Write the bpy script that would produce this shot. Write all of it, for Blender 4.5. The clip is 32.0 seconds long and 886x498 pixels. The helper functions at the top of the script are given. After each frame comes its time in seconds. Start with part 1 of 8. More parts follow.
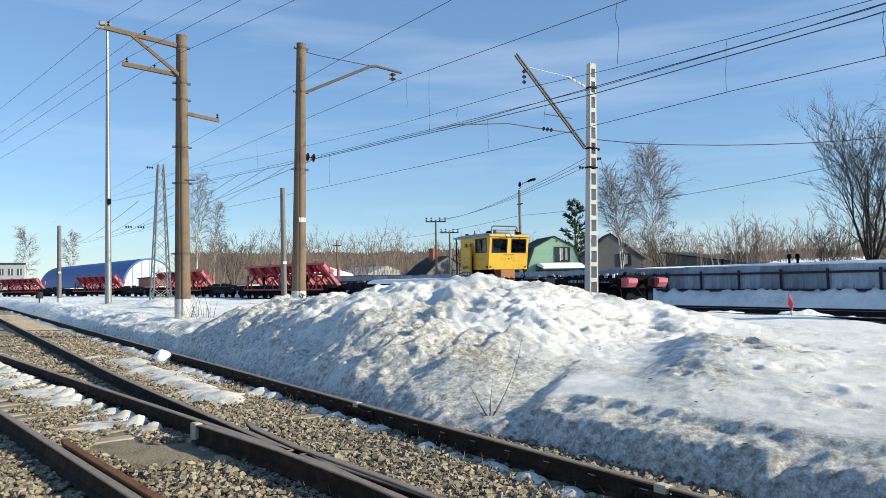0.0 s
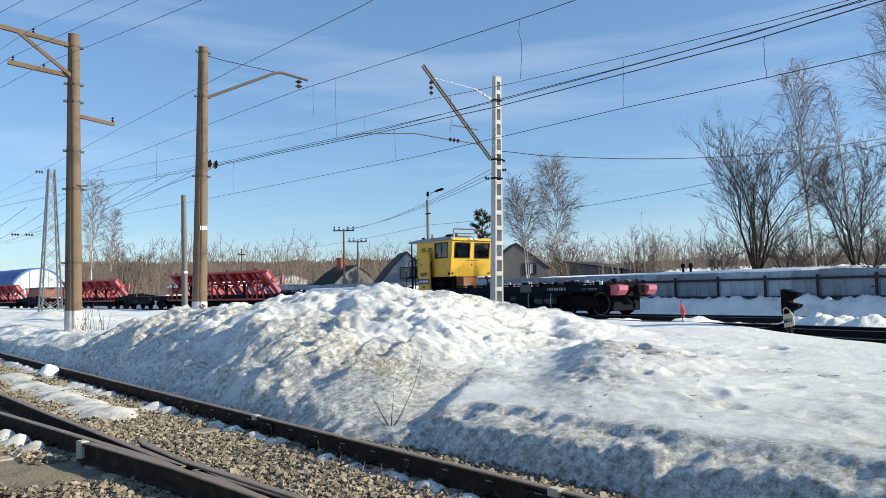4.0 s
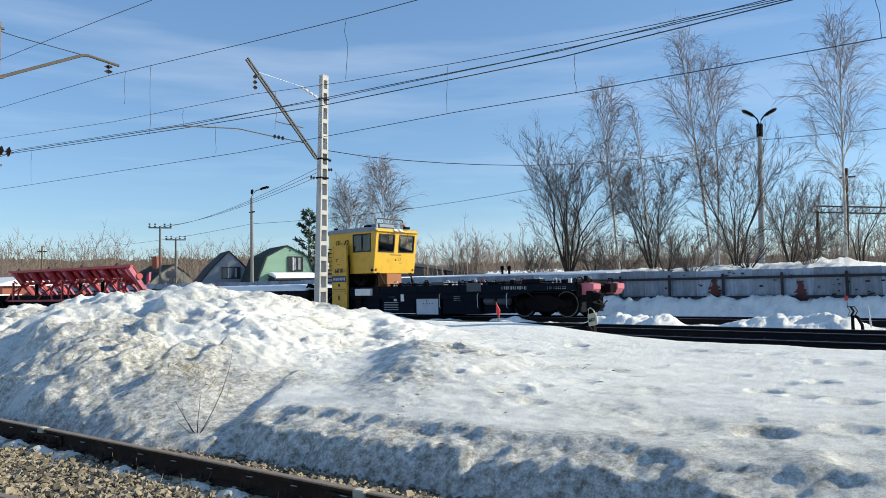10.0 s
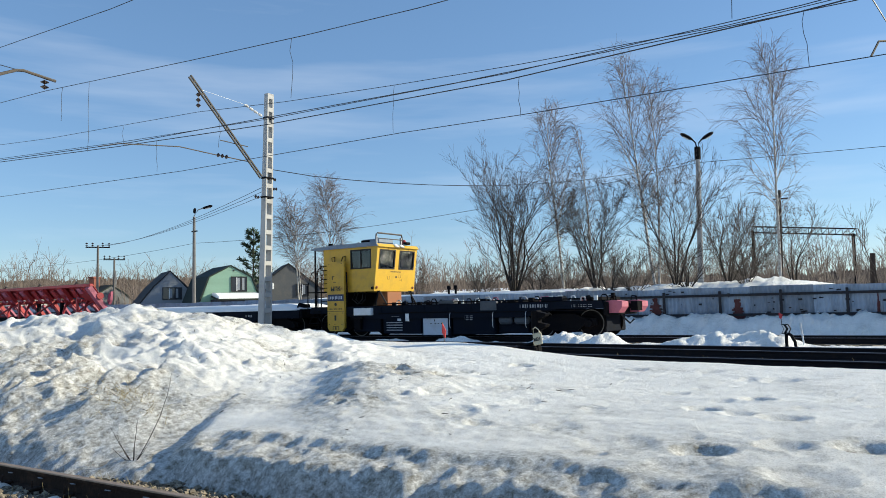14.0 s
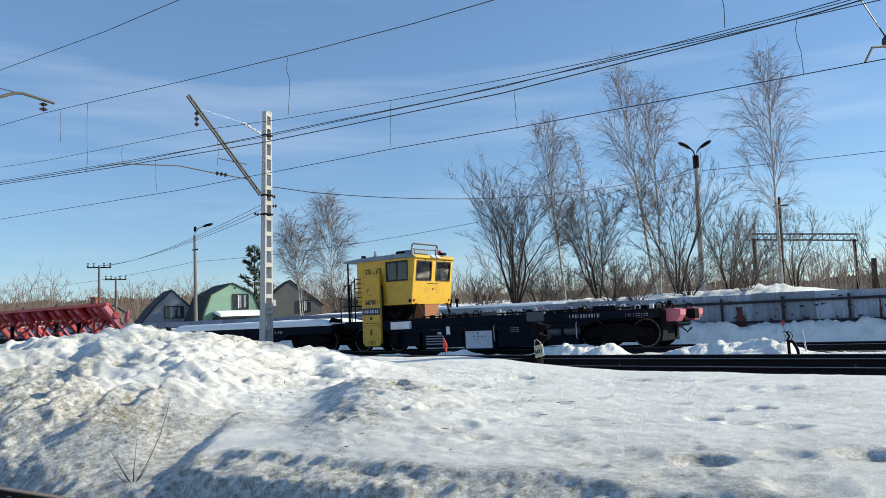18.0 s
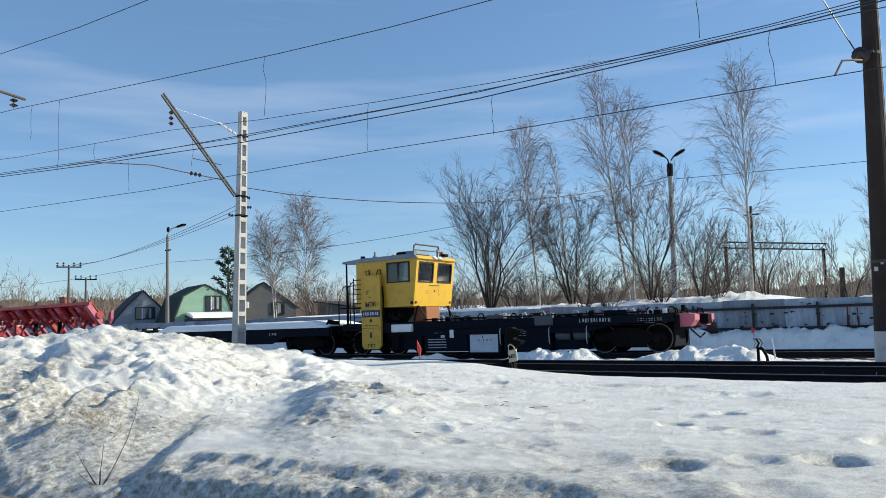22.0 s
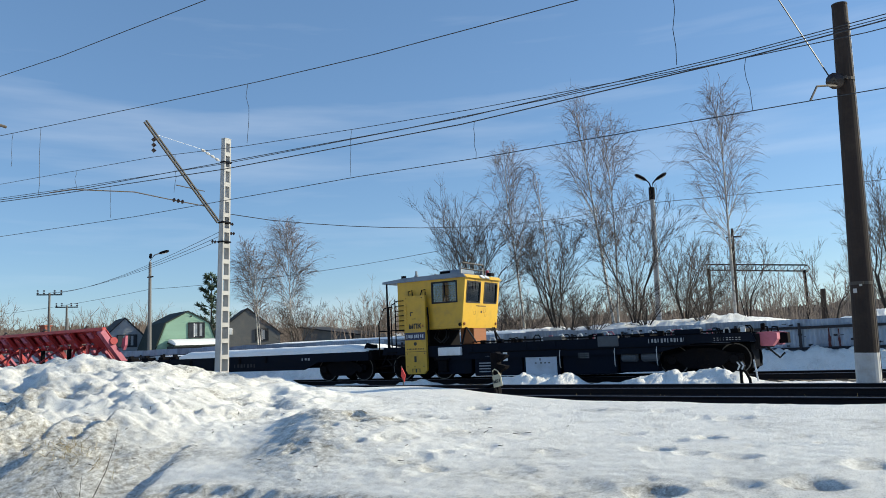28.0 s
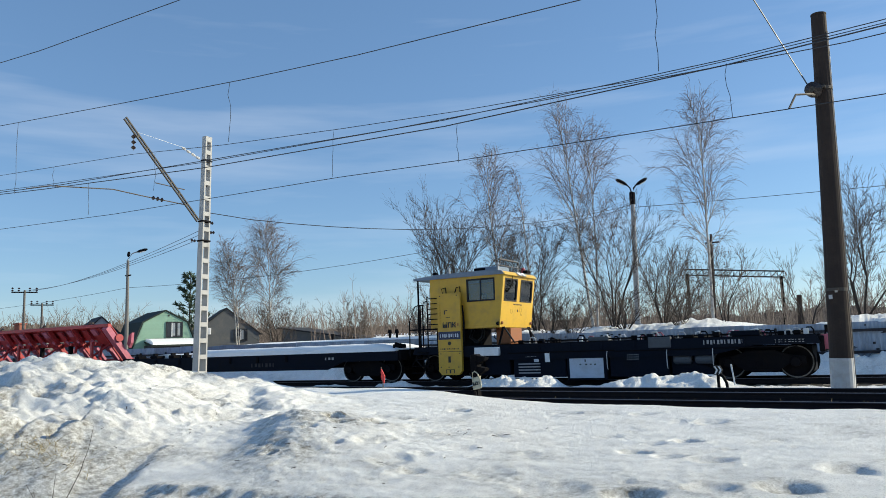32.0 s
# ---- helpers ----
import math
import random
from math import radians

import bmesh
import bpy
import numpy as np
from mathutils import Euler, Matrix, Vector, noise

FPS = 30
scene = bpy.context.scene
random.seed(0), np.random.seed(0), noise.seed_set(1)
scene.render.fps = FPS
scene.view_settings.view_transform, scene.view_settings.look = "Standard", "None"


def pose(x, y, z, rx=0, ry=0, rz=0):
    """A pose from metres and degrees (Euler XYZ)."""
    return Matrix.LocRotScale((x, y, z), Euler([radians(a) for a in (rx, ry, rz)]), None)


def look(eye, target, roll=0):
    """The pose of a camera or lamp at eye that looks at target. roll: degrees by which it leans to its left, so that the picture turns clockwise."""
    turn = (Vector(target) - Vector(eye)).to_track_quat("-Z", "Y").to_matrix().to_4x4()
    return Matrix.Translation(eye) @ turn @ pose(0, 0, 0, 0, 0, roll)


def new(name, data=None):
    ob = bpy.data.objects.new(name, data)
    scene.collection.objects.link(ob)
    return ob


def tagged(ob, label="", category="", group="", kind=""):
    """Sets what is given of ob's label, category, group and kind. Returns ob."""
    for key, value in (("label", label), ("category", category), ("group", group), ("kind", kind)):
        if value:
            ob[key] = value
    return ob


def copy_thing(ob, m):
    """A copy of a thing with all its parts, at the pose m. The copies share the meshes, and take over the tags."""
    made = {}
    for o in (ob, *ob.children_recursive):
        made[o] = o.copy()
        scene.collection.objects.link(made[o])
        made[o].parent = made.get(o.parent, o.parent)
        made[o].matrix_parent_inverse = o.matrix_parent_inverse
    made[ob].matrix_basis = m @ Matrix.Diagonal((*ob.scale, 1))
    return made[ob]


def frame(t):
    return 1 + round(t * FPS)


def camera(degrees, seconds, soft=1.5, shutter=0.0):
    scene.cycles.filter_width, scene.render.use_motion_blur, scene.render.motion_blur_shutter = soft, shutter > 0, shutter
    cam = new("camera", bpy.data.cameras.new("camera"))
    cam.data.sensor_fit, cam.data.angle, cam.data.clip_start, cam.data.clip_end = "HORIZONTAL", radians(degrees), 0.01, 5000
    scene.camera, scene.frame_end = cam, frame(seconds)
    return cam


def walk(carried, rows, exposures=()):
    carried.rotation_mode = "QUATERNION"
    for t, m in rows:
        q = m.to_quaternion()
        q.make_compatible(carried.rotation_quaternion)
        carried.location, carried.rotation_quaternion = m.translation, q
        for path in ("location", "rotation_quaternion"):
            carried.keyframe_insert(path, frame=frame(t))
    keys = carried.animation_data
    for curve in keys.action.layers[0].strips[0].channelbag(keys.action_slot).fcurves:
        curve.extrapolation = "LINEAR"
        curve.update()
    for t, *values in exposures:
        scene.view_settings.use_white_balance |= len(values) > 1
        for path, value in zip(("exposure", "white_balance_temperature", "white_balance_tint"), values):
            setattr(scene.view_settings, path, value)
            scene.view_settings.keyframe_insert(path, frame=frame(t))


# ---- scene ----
# ---- camera and its walk ----
cam = camera(60.7, 32.0, soft=0.55)
PATH = [
    (0, (0.000, 0.000, 1.500), (-8.527, 5.205, 1.948), -0.94),
    (0.5, (0.017, 0.004, 1.498), (-8.415, 5.360, 1.967), -0.81),
    (1, (0.026, 0.012, 1.503), (-8.319, 5.500, 1.988), -0.76),
    (1.5, (0.023, 0.014, 1.497), (-8.257, 5.599, 2.006), -0.77),
    (2, (0.042, 0.014, 1.499), (-8.183, 5.677, 2.022), -0.86),
    (2.5, (0.046, 0.015, 1.502), (-8.111, 5.775, 2.037), -0.93),
    (3, (0.039, 0.034, 1.492), (-8.024, 5.924, 2.042), -1.10),
    (3.5, (0.051, 0.047, 1.500), (-7.904, 6.082, 2.048), -1.18),
    (5.5, (0.084, 0.081, 1.499), (-7.392, 6.697, 2.068), -1.15),
    (6, (0.089, 0.084, 1.504), (-7.286, 6.814, 2.074), -1.20),
    (6.5, (0.097, 0.100, 1.507), (-7.160, 6.956, 2.079), -1.21),
    (7, (0.094, 0.119, 1.500), (-7.028, 7.115, 2.072), -1.32),
    (7.5, (0.108, 0.123, 1.502), (-6.871, 7.264, 2.061), -1.42),
    (8, (0.118, 0.136, 1.502), (-6.708, 7.424, 2.039), -1.44),
    (8.5, (0.128, 0.146, 1.498), (-6.542, 7.578, 2.020), -1.37),
    (9, (0.130, 0.161, 1.498), (-6.389, 7.727, 2.009), -1.25),
    (9.5, (0.123, 0.179, 1.498), (-6.258, 7.862, 2.007), -1.13),
    (10, (0.138, 0.190, 1.495), (-6.112, 7.979, 2.012), -1.06),
    (10.5, (0.145, 0.197, 1.496), (-5.972, 8.090, 2.020), -1.09),
    (11, (0.143, 0.206, 1.497), (-5.846, 8.196, 2.035), -1.22),
    (11.5, (0.145, 0.220, 1.504), (-5.735, 8.289, 2.062), -1.41),
    (12, (0.153, 0.220, 1.503), (-5.646, 8.345, 2.093), -1.48),
    (12.5, (0.156, 0.205, 1.507), (-5.593, 8.363, 2.135), -1.46),
    (13, (0.168, 0.194, 1.505), (-5.555, 8.366, 2.182), -1.45),
    (13.5, (0.170, 0.192, 1.513), (-5.531, 8.376, 2.231), -1.42),
    (14, (0.167, 0.194, 1.513), (-5.508, 8.392, 2.272), -1.35),
    (14.5, (0.170, 0.188, 1.515), (-5.483, 8.400, 2.301), -1.28),
    (16.5, (0.183, 0.203, 1.512), (-5.444, 8.431, 2.311), -1.67),
    (17, (0.185, 0.217, 1.518), (-5.479, 8.415, 2.364), -2.11),
    (17.5, (0.206, 0.220, 1.526), (-5.484, 8.394, 2.426), -2.47),
    (18, (0.208, 0.223, 1.523), (-5.469, 8.403, 2.458), -2.47),
    (18.5, (0.206, 0.219, 1.521), (-5.422, 8.431, 2.466), -2.35),
    (19, (0.202, 0.226, 1.522), (-5.352, 8.488, 2.468), -2.28),
    (19.5, (0.210, 0.223, 1.518), (-5.278, 8.529, 2.461), -2.14),
    (20, (0.208, 0.233, 1.519), (-5.248, 8.561, 2.459), -1.96),
    (20.5, (0.210, 0.222, 1.518), (-5.233, 8.557, 2.460), -1.86),
    (21, (0.209, 0.220, 1.514), (-5.228, 8.559, 2.459), -1.84),
    (21.5, (0.213, 0.223, 1.514), (-5.209, 8.571, 2.466), -1.88),
    (22, (0.215, 0.231, 1.517), (-5.191, 8.587, 2.494), -1.88),
    (22.5, (0.221, 0.210, 1.518), (-5.176, 8.567, 2.534), -1.83),
    (23, (0.223, 0.202, 1.527), (-5.166, 8.560, 2.576), -1.82),
    (23.5, (0.223, 0.215, 1.528), (-5.151, 8.582, 2.586), -2.01),
    (24, (0.225, 0.206, 1.527), (-5.128, 8.587, 2.584), -2.03),
    (24.5, (0.233, 0.223, 1.529), (-5.109, 8.611, 2.585), -2.04),
    (26.5, (0.226, 0.223, 1.526), (-5.062, 8.645, 2.580), -1.69),
    (27, (0.234, 0.216, 1.528), (-5.018, 8.652, 2.645), -1.88),
    (27.5, (0.252, 0.212, 1.539), (-4.971, 8.654, 2.748), -2.17),
    (28, (0.263, 0.226, 1.542), (-4.946, 8.665, 2.828), -2.46),
    (28.5, (0.258, 0.242, 1.543), (-4.930, 8.689, 2.860), -2.64),
    (29, (0.259, 0.234, 1.539), (-4.891, 8.706, 2.849), -2.59),
    (29.5, (0.246, 0.236, 1.534), (-4.857, 8.740, 2.818), -2.40),
    (30, (0.249, 0.241, 1.532), (-4.813, 8.772, 2.803), -2.27),
    (30.5, (0.255, 0.238, 1.533), (-4.789, 8.780, 2.801), -2.26),
    (31, (0.260, 0.230, 1.538), (-4.767, 8.781, 2.810), -2.20),
    (31.5, (0.253, 0.234, 1.532), (-4.754, 8.793, 2.823), -2.05),
    (32, (0.258, 0.224, 1.538), (-4.735, 8.790, 2.841), -1.93),
]
walk(cam, [(t, look(eye, aim, roll)) for t, eye, aim, roll in PATH],
     exposures=[(0.0, 0.50), (10.0, 0.49), (14.0, 0.43), (24.0, 0.40), (27.0, 0.41), (28.0, 0.36), (32.0, 0.36)])

# ---- sky, sun, exposure ----
SUN_AZ, SUN_EL = 42.0, 24.0          # azimuth from +X towards +Y, elevation
sky_world = bpy.data.worlds.new("sky_world")
scene.world = sky_world
sky_world.use_nodes = True
_nt = sky_world.node_tree
_sky = _nt.nodes.new("ShaderNodeTexSky")
_sky.sky_type = "NISHITA"
_sky.sun_disc = False
_sky.sun_elevation = radians(SUN_EL)
_sky.sun_rotation = radians(90.0 - SUN_AZ)
_sky.air_density, _sky.dust_density, _sky.ozone_density = 1.0, 0.15, 3.0
_bg = _nt.nodes["Background"]
_bg.inputs["Strength"].default_value = 0.104
# thin streaks of high cloud
_co = _nt.nodes.new("ShaderNodeTexCoord")
_mp = _nt.nodes.new("ShaderNodeMapping")
_mp.inputs["Rotation"].default_value = (0, 0, radians(-25))
_mp.inputs["Scale"].default_value = (1.2, 1.2, 11.0)
_no = _nt.nodes.new("ShaderNodeTexNoise")
_no.inputs["Scale"].default_value = 1.6
_no.inputs["Detail"].default_value = 5.0
_no.inputs["Roughness"].default_value = 0.55
_ra = _nt.nodes.new("ShaderNodeMapRange")
_ra.inputs["From Min"].default_value, _ra.inputs["From Max"].default_value = 0.5, 0.78
_ra.inputs["To Max"].default_value = 0.2
_mx = _nt.nodes.new("ShaderNodeMix")
_mx.data_type = "RGBA"
_mx.inputs["B"].default_value = (7.5, 8.0, 8.6, 1)
_nt.links.new(_co.outputs["Generated"], _mp.inputs["Vector"])
_nt.links.new(_mp.outputs["Vector"], _no.inputs["Vector"])
_nt.links.new(_no.outputs["Fac"], _ra.inputs["Value"])
_nt.links.new(_ra.outputs["Result"], _mx.inputs["Factor"])
_tint = _nt.nodes.new("ShaderNodeMix")
_tint.data_type, _tint.blend_type = "RGBA", "MULTIPLY"
_tint.inputs["Factor"].default_value = 1.0
_tint.inputs["B"].default_value = (0.91, 1.0, 1.07, 1)
_nt.links.new(_sky.outputs["Color"], _tint.inputs["A"])
_even = _nt.nodes.new("ShaderNodeMix")
_even.data_type = "RGBA"
_even.inputs["Factor"].default_value = 0.28
_even.inputs["B"].default_value = (1.6, 3.15, 5.5, 1)
_nt.links.new(_tint.outputs["Result"], _even.inputs["A"])
_nt.links.new(_even.outputs["Result"], _mx.inputs["A"])
_nt.links.new(_mx.outputs["Result"], _bg.inputs["Color"])
_sun = bpy.data.lights.new("sun", "SUN")
_sun.energy, _sun.angle, _sun.color = 5.0, radians(0.53), (1.0, 0.92, 0.70)
sun = new("sun", _sun)
_d = Vector((math.cos(radians(SUN_AZ)) * math.cos(radians(SUN_EL)), math.sin(radians(SUN_AZ)) * math.cos(radians(SUN_EL)), math.sin(radians(SUN_EL))))
sun.matrix_world = look(tuple(_d * 60), (0, 0, 0))

RAIL_Z = 0.35                        # rail head of the yard tracks; the near tracks have it at 0
TRAIN_Y = 25.5


# ---- materials ----
def material(name, colour, rough=0.6, metal=0.0, grain=0.15, scale=30.0, stain=None, stain_scale=1.5, stain_amount=0.5,
             bump=0.1, bump_scale=None, per_piece=0.0, island=0.0, coat=0.0, gloss=0.5):
    """A painted or raw surface: base colour with fine grain, larger stains and fine relief."""
    m = bpy.data.materials.new(name)
    m.use_nodes = True
    nt = m.node_tree
    b = nt.nodes["Principled BSDF"]
    b.inputs["Roughness"].default_value, b.inputs["Metallic"].default_value = rough, metal
    b.inputs["Coat Weight"].default_value = coat
    b.inputs["Specular IOR Level"].default_value = gloss
    co = nt.nodes.new("ShaderNodeTexCoord")
    fine = nt.nodes.new("ShaderNodeTexNoise")
    fine.inputs["Scale"].default_value, fine.inputs["Detail"].default_value = scale, 6
    nt.links.new(co.outputs["Object"], fine.inputs["Vector"])
    base = nt.nodes.new("ShaderNodeMix")
    base.data_type = "RGBA"
    base.inputs["A"].default_value = (*[c * (1 - grain) for c in colour], 1)
    base.inputs["B"].default_value = (*[min(1, c * (1 + grain)) for c in colour], 1)
    nt.links.new(fine.outputs["Fac"], base.inputs["Factor"])
    out = base.outputs["Result"]
    if stain:
        big = nt.nodes.new("ShaderNodeTexNoise")
        big.inputs["Scale"].default_value, big.inputs["Detail"].default_value, big.inputs["Roughness"].default_value = stain_scale, 8, 0.65
        nt.links.new(co.outputs["Object"], big.inputs["Vector"])
        rng = nt.nodes.new("ShaderNodeMapRange")
        rng.inputs["From Min"].default_value, rng.inputs["From Max"].default_value = 0.48, 0.68
        rng.inputs["To Max"].default_value = stain_amount
        nt.links.new(big.outputs["Fac"], rng.inputs["Value"])
        mix = nt.nodes.new("ShaderNodeMix")
        mix.data_type = "RGBA"
        mix.inputs["B"].default_value = (*stain, 1)
        nt.links.new(rng.outputs["Result"], mix.inputs["Factor"])
        nt.links.new(out, mix.inputs["A"])
        out = mix.outputs["Result"]
    if per_piece or island:
        hsv = nt.nodes.new("ShaderNodeHueSaturation")
        src = nt.nodes.new("ShaderNodeObjectInfo") if per_piece else nt.nodes.new("ShaderNodeNewGeometry")
        rr = nt.nodes.new("ShaderNodeMapRange")
        amount = per_piece or island
        rr.inputs["To Min"].default_value, rr.inputs["To Max"].default_value = 1 - amount, 1 + amount
        nt.links.new(src.outputs["Random"] if per_piece else src.outputs["Random Per Island"], rr.inputs["Value"])
        nt.links.new(rr.outputs["Result"], hsv.inputs["Value"])
        nt.links.new(out, hsv.inputs["Color"])
        out = hsv.outputs["Color"]
    nt.links.new(out, b.inputs["Base Color"])
    if bump:
        bp = nt.nodes.new("ShaderNodeBump")
        bp.inputs["Strength"].default_value, bp.inputs["Distance"].default_value = bump, 0.02
        src = fine
        if bump_scale:
            src = nt.nodes.new("ShaderNodeTexNoise")
            src.inputs["Scale"].default_value, src.inputs["Detail"].default_value = bump_scale, 5
            nt.links.new(co.outputs["Object"], src.inputs["Vector"])
        nt.links.new(src.outputs["Fac"], bp.inputs["Height"])
        nt.links.new(bp.outputs["Normal"], b.inputs["Normal"])
    return m


def snow_material():
    """Old spring snow: icy grain, grey-brown soiling that gathers on the thawed crust, and shade painted in with it."""
    m = bpy.data.materials.new("old_snow")
    m.use_nodes = True
    nt = m.node_tree
    b = nt.nodes["Principled BSDF"]
    b.inputs["Roughness"].default_value = 0.36
    b.inputs["Specular IOR Level"].default_value = 0.5
    co = nt.nodes.new("ShaderNodeTexCoord")
    def noise_node(scale, detail, rough=0.6):
        n = nt.nodes.new("ShaderNodeTexNoise")
        n.inputs["Scale"].default_value, n.inputs["Detail"].default_value, n.inputs["Roughness"].default_value = scale, detail, rough
        nt.links.new(co.outputs["Object"], n.inputs["Vector"])
        return n
    patches, specks, crumbs, clods = noise_node(0.9, 10, 0.7), noise_node(11.0, 10, 0.8), noise_node(62.0, 4, 0.8), noise_node(3.2, 7, 0.65)
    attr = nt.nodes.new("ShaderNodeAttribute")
    attr.attribute_name = "dirt_shade"
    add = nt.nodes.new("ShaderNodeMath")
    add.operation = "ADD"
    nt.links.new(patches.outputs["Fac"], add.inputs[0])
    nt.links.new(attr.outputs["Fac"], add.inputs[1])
    r1 = nt.nodes.new("ShaderNodeMapRange")
    r1.inputs["From Min"].default_value, r1.inputs["From Max"].default_value = 0.545, 0.83
    nt.links.new(add.outputs["Value"], r1.inputs["Value"])
    r2 = nt.nodes.new("ShaderNodeMapRange")
    r2.inputs["From Min"].default_value, r2.inputs["From Max"].default_value = 0.40, 0.62
    nt.links.new(specks.outputs["Fac"], r2.inputs["Value"])
    mul = nt.nodes.new("ShaderNodeMath")
    mul.operation = "MULTIPLY"
    nt.links.new(r1.outputs["Result"], mul.inputs[0])
    nt.links.new(r2.outputs["Result"], mul.inputs[1])
    mix = nt.nodes.new("ShaderNodeMix")
    mix.data_type = "RGBA"
    mix.inputs["A"].default_value = (0.965, 0.955, 0.915, 1)
    mix.inputs["B"].default_value = (0.21, 0.185, 0.135, 1)
    nt.links.new(mul.outputs["Value"], mix.inputs["Factor"])
    grit = nt.nodes.new("ShaderNodeMapRange")
    grit.inputs["From Min"].default_value, grit.inputs["From Max"].default_value = 0.38, 0.52
    grit.inputs["To Min"].default_value, grit.inputs["To Max"].default_value = 0.66, 1.0
    nt.links.new(crumbs.outputs["Fac"], grit.inputs["Value"])
    hsv = nt.nodes.new("ShaderNodeHueSaturation")
    nt.links.new(grit.outputs["Result"], hsv.inputs["Value"])
    nt.links.new(mix.outputs["Result"], hsv.inputs["Color"])
    nt.links.new(hsv.outputs["Color"], b.inputs["Base Color"])
    bp = nt.nodes.new("ShaderNodeBump")
    bp0 = nt.nodes.new("ShaderNodeBump")
    bp0.inputs["Strength"].default_value, bp0.inputs["Distance"].default_value = 0.6, 0.1
    nt.links.new(clods.outputs["Fac"], bp0.inputs["Height"])
    nt.links.new(bp0.outputs["Normal"], bp.inputs["Normal"])
    bp.inputs["Strength"].default_value, bp.inputs["Distance"].default_value = 0.85, 0.03
    bp2 = nt.nodes.new("ShaderNodeBump")
    bp2.inputs["Strength"].default_value, bp2.inputs["Distance"].default_value = 1.0, 0.012
    nt.links.new(specks.outputs["Fac"], bp.inputs["Height"])
    nt.links.new(crumbs.outputs["Fac"], bp2.inputs["Height"])
    nt.links.new(bp.outputs["Normal"], bp2.inputs["Normal"])
    nt.links.new(bp2.outputs["Normal"], b.inputs["Normal"])
    return m


SNOW = snow_material()
ROOF_SNOW = material("clean_snow", (0.82, 0.83, 0.85), 0.6, grain=0.05, scale=8, bump=0.4, bump_scale=5)
FILM_SNOW = material("thin_grey_thaw_snow", (0.66, 0.63, 0.57), 0.55, grain=0.2, scale=14, stain=(0.26, 0.22, 0.16), stain_scale=2.2, stain_amount=0.8, bump=0.5, bump_scale=18)
RUST_RAIL = material("rusty_rail_steel", (0.032, 0.021, 0.016), 0.85, 0.0, 0.4, 40, (0.11, 0.06, 0.034), 6, 0.6, 0.3, gloss=0.15)
RAIL_HEAD = material("worn_rail_head", (0.27, 0.20, 0.145), 0.5, 0.25, 0.25, 60, (0.15, 0.09, 0.055), 9, 0.6, 0.15)
YARD_RAIL = material("black_yard_rail_steel", (0.014, 0.013, 0.016), 0.8, 0.0, 0.35, 40, (0.03, 0.02, 0.016), 6, 0.5, 0.25, gloss=0.1)
YARD_HEAD = material("smooth_dull_rail_head", (0.10, 0.10, 0.12), 0.4, 0.6, 0.2, 60, (0.05, 0.04, 0.04), 9, 0.5, 0.1)
DARK_STEEL = material("grimy_black_steel", (0.006, 0.006, 0.008), 0.75, 0.0, 0.4, 25, (0.014, 0.010, 0.008), 3, 0.5, 0.15, gloss=0.06)
FRAME_PAINT = material("dark_blue_grey_paint", (0.006, 0.009, 0.017), 0.7, 0.0, 0.3, 20, (0.009, 0.009, 0.010), 2.5, 0.5, 0.1, gloss=0.06)
YELLOW = material("yellow_machine_paint", (0.62, 0.375, 0.03), 0.42, 0.0, 0.08, 12, (0.42, 0.27, 0.05), 2.2, 0.45, 0.05)
# the same yellow, darkened to paint in the shade of sides and panel
YELLOW_DULL = material("shaded_yellow_paint", (0.57, 0.335, 0.03), 0.5, 0.0, 0.1, 12, (0.3, 0.19, 0.05), 3, 0.5, 0.05)
ORANGE = material("orange_column_paint", (0.27, 0.085, 0.02), 0.5, 0.0, 0.15, 15, (0.2, 0.08, 0.03), 3, 0.5, 0.08)
ROOF_GREY = material("blue_grey_roof_paint", (0.16, 0.21, 0.28), 0.5, 0.1, 0.15, 20, (0.1, 0.12, 0.15), 3, 0.5, 0.05)
RED = material("red_machine_paint", (0.38, 0.03, 0.034), 0.5, 0.0, 0.2, 15, (0.22, 0.03, 0.03), 2.5, 0.6, 0.08, per_piece=0.18)
# pinker copy of the red, with the sun on its faces put into the colour
PINK_RED = material("pink_lit_red_paint", (0.40, 0.105, 0.16), 0.6, 0.0, 0.15, 15, (0.25, 0.06, 0.06), 4, 0.5, 0.06)
WHITE = material("white_paint", (0.72, 0.73, 0.75), 0.5, 0.0, 0.06, 20, (0.45, 0.43, 0.4), 3, 0.35, 0.05)
PALE_BLUE = material("pale_grey_blue_paint", (0.45, 0.5, 0.58), 0.5, 0.0, 0.08, 20, (0.3, 0.3, 0.32), 3, 0.4, 0.05)
BLACK = material("black_marking_paint", (0.02, 0.02, 0.02), 0.6, bump=0)
NAVY = material("navy_plate_paint", (0.01, 0.015, 0.06), 0.4, bump=0)
CONCRETE = material("weathered_brown_concrete", (0.15, 0.108, 0.074), 0.9, 0.0, 0.3, 35, (0.09, 0.062, 0.042), 1.6, 0.8, 0.3)
DARK_CONCRETE = material("dark_brown_concrete", (0.032, 0.021, 0.017), 0.9, 0.0, 0.25, 35, (0.06, 0.04, 0.03), 1.5, 0.6, 0.3)
GREY_CONCRETE = material("pale_grey_concrete", (0.40, 0.40, 0.40), 0.85, 0.0, 0.15, 35, (0.2, 0.195, 0.185), 1.5, 0.5, 0.25)
LIMEWASH = material("limewash_band", (0.52, 0.52, 0.52), 0.85, 0.0, 0.1, 25, (0.4, 0.36, 0.33), 5, 0.6, 0.2)
GALV = material("galvanised_steel", (0.22, 0.235, 0.255), 0.45, 0.6, 0.15, 30, (0.28, 0.29, 0.3), 3, 0.5, 0.05)
BRACKET = material("tarnished_bracket_steel", (0.08, 0.07, 0.062), 0.7, 0.2, 0.3, 30, (0.12, 0.08, 0.055), 3, 0.5, 0.1)
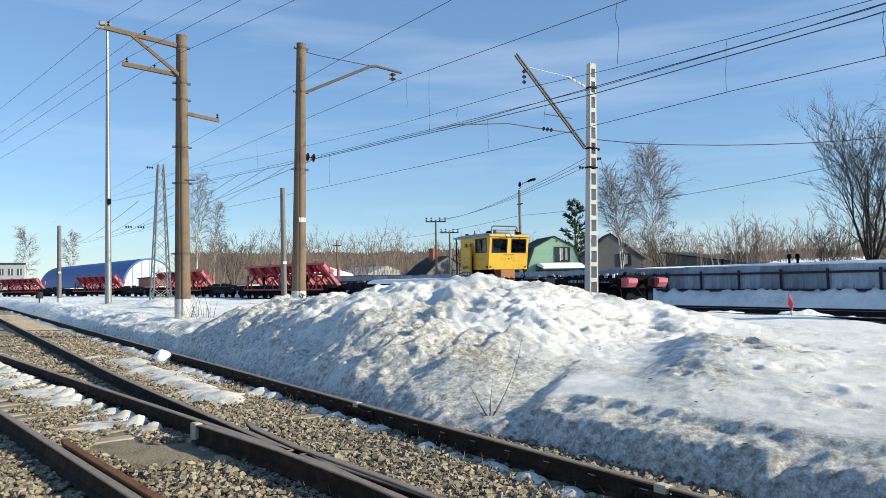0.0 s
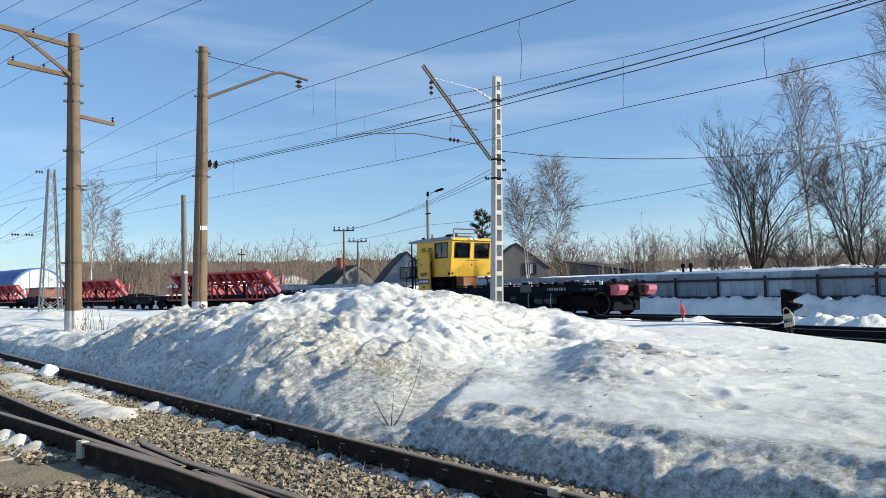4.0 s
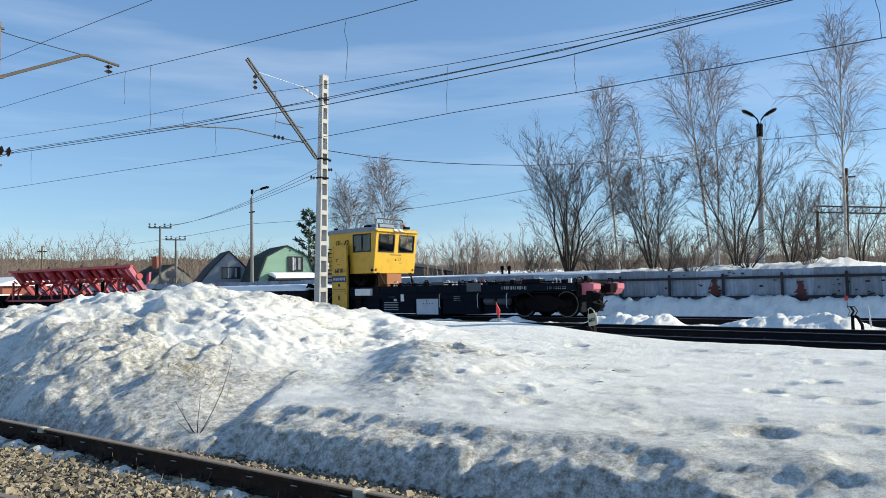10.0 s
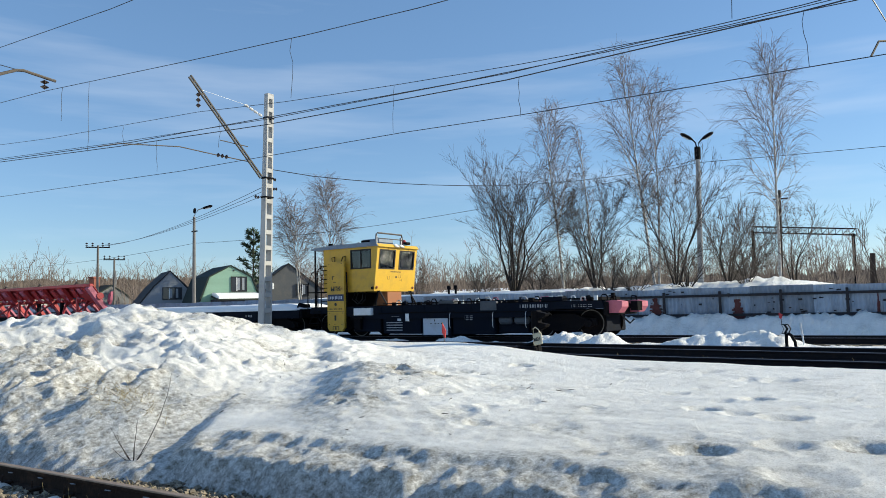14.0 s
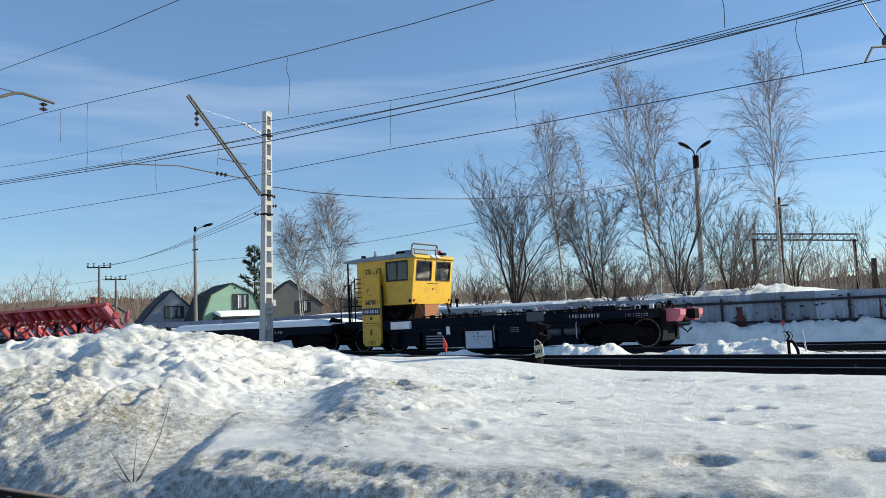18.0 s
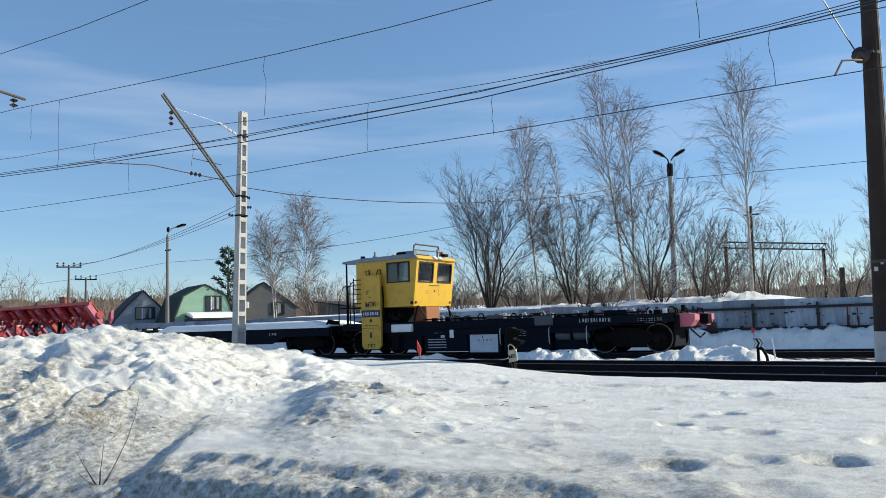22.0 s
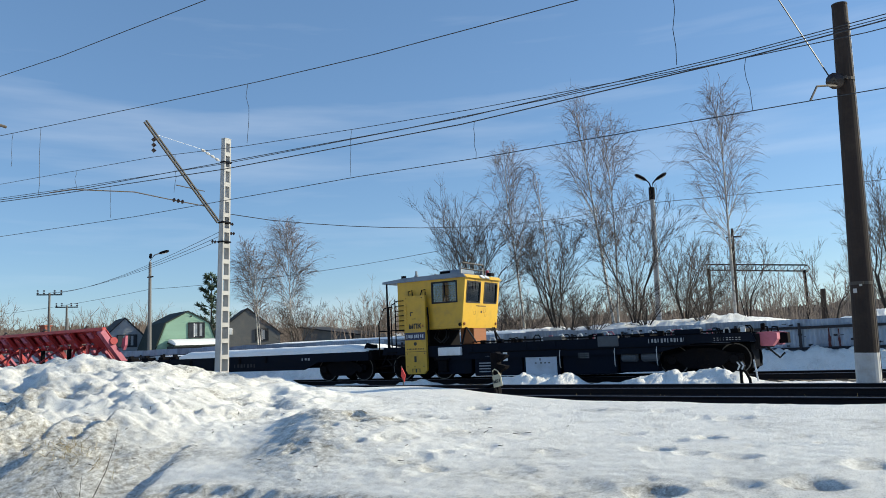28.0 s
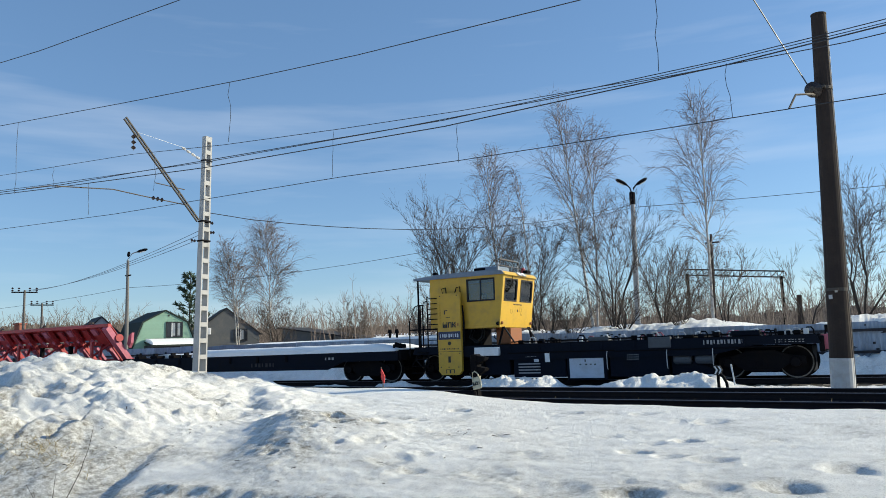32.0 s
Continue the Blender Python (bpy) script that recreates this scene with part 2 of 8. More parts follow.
WIRE = material("dark_overhead_wire", (0.05, 0.055, 0.065), 0.5, 0.5, 0.1, bump=0)
INSULATOR = material("dark_glazed_insulator", (0.03, 0.018, 0.015), 0.2, 0.0, 0.1, bump=0)
FENCE_SHEET = material("galvanised_fence_sheet", (0.24, 0.30, 0.385), 0.5, 0.1, 0.15, 8, (0.06, 0.08, 0.105), 1.3, 0.6, 0.05, per_piece=0.3)
FENCE_FRAME = material("dark_fence_steel", (0.012, 0.012, 0.018), 0.75, 0.0, 0.3, 30, (0.03, 0.02, 0.018), 4, 0.5, 0.1)
GLASS_DARK = material("tinted_cab_glass", (0.02, 0.03, 0.04), 0.06, 0.0, 0.1, bump=0, coat=0.6)
RUBBER = material("black_rubber", (0.015, 0.015, 0.016), 0.8, 0.0, 0.2, 40)
BARK = material("grey_brown_bark", (0.03, 0.024, 0.02), 0.95, 0.0, 0.35, 20, (0.045, 0.036, 0.03), 3, 0.6, 0.5)
TWIG = material("thin_brown_twigs", (0.06, 0.046, 0.038), 0.9, 0.0, 0.3, 5, bump=0)
BIRCH_TWIG = material("reddish_birch_twigs", (0.15, 0.118, 0.105), 0.9, 0.0, 0.3, 5, bump=0)
FAR_TWIG = material("hazy_brown_undergrowth", (0.15, 0.118, 0.10), 0.95, 0.0, 0.3, 3, bump=0, island=0.35)
DRY_GRASS = material("dry_straw", (0.36, 0.29, 0.15), 0.9, 0.0, 0.3, 10, bump=0, island=0.4)


BIRCH = material("white_birch_bark", (0.52, 0.49, 0.45), 0.85, 0.0, 0.15, 14, (0.05, 0.045, 0.04), 4.0, 0.8, 0.3)
STONE = material("crushed_granite_ballast", (0.22, 0.185, 0.135), 0.9, 0.0, 0.25, 40, (0.12, 0.095, 0.07), 6, 0.6, 0.3, island=0.55)
YARD_BED = material("dark_yard_ballast", (0.045, 0.04, 0.036), 0.95, 0.0, 0.4, 45, (0.09, 0.08, 0.07), 3, 0.5, 0.8, bump_scale=28)
BALLAST_BED = material("sandy_ballast_bed", (0.22, 0.18, 0.12), 0.95, 0.0, 0.35, 45, (0.09, 0.075, 0.06), 3, 0.7, 0.8, bump_scale=28)
SLEEPER = material("weathered_sleeper", (0.33, 0.27, 0.2), 0.9, 0.0, 0.25, 25, (0.17, 0.13, 0.1), 4, 0.6, 0.3, per_piece=0.2)


# ---- mesh helpers ----
class Solid:
    """Collects the faces of one mesh."""

    def __init__(self):
        self.v, self.f = [], []

    def add(self, verts, faces, m=None):
        n = len(self.v)
        self.v += [tuple(m @ Vector(p)) for p in verts] if m is not None else [tuple(p) for p in verts]
        self.f += [tuple(i + n for i in face) for face in faces]
        return self

    def box(self, x0, x1, y0, y1, z0, z1, bevel=0.0, m=None):
        if bevel <= 0:
            v = [(x, y, z) for z in (z0, z1) for y in (y0, y1) for x in (x0, x1)]
            return self.add(v, [(0, 2, 3, 1), (4, 5, 7, 6), (0, 1, 5, 4), (2, 6, 7, 3), (0, 4, 6, 2), (1, 3, 7, 5)], m)
        b = min(bevel, (x1 - x0) / 3, (y1 - y0) / 3, (z1 - z0) / 3)
        c, h = ((x0 + x1) / 2, (y0 + y1) / 2, (z0 + z1) / 2), ((x1 - x0) / 2, (y1 - y0) / 2, (z1 - z0) / 2)
        v, ids = [], {}
        for sx in (-1, 1):
            for sy in (-1, 1):
                for sz in (-1, 1):
                    for axis in range(3):
                        p = [c[i] + (sx, sy, sz)[i] * (h[i] - (0 if i == axis else b)) for i in range(3)]
                        ids[(sx, sy, sz, axis)] = len(v)
                        v.append(p)
        f = []
        for axis in range(3):
            o = [i for i in range(3) if i != axis]
            for s in (-1, 1):
                loop = []
                for p, q in ((-1, -1), (1, -1), (1, 1), (-1, 1)):
                    k = [0, 0, 0]
                    k[axis], k[o[0]], k[o[1]] = s, p, q
                    loop.append(ids[(*k, axis)])
                flip = (s < 0) != (axis == 1)
                f.append(tuple(reversed(loop)) if flip else tuple(loop))
        for axis in range(3):
            o = [i for i in range(3) if i != axis]
            for p in (-1, 1):
                for q in (-1, 1):
                    k0, k1 = [0, 0, 0], [0, 0, 0]
                    k0[axis], k1[axis] = -1, 1
                    k0[o[0]] = k1[o[0]] = p
                    k0[o[1]] = k1[o[1]] = q
                    quad = (ids[(*k0, o[0])], ids[(*k1, o[0])], ids[(*k1, o[1])], ids[(*k0, o[1])])
                    f.append(quad)
        for sx in (-1, 1):
            for sy in (-1, 1):
                for sz in (-1, 1):
                    f.append(tuple(ids[(sx, sy, sz, a)] for a in range(3)))
        return self.add(v, f, m)

    def tube(self, points, radius, sides=8, cap=True):
        """A round bar along points; radius is one number or one for each point."""
        pts = [Vector(p) for p in points]
        rad = radius if isinstance(radius, (list, tuple)) else [radius] * len(pts)
        v, f = [], []
        for i, p in enumerate(pts):
            d = (pts[min(i + 1, len(pts) - 1)] - pts[max(i - 1, 0)]).normalized()
            a = d.cross(Vector((0, 0, 1)) if abs(d.z) < 0.95 else Vector((1, 0, 0))).normalized()
            b = d.cross(a)
            for k in range(sides):
                w = 2 * math.pi * k / sides
                v.append(p + (a * math.cos(w) + b * math.sin(w)) * rad[i])
        for i in range(len(pts) - 1):
            for k in range(sides):
                q = (k + 1) % sides
                f.append((i * sides + k, i * sides + q, (i + 1) * sides + q, (i + 1) * sides + k))
        if cap:
            f.append(tuple(reversed(range(sides))))
            f.append(tuple(range((len(pts) - 1) * sides, len(pts) * sides)))
        return self.add(v, f)

    def prism(self, outline, axis, a, b, m=None):
        """An outline of 2D points pushed from a to b along an axis (0 x, 1 y, 2 z)."""
        def put(p, w):
            q = [p[0], p[1]]
            q.insert(axis, w)
            return q
        n = len(outline)
        v = [put(p, a) for p in outline] + [put(p, b) for p in outline]
        f = [tuple(reversed(range(n))), tuple(range(n, 2 * n))] + [(i, (i + 1) % n, n + (i + 1) % n, n + i) for i in range(n)]
        return self.add(v, f, m)

    def lathe(self, profile, centre=(0, 0, 0), axis=2, sides=16):
        """Rings of (radius, height) turned about an axis."""
        v, f = [], []
        for r, h in profile:
            for k in range(sides):
                w = 2 * math.pi * k / sides
                p = [r * math.cos(w), r * math.sin(w)]
                p.insert(axis, h)
                v.append([p[i] + centre[i] for i in range(3)])
        for i in range(len(profile) - 1):
            for k in range(sides):
                q = (k + 1) % sides
                f.append((i * sides + k, i * sides + q, (i + 1) * sides + q, (i + 1) * sides + k))
        f.append(tuple(reversed(range(sides))))
        f.append(tuple(range((len(profile) - 1) * sides, len(profile) * sides)))
        return self.add(v, f)

    def mesh(self, name, mat, smooth=False):
        me = bpy.data.meshes.new(name)
        me.from_pydata(self.v, [], self.f)
        bm = bmesh.new()
        bm.from_mesh(me)
        bmesh.ops.recalc_face_normals(bm, faces=bm.faces)
        bm.to_mesh(me)
        bm.free()
        me.materials.append(mat)
        if smooth:
            me.polygons.foreach_set("use_smooth", [True] * len(me.polygons))
        return me


def part(name, solid, mat, parent, label="", smooth=False, m=None):
    ob = new(name, solid.mesh(name, mat, smooth))
    ob.parent = parent
    if m is not None:
        ob.matrix_basis = m
    if label:
        ob["label"] = label
    return ob


def thing(name, label, category, m=None, group="", kind=""):
    ob = new(name)
    ob.empty_display_size = 0.3
    if m is not None:
        ob.matrix_basis = m
    return tagged(ob, label, category, group, kind)


def single(name, solid, mat, label, category="", group="", kind="", smooth=False):
    return tagged(new(name, solid.mesh(name, mat, smooth)), label, category, group, kind)


def fbm(x, y, z=0.0, octaves=4, lac=2.0, gain=0.5):
    s, a, k = 0.0, 1.0, 1.0
    for _ in range(octaves):
        s += a * noise.noise((x * k, y * k, z))
        a *= gain
        k *= lac
    return s


def smooth(a, b, v):
    t = min(1.0, max(0.0, (v - a) / (b - a)))
    return t * t * (3 - 2 * t)


# ---- ground ----
def track_y(x):
    d = max(0.0, -50.0 - x)
    return TRAIN_Y - 1.9 * smooth(-47.0, -68.0, x) - (0.002 * d * d if d < 120 else 28.8 + 0.48 * (d - 120))


def rail_a(x):
    return 4.2 + 0.035 * (x + 6.0)


def rail_d(x):
    return 0.84 + 0.146 * (x + 6.7)


def rail_b(x):
    return rail_a(x) - 1.77 - 0.12 * smooth(-7.0, -14.0, x)


# ---- vectorised noise for the ground ----
_gen = np.random.RandomState(12)
_PERM = np.concatenate([_gen.permutation(256)] * 3)
_ANG = _gen.uniform(0, 2 * math.pi, 256)
_GX, _GY = np.cos(_ANG), np.sin(_ANG)


def grad_noise(x, y, seed=0):
    """Gradient noise on arrays, about -0.7 to 0.7."""
    xi, yi = np.floor(x).astype(int), np.floor(y).astype(int)
    fx, fy = x - xi, y - yi
    u, v = fx * fx * fx * (fx * (fx * 6 - 15) + 10), fy * fy * fy * (fy * (fy * 6 - 15) + 10)
    def corner(i, j):
        k = _PERM[(_PERM[(xi + i + seed * 37) & 255] + yi + j + seed * 11) & 255]
        return _GX[k] * (fx - i) + _GY[k] * (fy - j)
    a, b, c, d = corner(0, 0), corner(1, 0), corner(0, 1), corner(1, 1)
    return (a + (b - a) * u) * (1 - v) + (c + (d - c) * u) * v


def fbm_a(x, y, seed=0, octaves=4, lac=2.07, gain=0.5):
    s, a = 0.0, 1.0
    for k in range(octaves):
        s = s + a * grad_noise(x, y, seed + k)
        x, y = (0.8 * x - 0.6 * y) * lac + 3.7, (0.6 * x + 0.8 * y) * lac - 1.9
        a *= gain
    return s


def ridged(x, y, seed=0, octaves=3, gain=0.5):
    """Sharp crests between rounded hollows, 0 to about 1."""
    s, a, n = 0.0, 1.0, 0.0
    for k in range(octaves):
        s = s + a * (1 - 2.2 * np.abs(grad_noise(x, y, seed + k)))
        n += a
        x, y = (0.8 * x - 0.6 * y) * 2.1 + 5.1, (0.6 * x + 0.8 * y) * 2.1 + 2.3
        a *= gain
    return s / n


def ramp(a, b, v):
    t = np.clip((v - a) / (b - a), 0.0, 1.0)
    return t * t * (3 - 2 * t)


# crest of the cleared snow: place, height, reach of the slope towards the track
CREST = [(-20.6, 6.3, 0.50, 2.2), (-19.3, 6.1, 1.06, 2.5), (-17.6, 6.55, 1.10, 2.9), (-16.2, 7.0, 1.24, 3.6), (-14.6, 7.8, 1.43, 5.0), (-13.75, 8.35, 1.50, 5.8),
         (-13.2, 8.7, 1.54, 6.2), (-12.7, 9.3, 1.52, 6.2), (-12.2, 9.9, 1.43, 6.0), (-11.1, 11.2, 1.05, 5.4), (-9.9, 12.8, 0.68, 4.6), (-8.4, 14.6, 0.5, 4.0)]
# footprints and thaw hollows of the level field: place, width, depth
HOLLOWS = [(-6.31, 11.86, 0.16, 0.10), (-4.43, 12.15, 0.2, 0.06), (-3.18, 12.17, 0.18, 0.06), (-2.03, 11.42, 0.22, 0.07), (-1.93, 9.61, 0.17, 0.12), (-2.3, 8.66, 0.16, 0.08), (-1.89, 8.5, 0.15, 0.06),
           (-1.79, 6.86, 0.22, 0.09), (-1.75, 6.1, 0.36, 0.07), (-2.56, 6.88, 0.3, 0.05), (-2.33, 5.75, 0.2, 0.06), (-1.21, 7.21, 0.2, 0.07), (-0.61, 7.41, 0.24, 0.08), (-6.41, 10.72, 0.12, 0.07),
           (-5.99, 10.2, 0.12, 0.07), (-1.41, 8.42, 0.2, 0.06), (-1.3, 5.6, 0.34, 0.05), (-0.9, 6.3, 0.26, 0.07), (-0.2, 8.2, 0.22, 0.08), (0.3, 9.4, 0.2, 0.06), (-3.4, 7.3, 0.22, 0.04), (-4.3, 8.3, 0.18, 0.04),
           (-4.9, 9.2, 0.16, 0.05), (-3.0, 9.9, 0.16, 0.05), (-6.55, 8.72, 0.13, 0.13), (-6.25, 8.42, 0.11, 0.11), (-5.95, 8.9, 0.10, 0.08), (-5.4, 8.0, 0.2, 0.06), (-4.7, 7.4, 0.24, 0.05),
           (-13.2, 7.9, 0.12, 0.14), (-12.2, 7.3, 0.16, 0.10), (-11.0, 7.2, 0.14, 0.09), (-9.6, 9.5, 0.12, 0.08), (-9.3, 9.8, 0.1, 0.07), (-8.9, 10.3, 0.1, 0.07), (-5.75, 5.22, 0.16, 0.2), (-3.3, 5.42, 0.09, 0.14)]
_rnd = random.Random(7)
HOLLOWS += [(_rnd.uniform(-7.5, 1.5), _rnd.uniform(6.3, 13), _rnd.uniform(0.05, 0.14), _rnd.uniform(0.015, 0.05)) for _ in range(70)]


# small cleared heaps along the near track: place, width, height
MOUNDS = [(-43.0, 8.6, 2.2, 0.45), (-36.0, 8.0, 1.6, 0.22), (-52.0, 8.2, 2.0, 0.3)]


def ground_sheet(x, y):
    """Heights of the snowy ground and how far soiling and painted shade darken it, on arrays of places."""
    dirt_shade = np.zeros_like(x)
    ra = rail_a(x)
    rightward = ramp(-7.9, -6.4, x)
    foot = ra + 0.38 + 0.16 * fbm_a(x * 0.9, x * 0 + 3.0, 1, 3) + (0.55 * rightward - 0.15 * ramp(-2.6, -0.6, x))
    # level field between the near track and the yard
    left = ramp(-15.0, -21.0, x)
    field = 0.20 + 0.14 * ramp(6, 9, y) + (0.1 + 0.28 * ramp(-4.5, -9.5, x)) * ramp(9.5, 13.3, y)
    field = field * (1 - left) + left * (0.40 + 0.16 * fbm_a(x * 0.12, y * 0.12, 2, 3))
    field = field + 0.03 * fbm_a(x * 0.55, y * 0.55, 4, 2)
    # heap of cleared snow, measured across its crest line
    best, top, reach, side = np.full_like(x, 1e9), np.zeros_like(x), np.ones_like(x), np.zeros_like(x)
    for (ax, ay, az, aw), (bx, by, bz, bw) in zip(CREST, CREST[1:]):
        dx, dy = bx - ax, by - ay
        k = np.clip(((x - ax) * dx + (y - ay) * dy) / (dx * dx + dy * dy), 0, 1)
        px, py = x - ax - k * dx, y - ay - k * dy
        d = np.hypot(px, py)
        m = d < best
        best = np.where(m, d, best)
        top = np.where(m, az + (bz - az) * k, top)
        reach = np.where(m, aw + (bw - aw) * k, reach)
        side = np.where(m, np.sign(dx * py - dy * px), side)
    q = best + 0.35 * fbm_a(x * 0.55, y * 0.55, 6, 3) * ramp(0.2, 1.2, best)
    t = np.clip(q / reach, 0, 1)
    slope = np.where(side < 0, 1 - 0.6 * t - 0.4 * t * t * (3 - 2 * t), 1 - ramp(0.0, 3.2, q))
    heap = np.maximum(0.0, top - field) * slope
    h = field + heap
    on = np.clip(heap / 0.35, 0, 1)
    # knoll with a long crest, steep and grimy towards the heap
    ex, ey = x + 6.9, y - 8.55
    u, v = ex * 0.62 - ey * 0.78, ex * 0.78 + ey * 0.62
    v = v + 0.12 * fbm_a(x * 1.2, y * 1.2, 8, 2)
    knoll = np.exp(-(u / np.where(u > 0, 1.9, 0.9)) ** 2) * np.where(v < 0, np.exp(-(v / 0.75) ** 2), np.exp(-(v / 1.5) ** 2))
    h = h + 0.36 * knoll
    # scarp of the terrace above the sapling's hollow
    cut = (x + 6.62) * 0.80 + (y - 5.15) * 0.60 + 0.12 * fbm_a(x * 1.3, y * 1.3, 9, 3)
    near_cut = ramp(7.6, 6.2, y) * ramp(-8.6, -7.6, x)
    h = h - 0.16 * (1 - ramp(-0.28, 0.05, cut)) * near_cut
    # relief: slumps and clods on the heap, thaw crust everywhere
    near = ramp(14.2, 12.6, y)
    wx, wy = x + 0.35 * fbm_a(x * 0.8, y * 0.8, 10, 2), y + 0.35 * fbm_a(x * 0.8, y * 0.8, 14, 2)
    a, b = wx * 0.80 + wy * 0.60, -wx * 0.60 + wy * 0.80
    clods = 0.17 * (ridged(a * 0.55, b * 0.95, 20, 3, 0.5) - 0.5) + 0.11 * fbm_a(wx * 0.85, wy * 0.85, 24, 3, 2.1, 0.5)
    broken = on * (0.45 + 0.75 * ramp(-0.15, 0.35, fbm_a(x * 0.45, y * 0.45, 30, 2)))
    crest_clods = np.exp(-(best / 1.1) ** 2) * on
    calm = ramp(12.6, 10.6, y)
    h = h + near * (calm * broken * clods + calm * crest_clods * ramp(0.5, 0.9, top) * 0.06 * fbm_a(wx * 1.1, wy * 1.5, 33, 3))
    west = ramp(-8.0, -11.0, x) * on * near
    h = h + west * (0.16 * (ridged(a * 0.5, b * 0.9, 36, 3, 0.45) - 0.5) + 0.05 * fbm_a(x * 3.1, y * 3.1, 40, 3))
    # slumped slabs, gentle towards the sun and steep on their lee
    for size, amp, seed in ((1.9, 0.27, 140), (0.62, 0.07, 146)):
        u = (x * 0.85 + y * 0.35) / size + 0.9 * fbm_a(x * 0.5 / size, y * 0.5 / size, seed, 3)
        u = u - np.floor(u)
        slab = np.where(u < 0.17, ramp(0.0, 0.17, u), 1 - (u - 0.17) / 0.83) - 0.6
        h = h + amp * slab * ramp(-0.12, 0.22, fbm_a(x * 0.55 / size, y * 0.55 / size, seed + 3, 2)) * on * near * ramp(-6.9, -8.6, x)
    crust = 0.014 * (ridged(wx * 2.6, wy * 3.4, 44, 2) - 0.5) + 0.012 * fbm_a(x * 5.5, y * 7.0, 47, 3, 2.1, 0.6)
    h = h + near * crust * (0.75 + 1.8 * on + 1.3 * knoll)
    cups = 0.035 * (ridged(wx * 1.5 + 0.4 * wy, wy * 2.3, 130, 2) - 0.5) + 0.028 * (ridged(x * 4.6, y * 5.2, 133, 2) - 0.5)
    h = h + near * cups * (0.12 + 1.0 * on + 0.8 * knoll)
    h = h + near * ramp(-11.0, -14.0, x) * (0.05 * (ridged(x * 2.1, y * 2.1, 112, 2) - 0.4) + 0.03 * fbm_a(x * 4.2, y * 4.2, 115, 2)) * np.maximum(on, ramp(ra + 3.5, ra + 1.5, y))
    flat = (1 - on) * near
    h = h + flat * 0.018 * fbm_a(x * 0.9, y * 1.5, 50, 3)
    verge = ramp(-12.0, -16.0, x) * ramp(ra + 4.5, ra + 1.0, y) * (1 - on)
    h = h + verge * (0.16 * fbm_a(x * 0.55, y * 0.7, 100, 3) + 0.16 * (ridged(x * 0.5, y * 0.9, 104, 3) - 0.4))
    for cx, cy, r, d in MOUNDS:
        h = h + d * np.exp(-((x - cx) ** 2 + 2.0 * (y - cy) ** 2) / (r * r)) * (1 + 0.4 * fbm_a(x * 1.2, y * 1.2, 107, 3))
        dirt_shade += 0.2 * np.exp(-((x - cx) ** 2 + 2.0 * (y - cy) ** 2) / (r * r))
    for cx, cy, r, d in HOLLOWS:
        m = (np.abs(x - cx) < 3 * r) & (np.abs(y - cy) < 3 * r)
        if m.any():
            jx, jy = x[m], y[m]
            rr = ((jx - cx) ** 2 + ((jy - cy) * 1.15) ** 2) / (r * r) * (1 + 0.5 * fbm_a(jx * 4, jy * 4, 53, 2))
            h[m] += d * (0.15 * np.exp(-((rr - 1.9) / 0.7) ** 2) - 0.75 * np.exp(-rr * rr))
            dirt_shade[m] += 1.8 * min(d, 0.09) * np.exp(-rr * 0.7)
    # bank down to the near track: steep thawed face, shelf, small step up to the terrace
    w = (y - foot) + 0.10 * fbm_a(x * 1.4, y * 0.5, 55, 4, 2.1, 0.55) + 0.03 * fbm_a(x * 5.0, y * 5.0, 57, 2)
    terrace = rightward * (1 - 0.4 * ramp(-1.5, 0.5, x))
    step = 0.74 * ramp(-0.02, 0.34, w) + 0.10 * ramp(0.3, 0.62, w) + 0.16 * ramp(0.60, 0.78, w)
    plain = 0.55 * ramp(0.0, 0.45, w) + 0.45 * ramp(0.15, 1.5, w)
    k = step * terrace + plain * (1 - terrace)
    h = -0.3 + (h + 0.3) * k
    face = ramp(-0.05, 0.1, w) * ramp(0.95, 0.45, w)
    h = h + face * (0.055 * fbm_a(x * 2.3, y * 2.3, 60, 4, 2.1, 0.6) + 0.035 * (ridged(x * 3.4, y * 3.4, 64, 2) - 0.5))
    # grime, with shade painted in on bank and heap: thawed face, shelf edge, the heap's west end, the knoll's steep
    # side
    dirt_shade += (0.62 * ramp(0.6, 0.12, w) + 0.24 * np.exp(-((w - 0.62) / 0.16) ** 2) + 0.10 * ramp(1.6, 0.5, w)) * (0.8 + 0.2 * rightward) * (0.8 + 1.2 * fbm_a(x * 0.8, y * 0.8, 70, 3))
    slump = fbm_a(a * 0.5, b * 1.1, 74, 4, 2.1, 0.6)
    dirt_shade += on * (0.05 + 0.42 * np.maximum(0, slump - 0.02) + (0.28 + 0.26 * ramp(-11.0, -9.0, x)) * ramp(3.4, 0.9, w) * ramp(-0.4, 0.2, slump))
    dirt_shade += 0.55 * np.exp(-((x + 18.2) ** 2 / 2.2 + (y - 6.1) ** 2 / 0.6)) + 0.26 * ramp(-15.5, -18.0, x) * on
    streak = fbm_a((ex * 0.62 - ey * 0.78) * 0.9, (ex * 0.78 + ey * 0.62) * 4.0, 78, 3)
    dirt_shade += knoll * np.where(v < 0.1, 0.26 + 0.45 * streak, 0.06 + 0.16 * streak)
    for cx, cy, r in ((-6.5, 8.7, 0.26), (-6.2, 8.45, 0.2), (-5.9, 8.85, 0.16), (-6.9, 8.95, 0.16)):
        pit = np.exp(-((x - cx) ** 2 + 1.8 * (y - cy) ** 2) / (r * r))
        dirt_shade += 0.55 * pit
        h = h - 0.05 * pit
    dirt_shade += flat * (0.03 + 0.19 * np.maximum(0, fbm_a(x * 0.8, y * 1.6, 81, 4)) + 0.07 * ramp(8.5, 6.0, y))
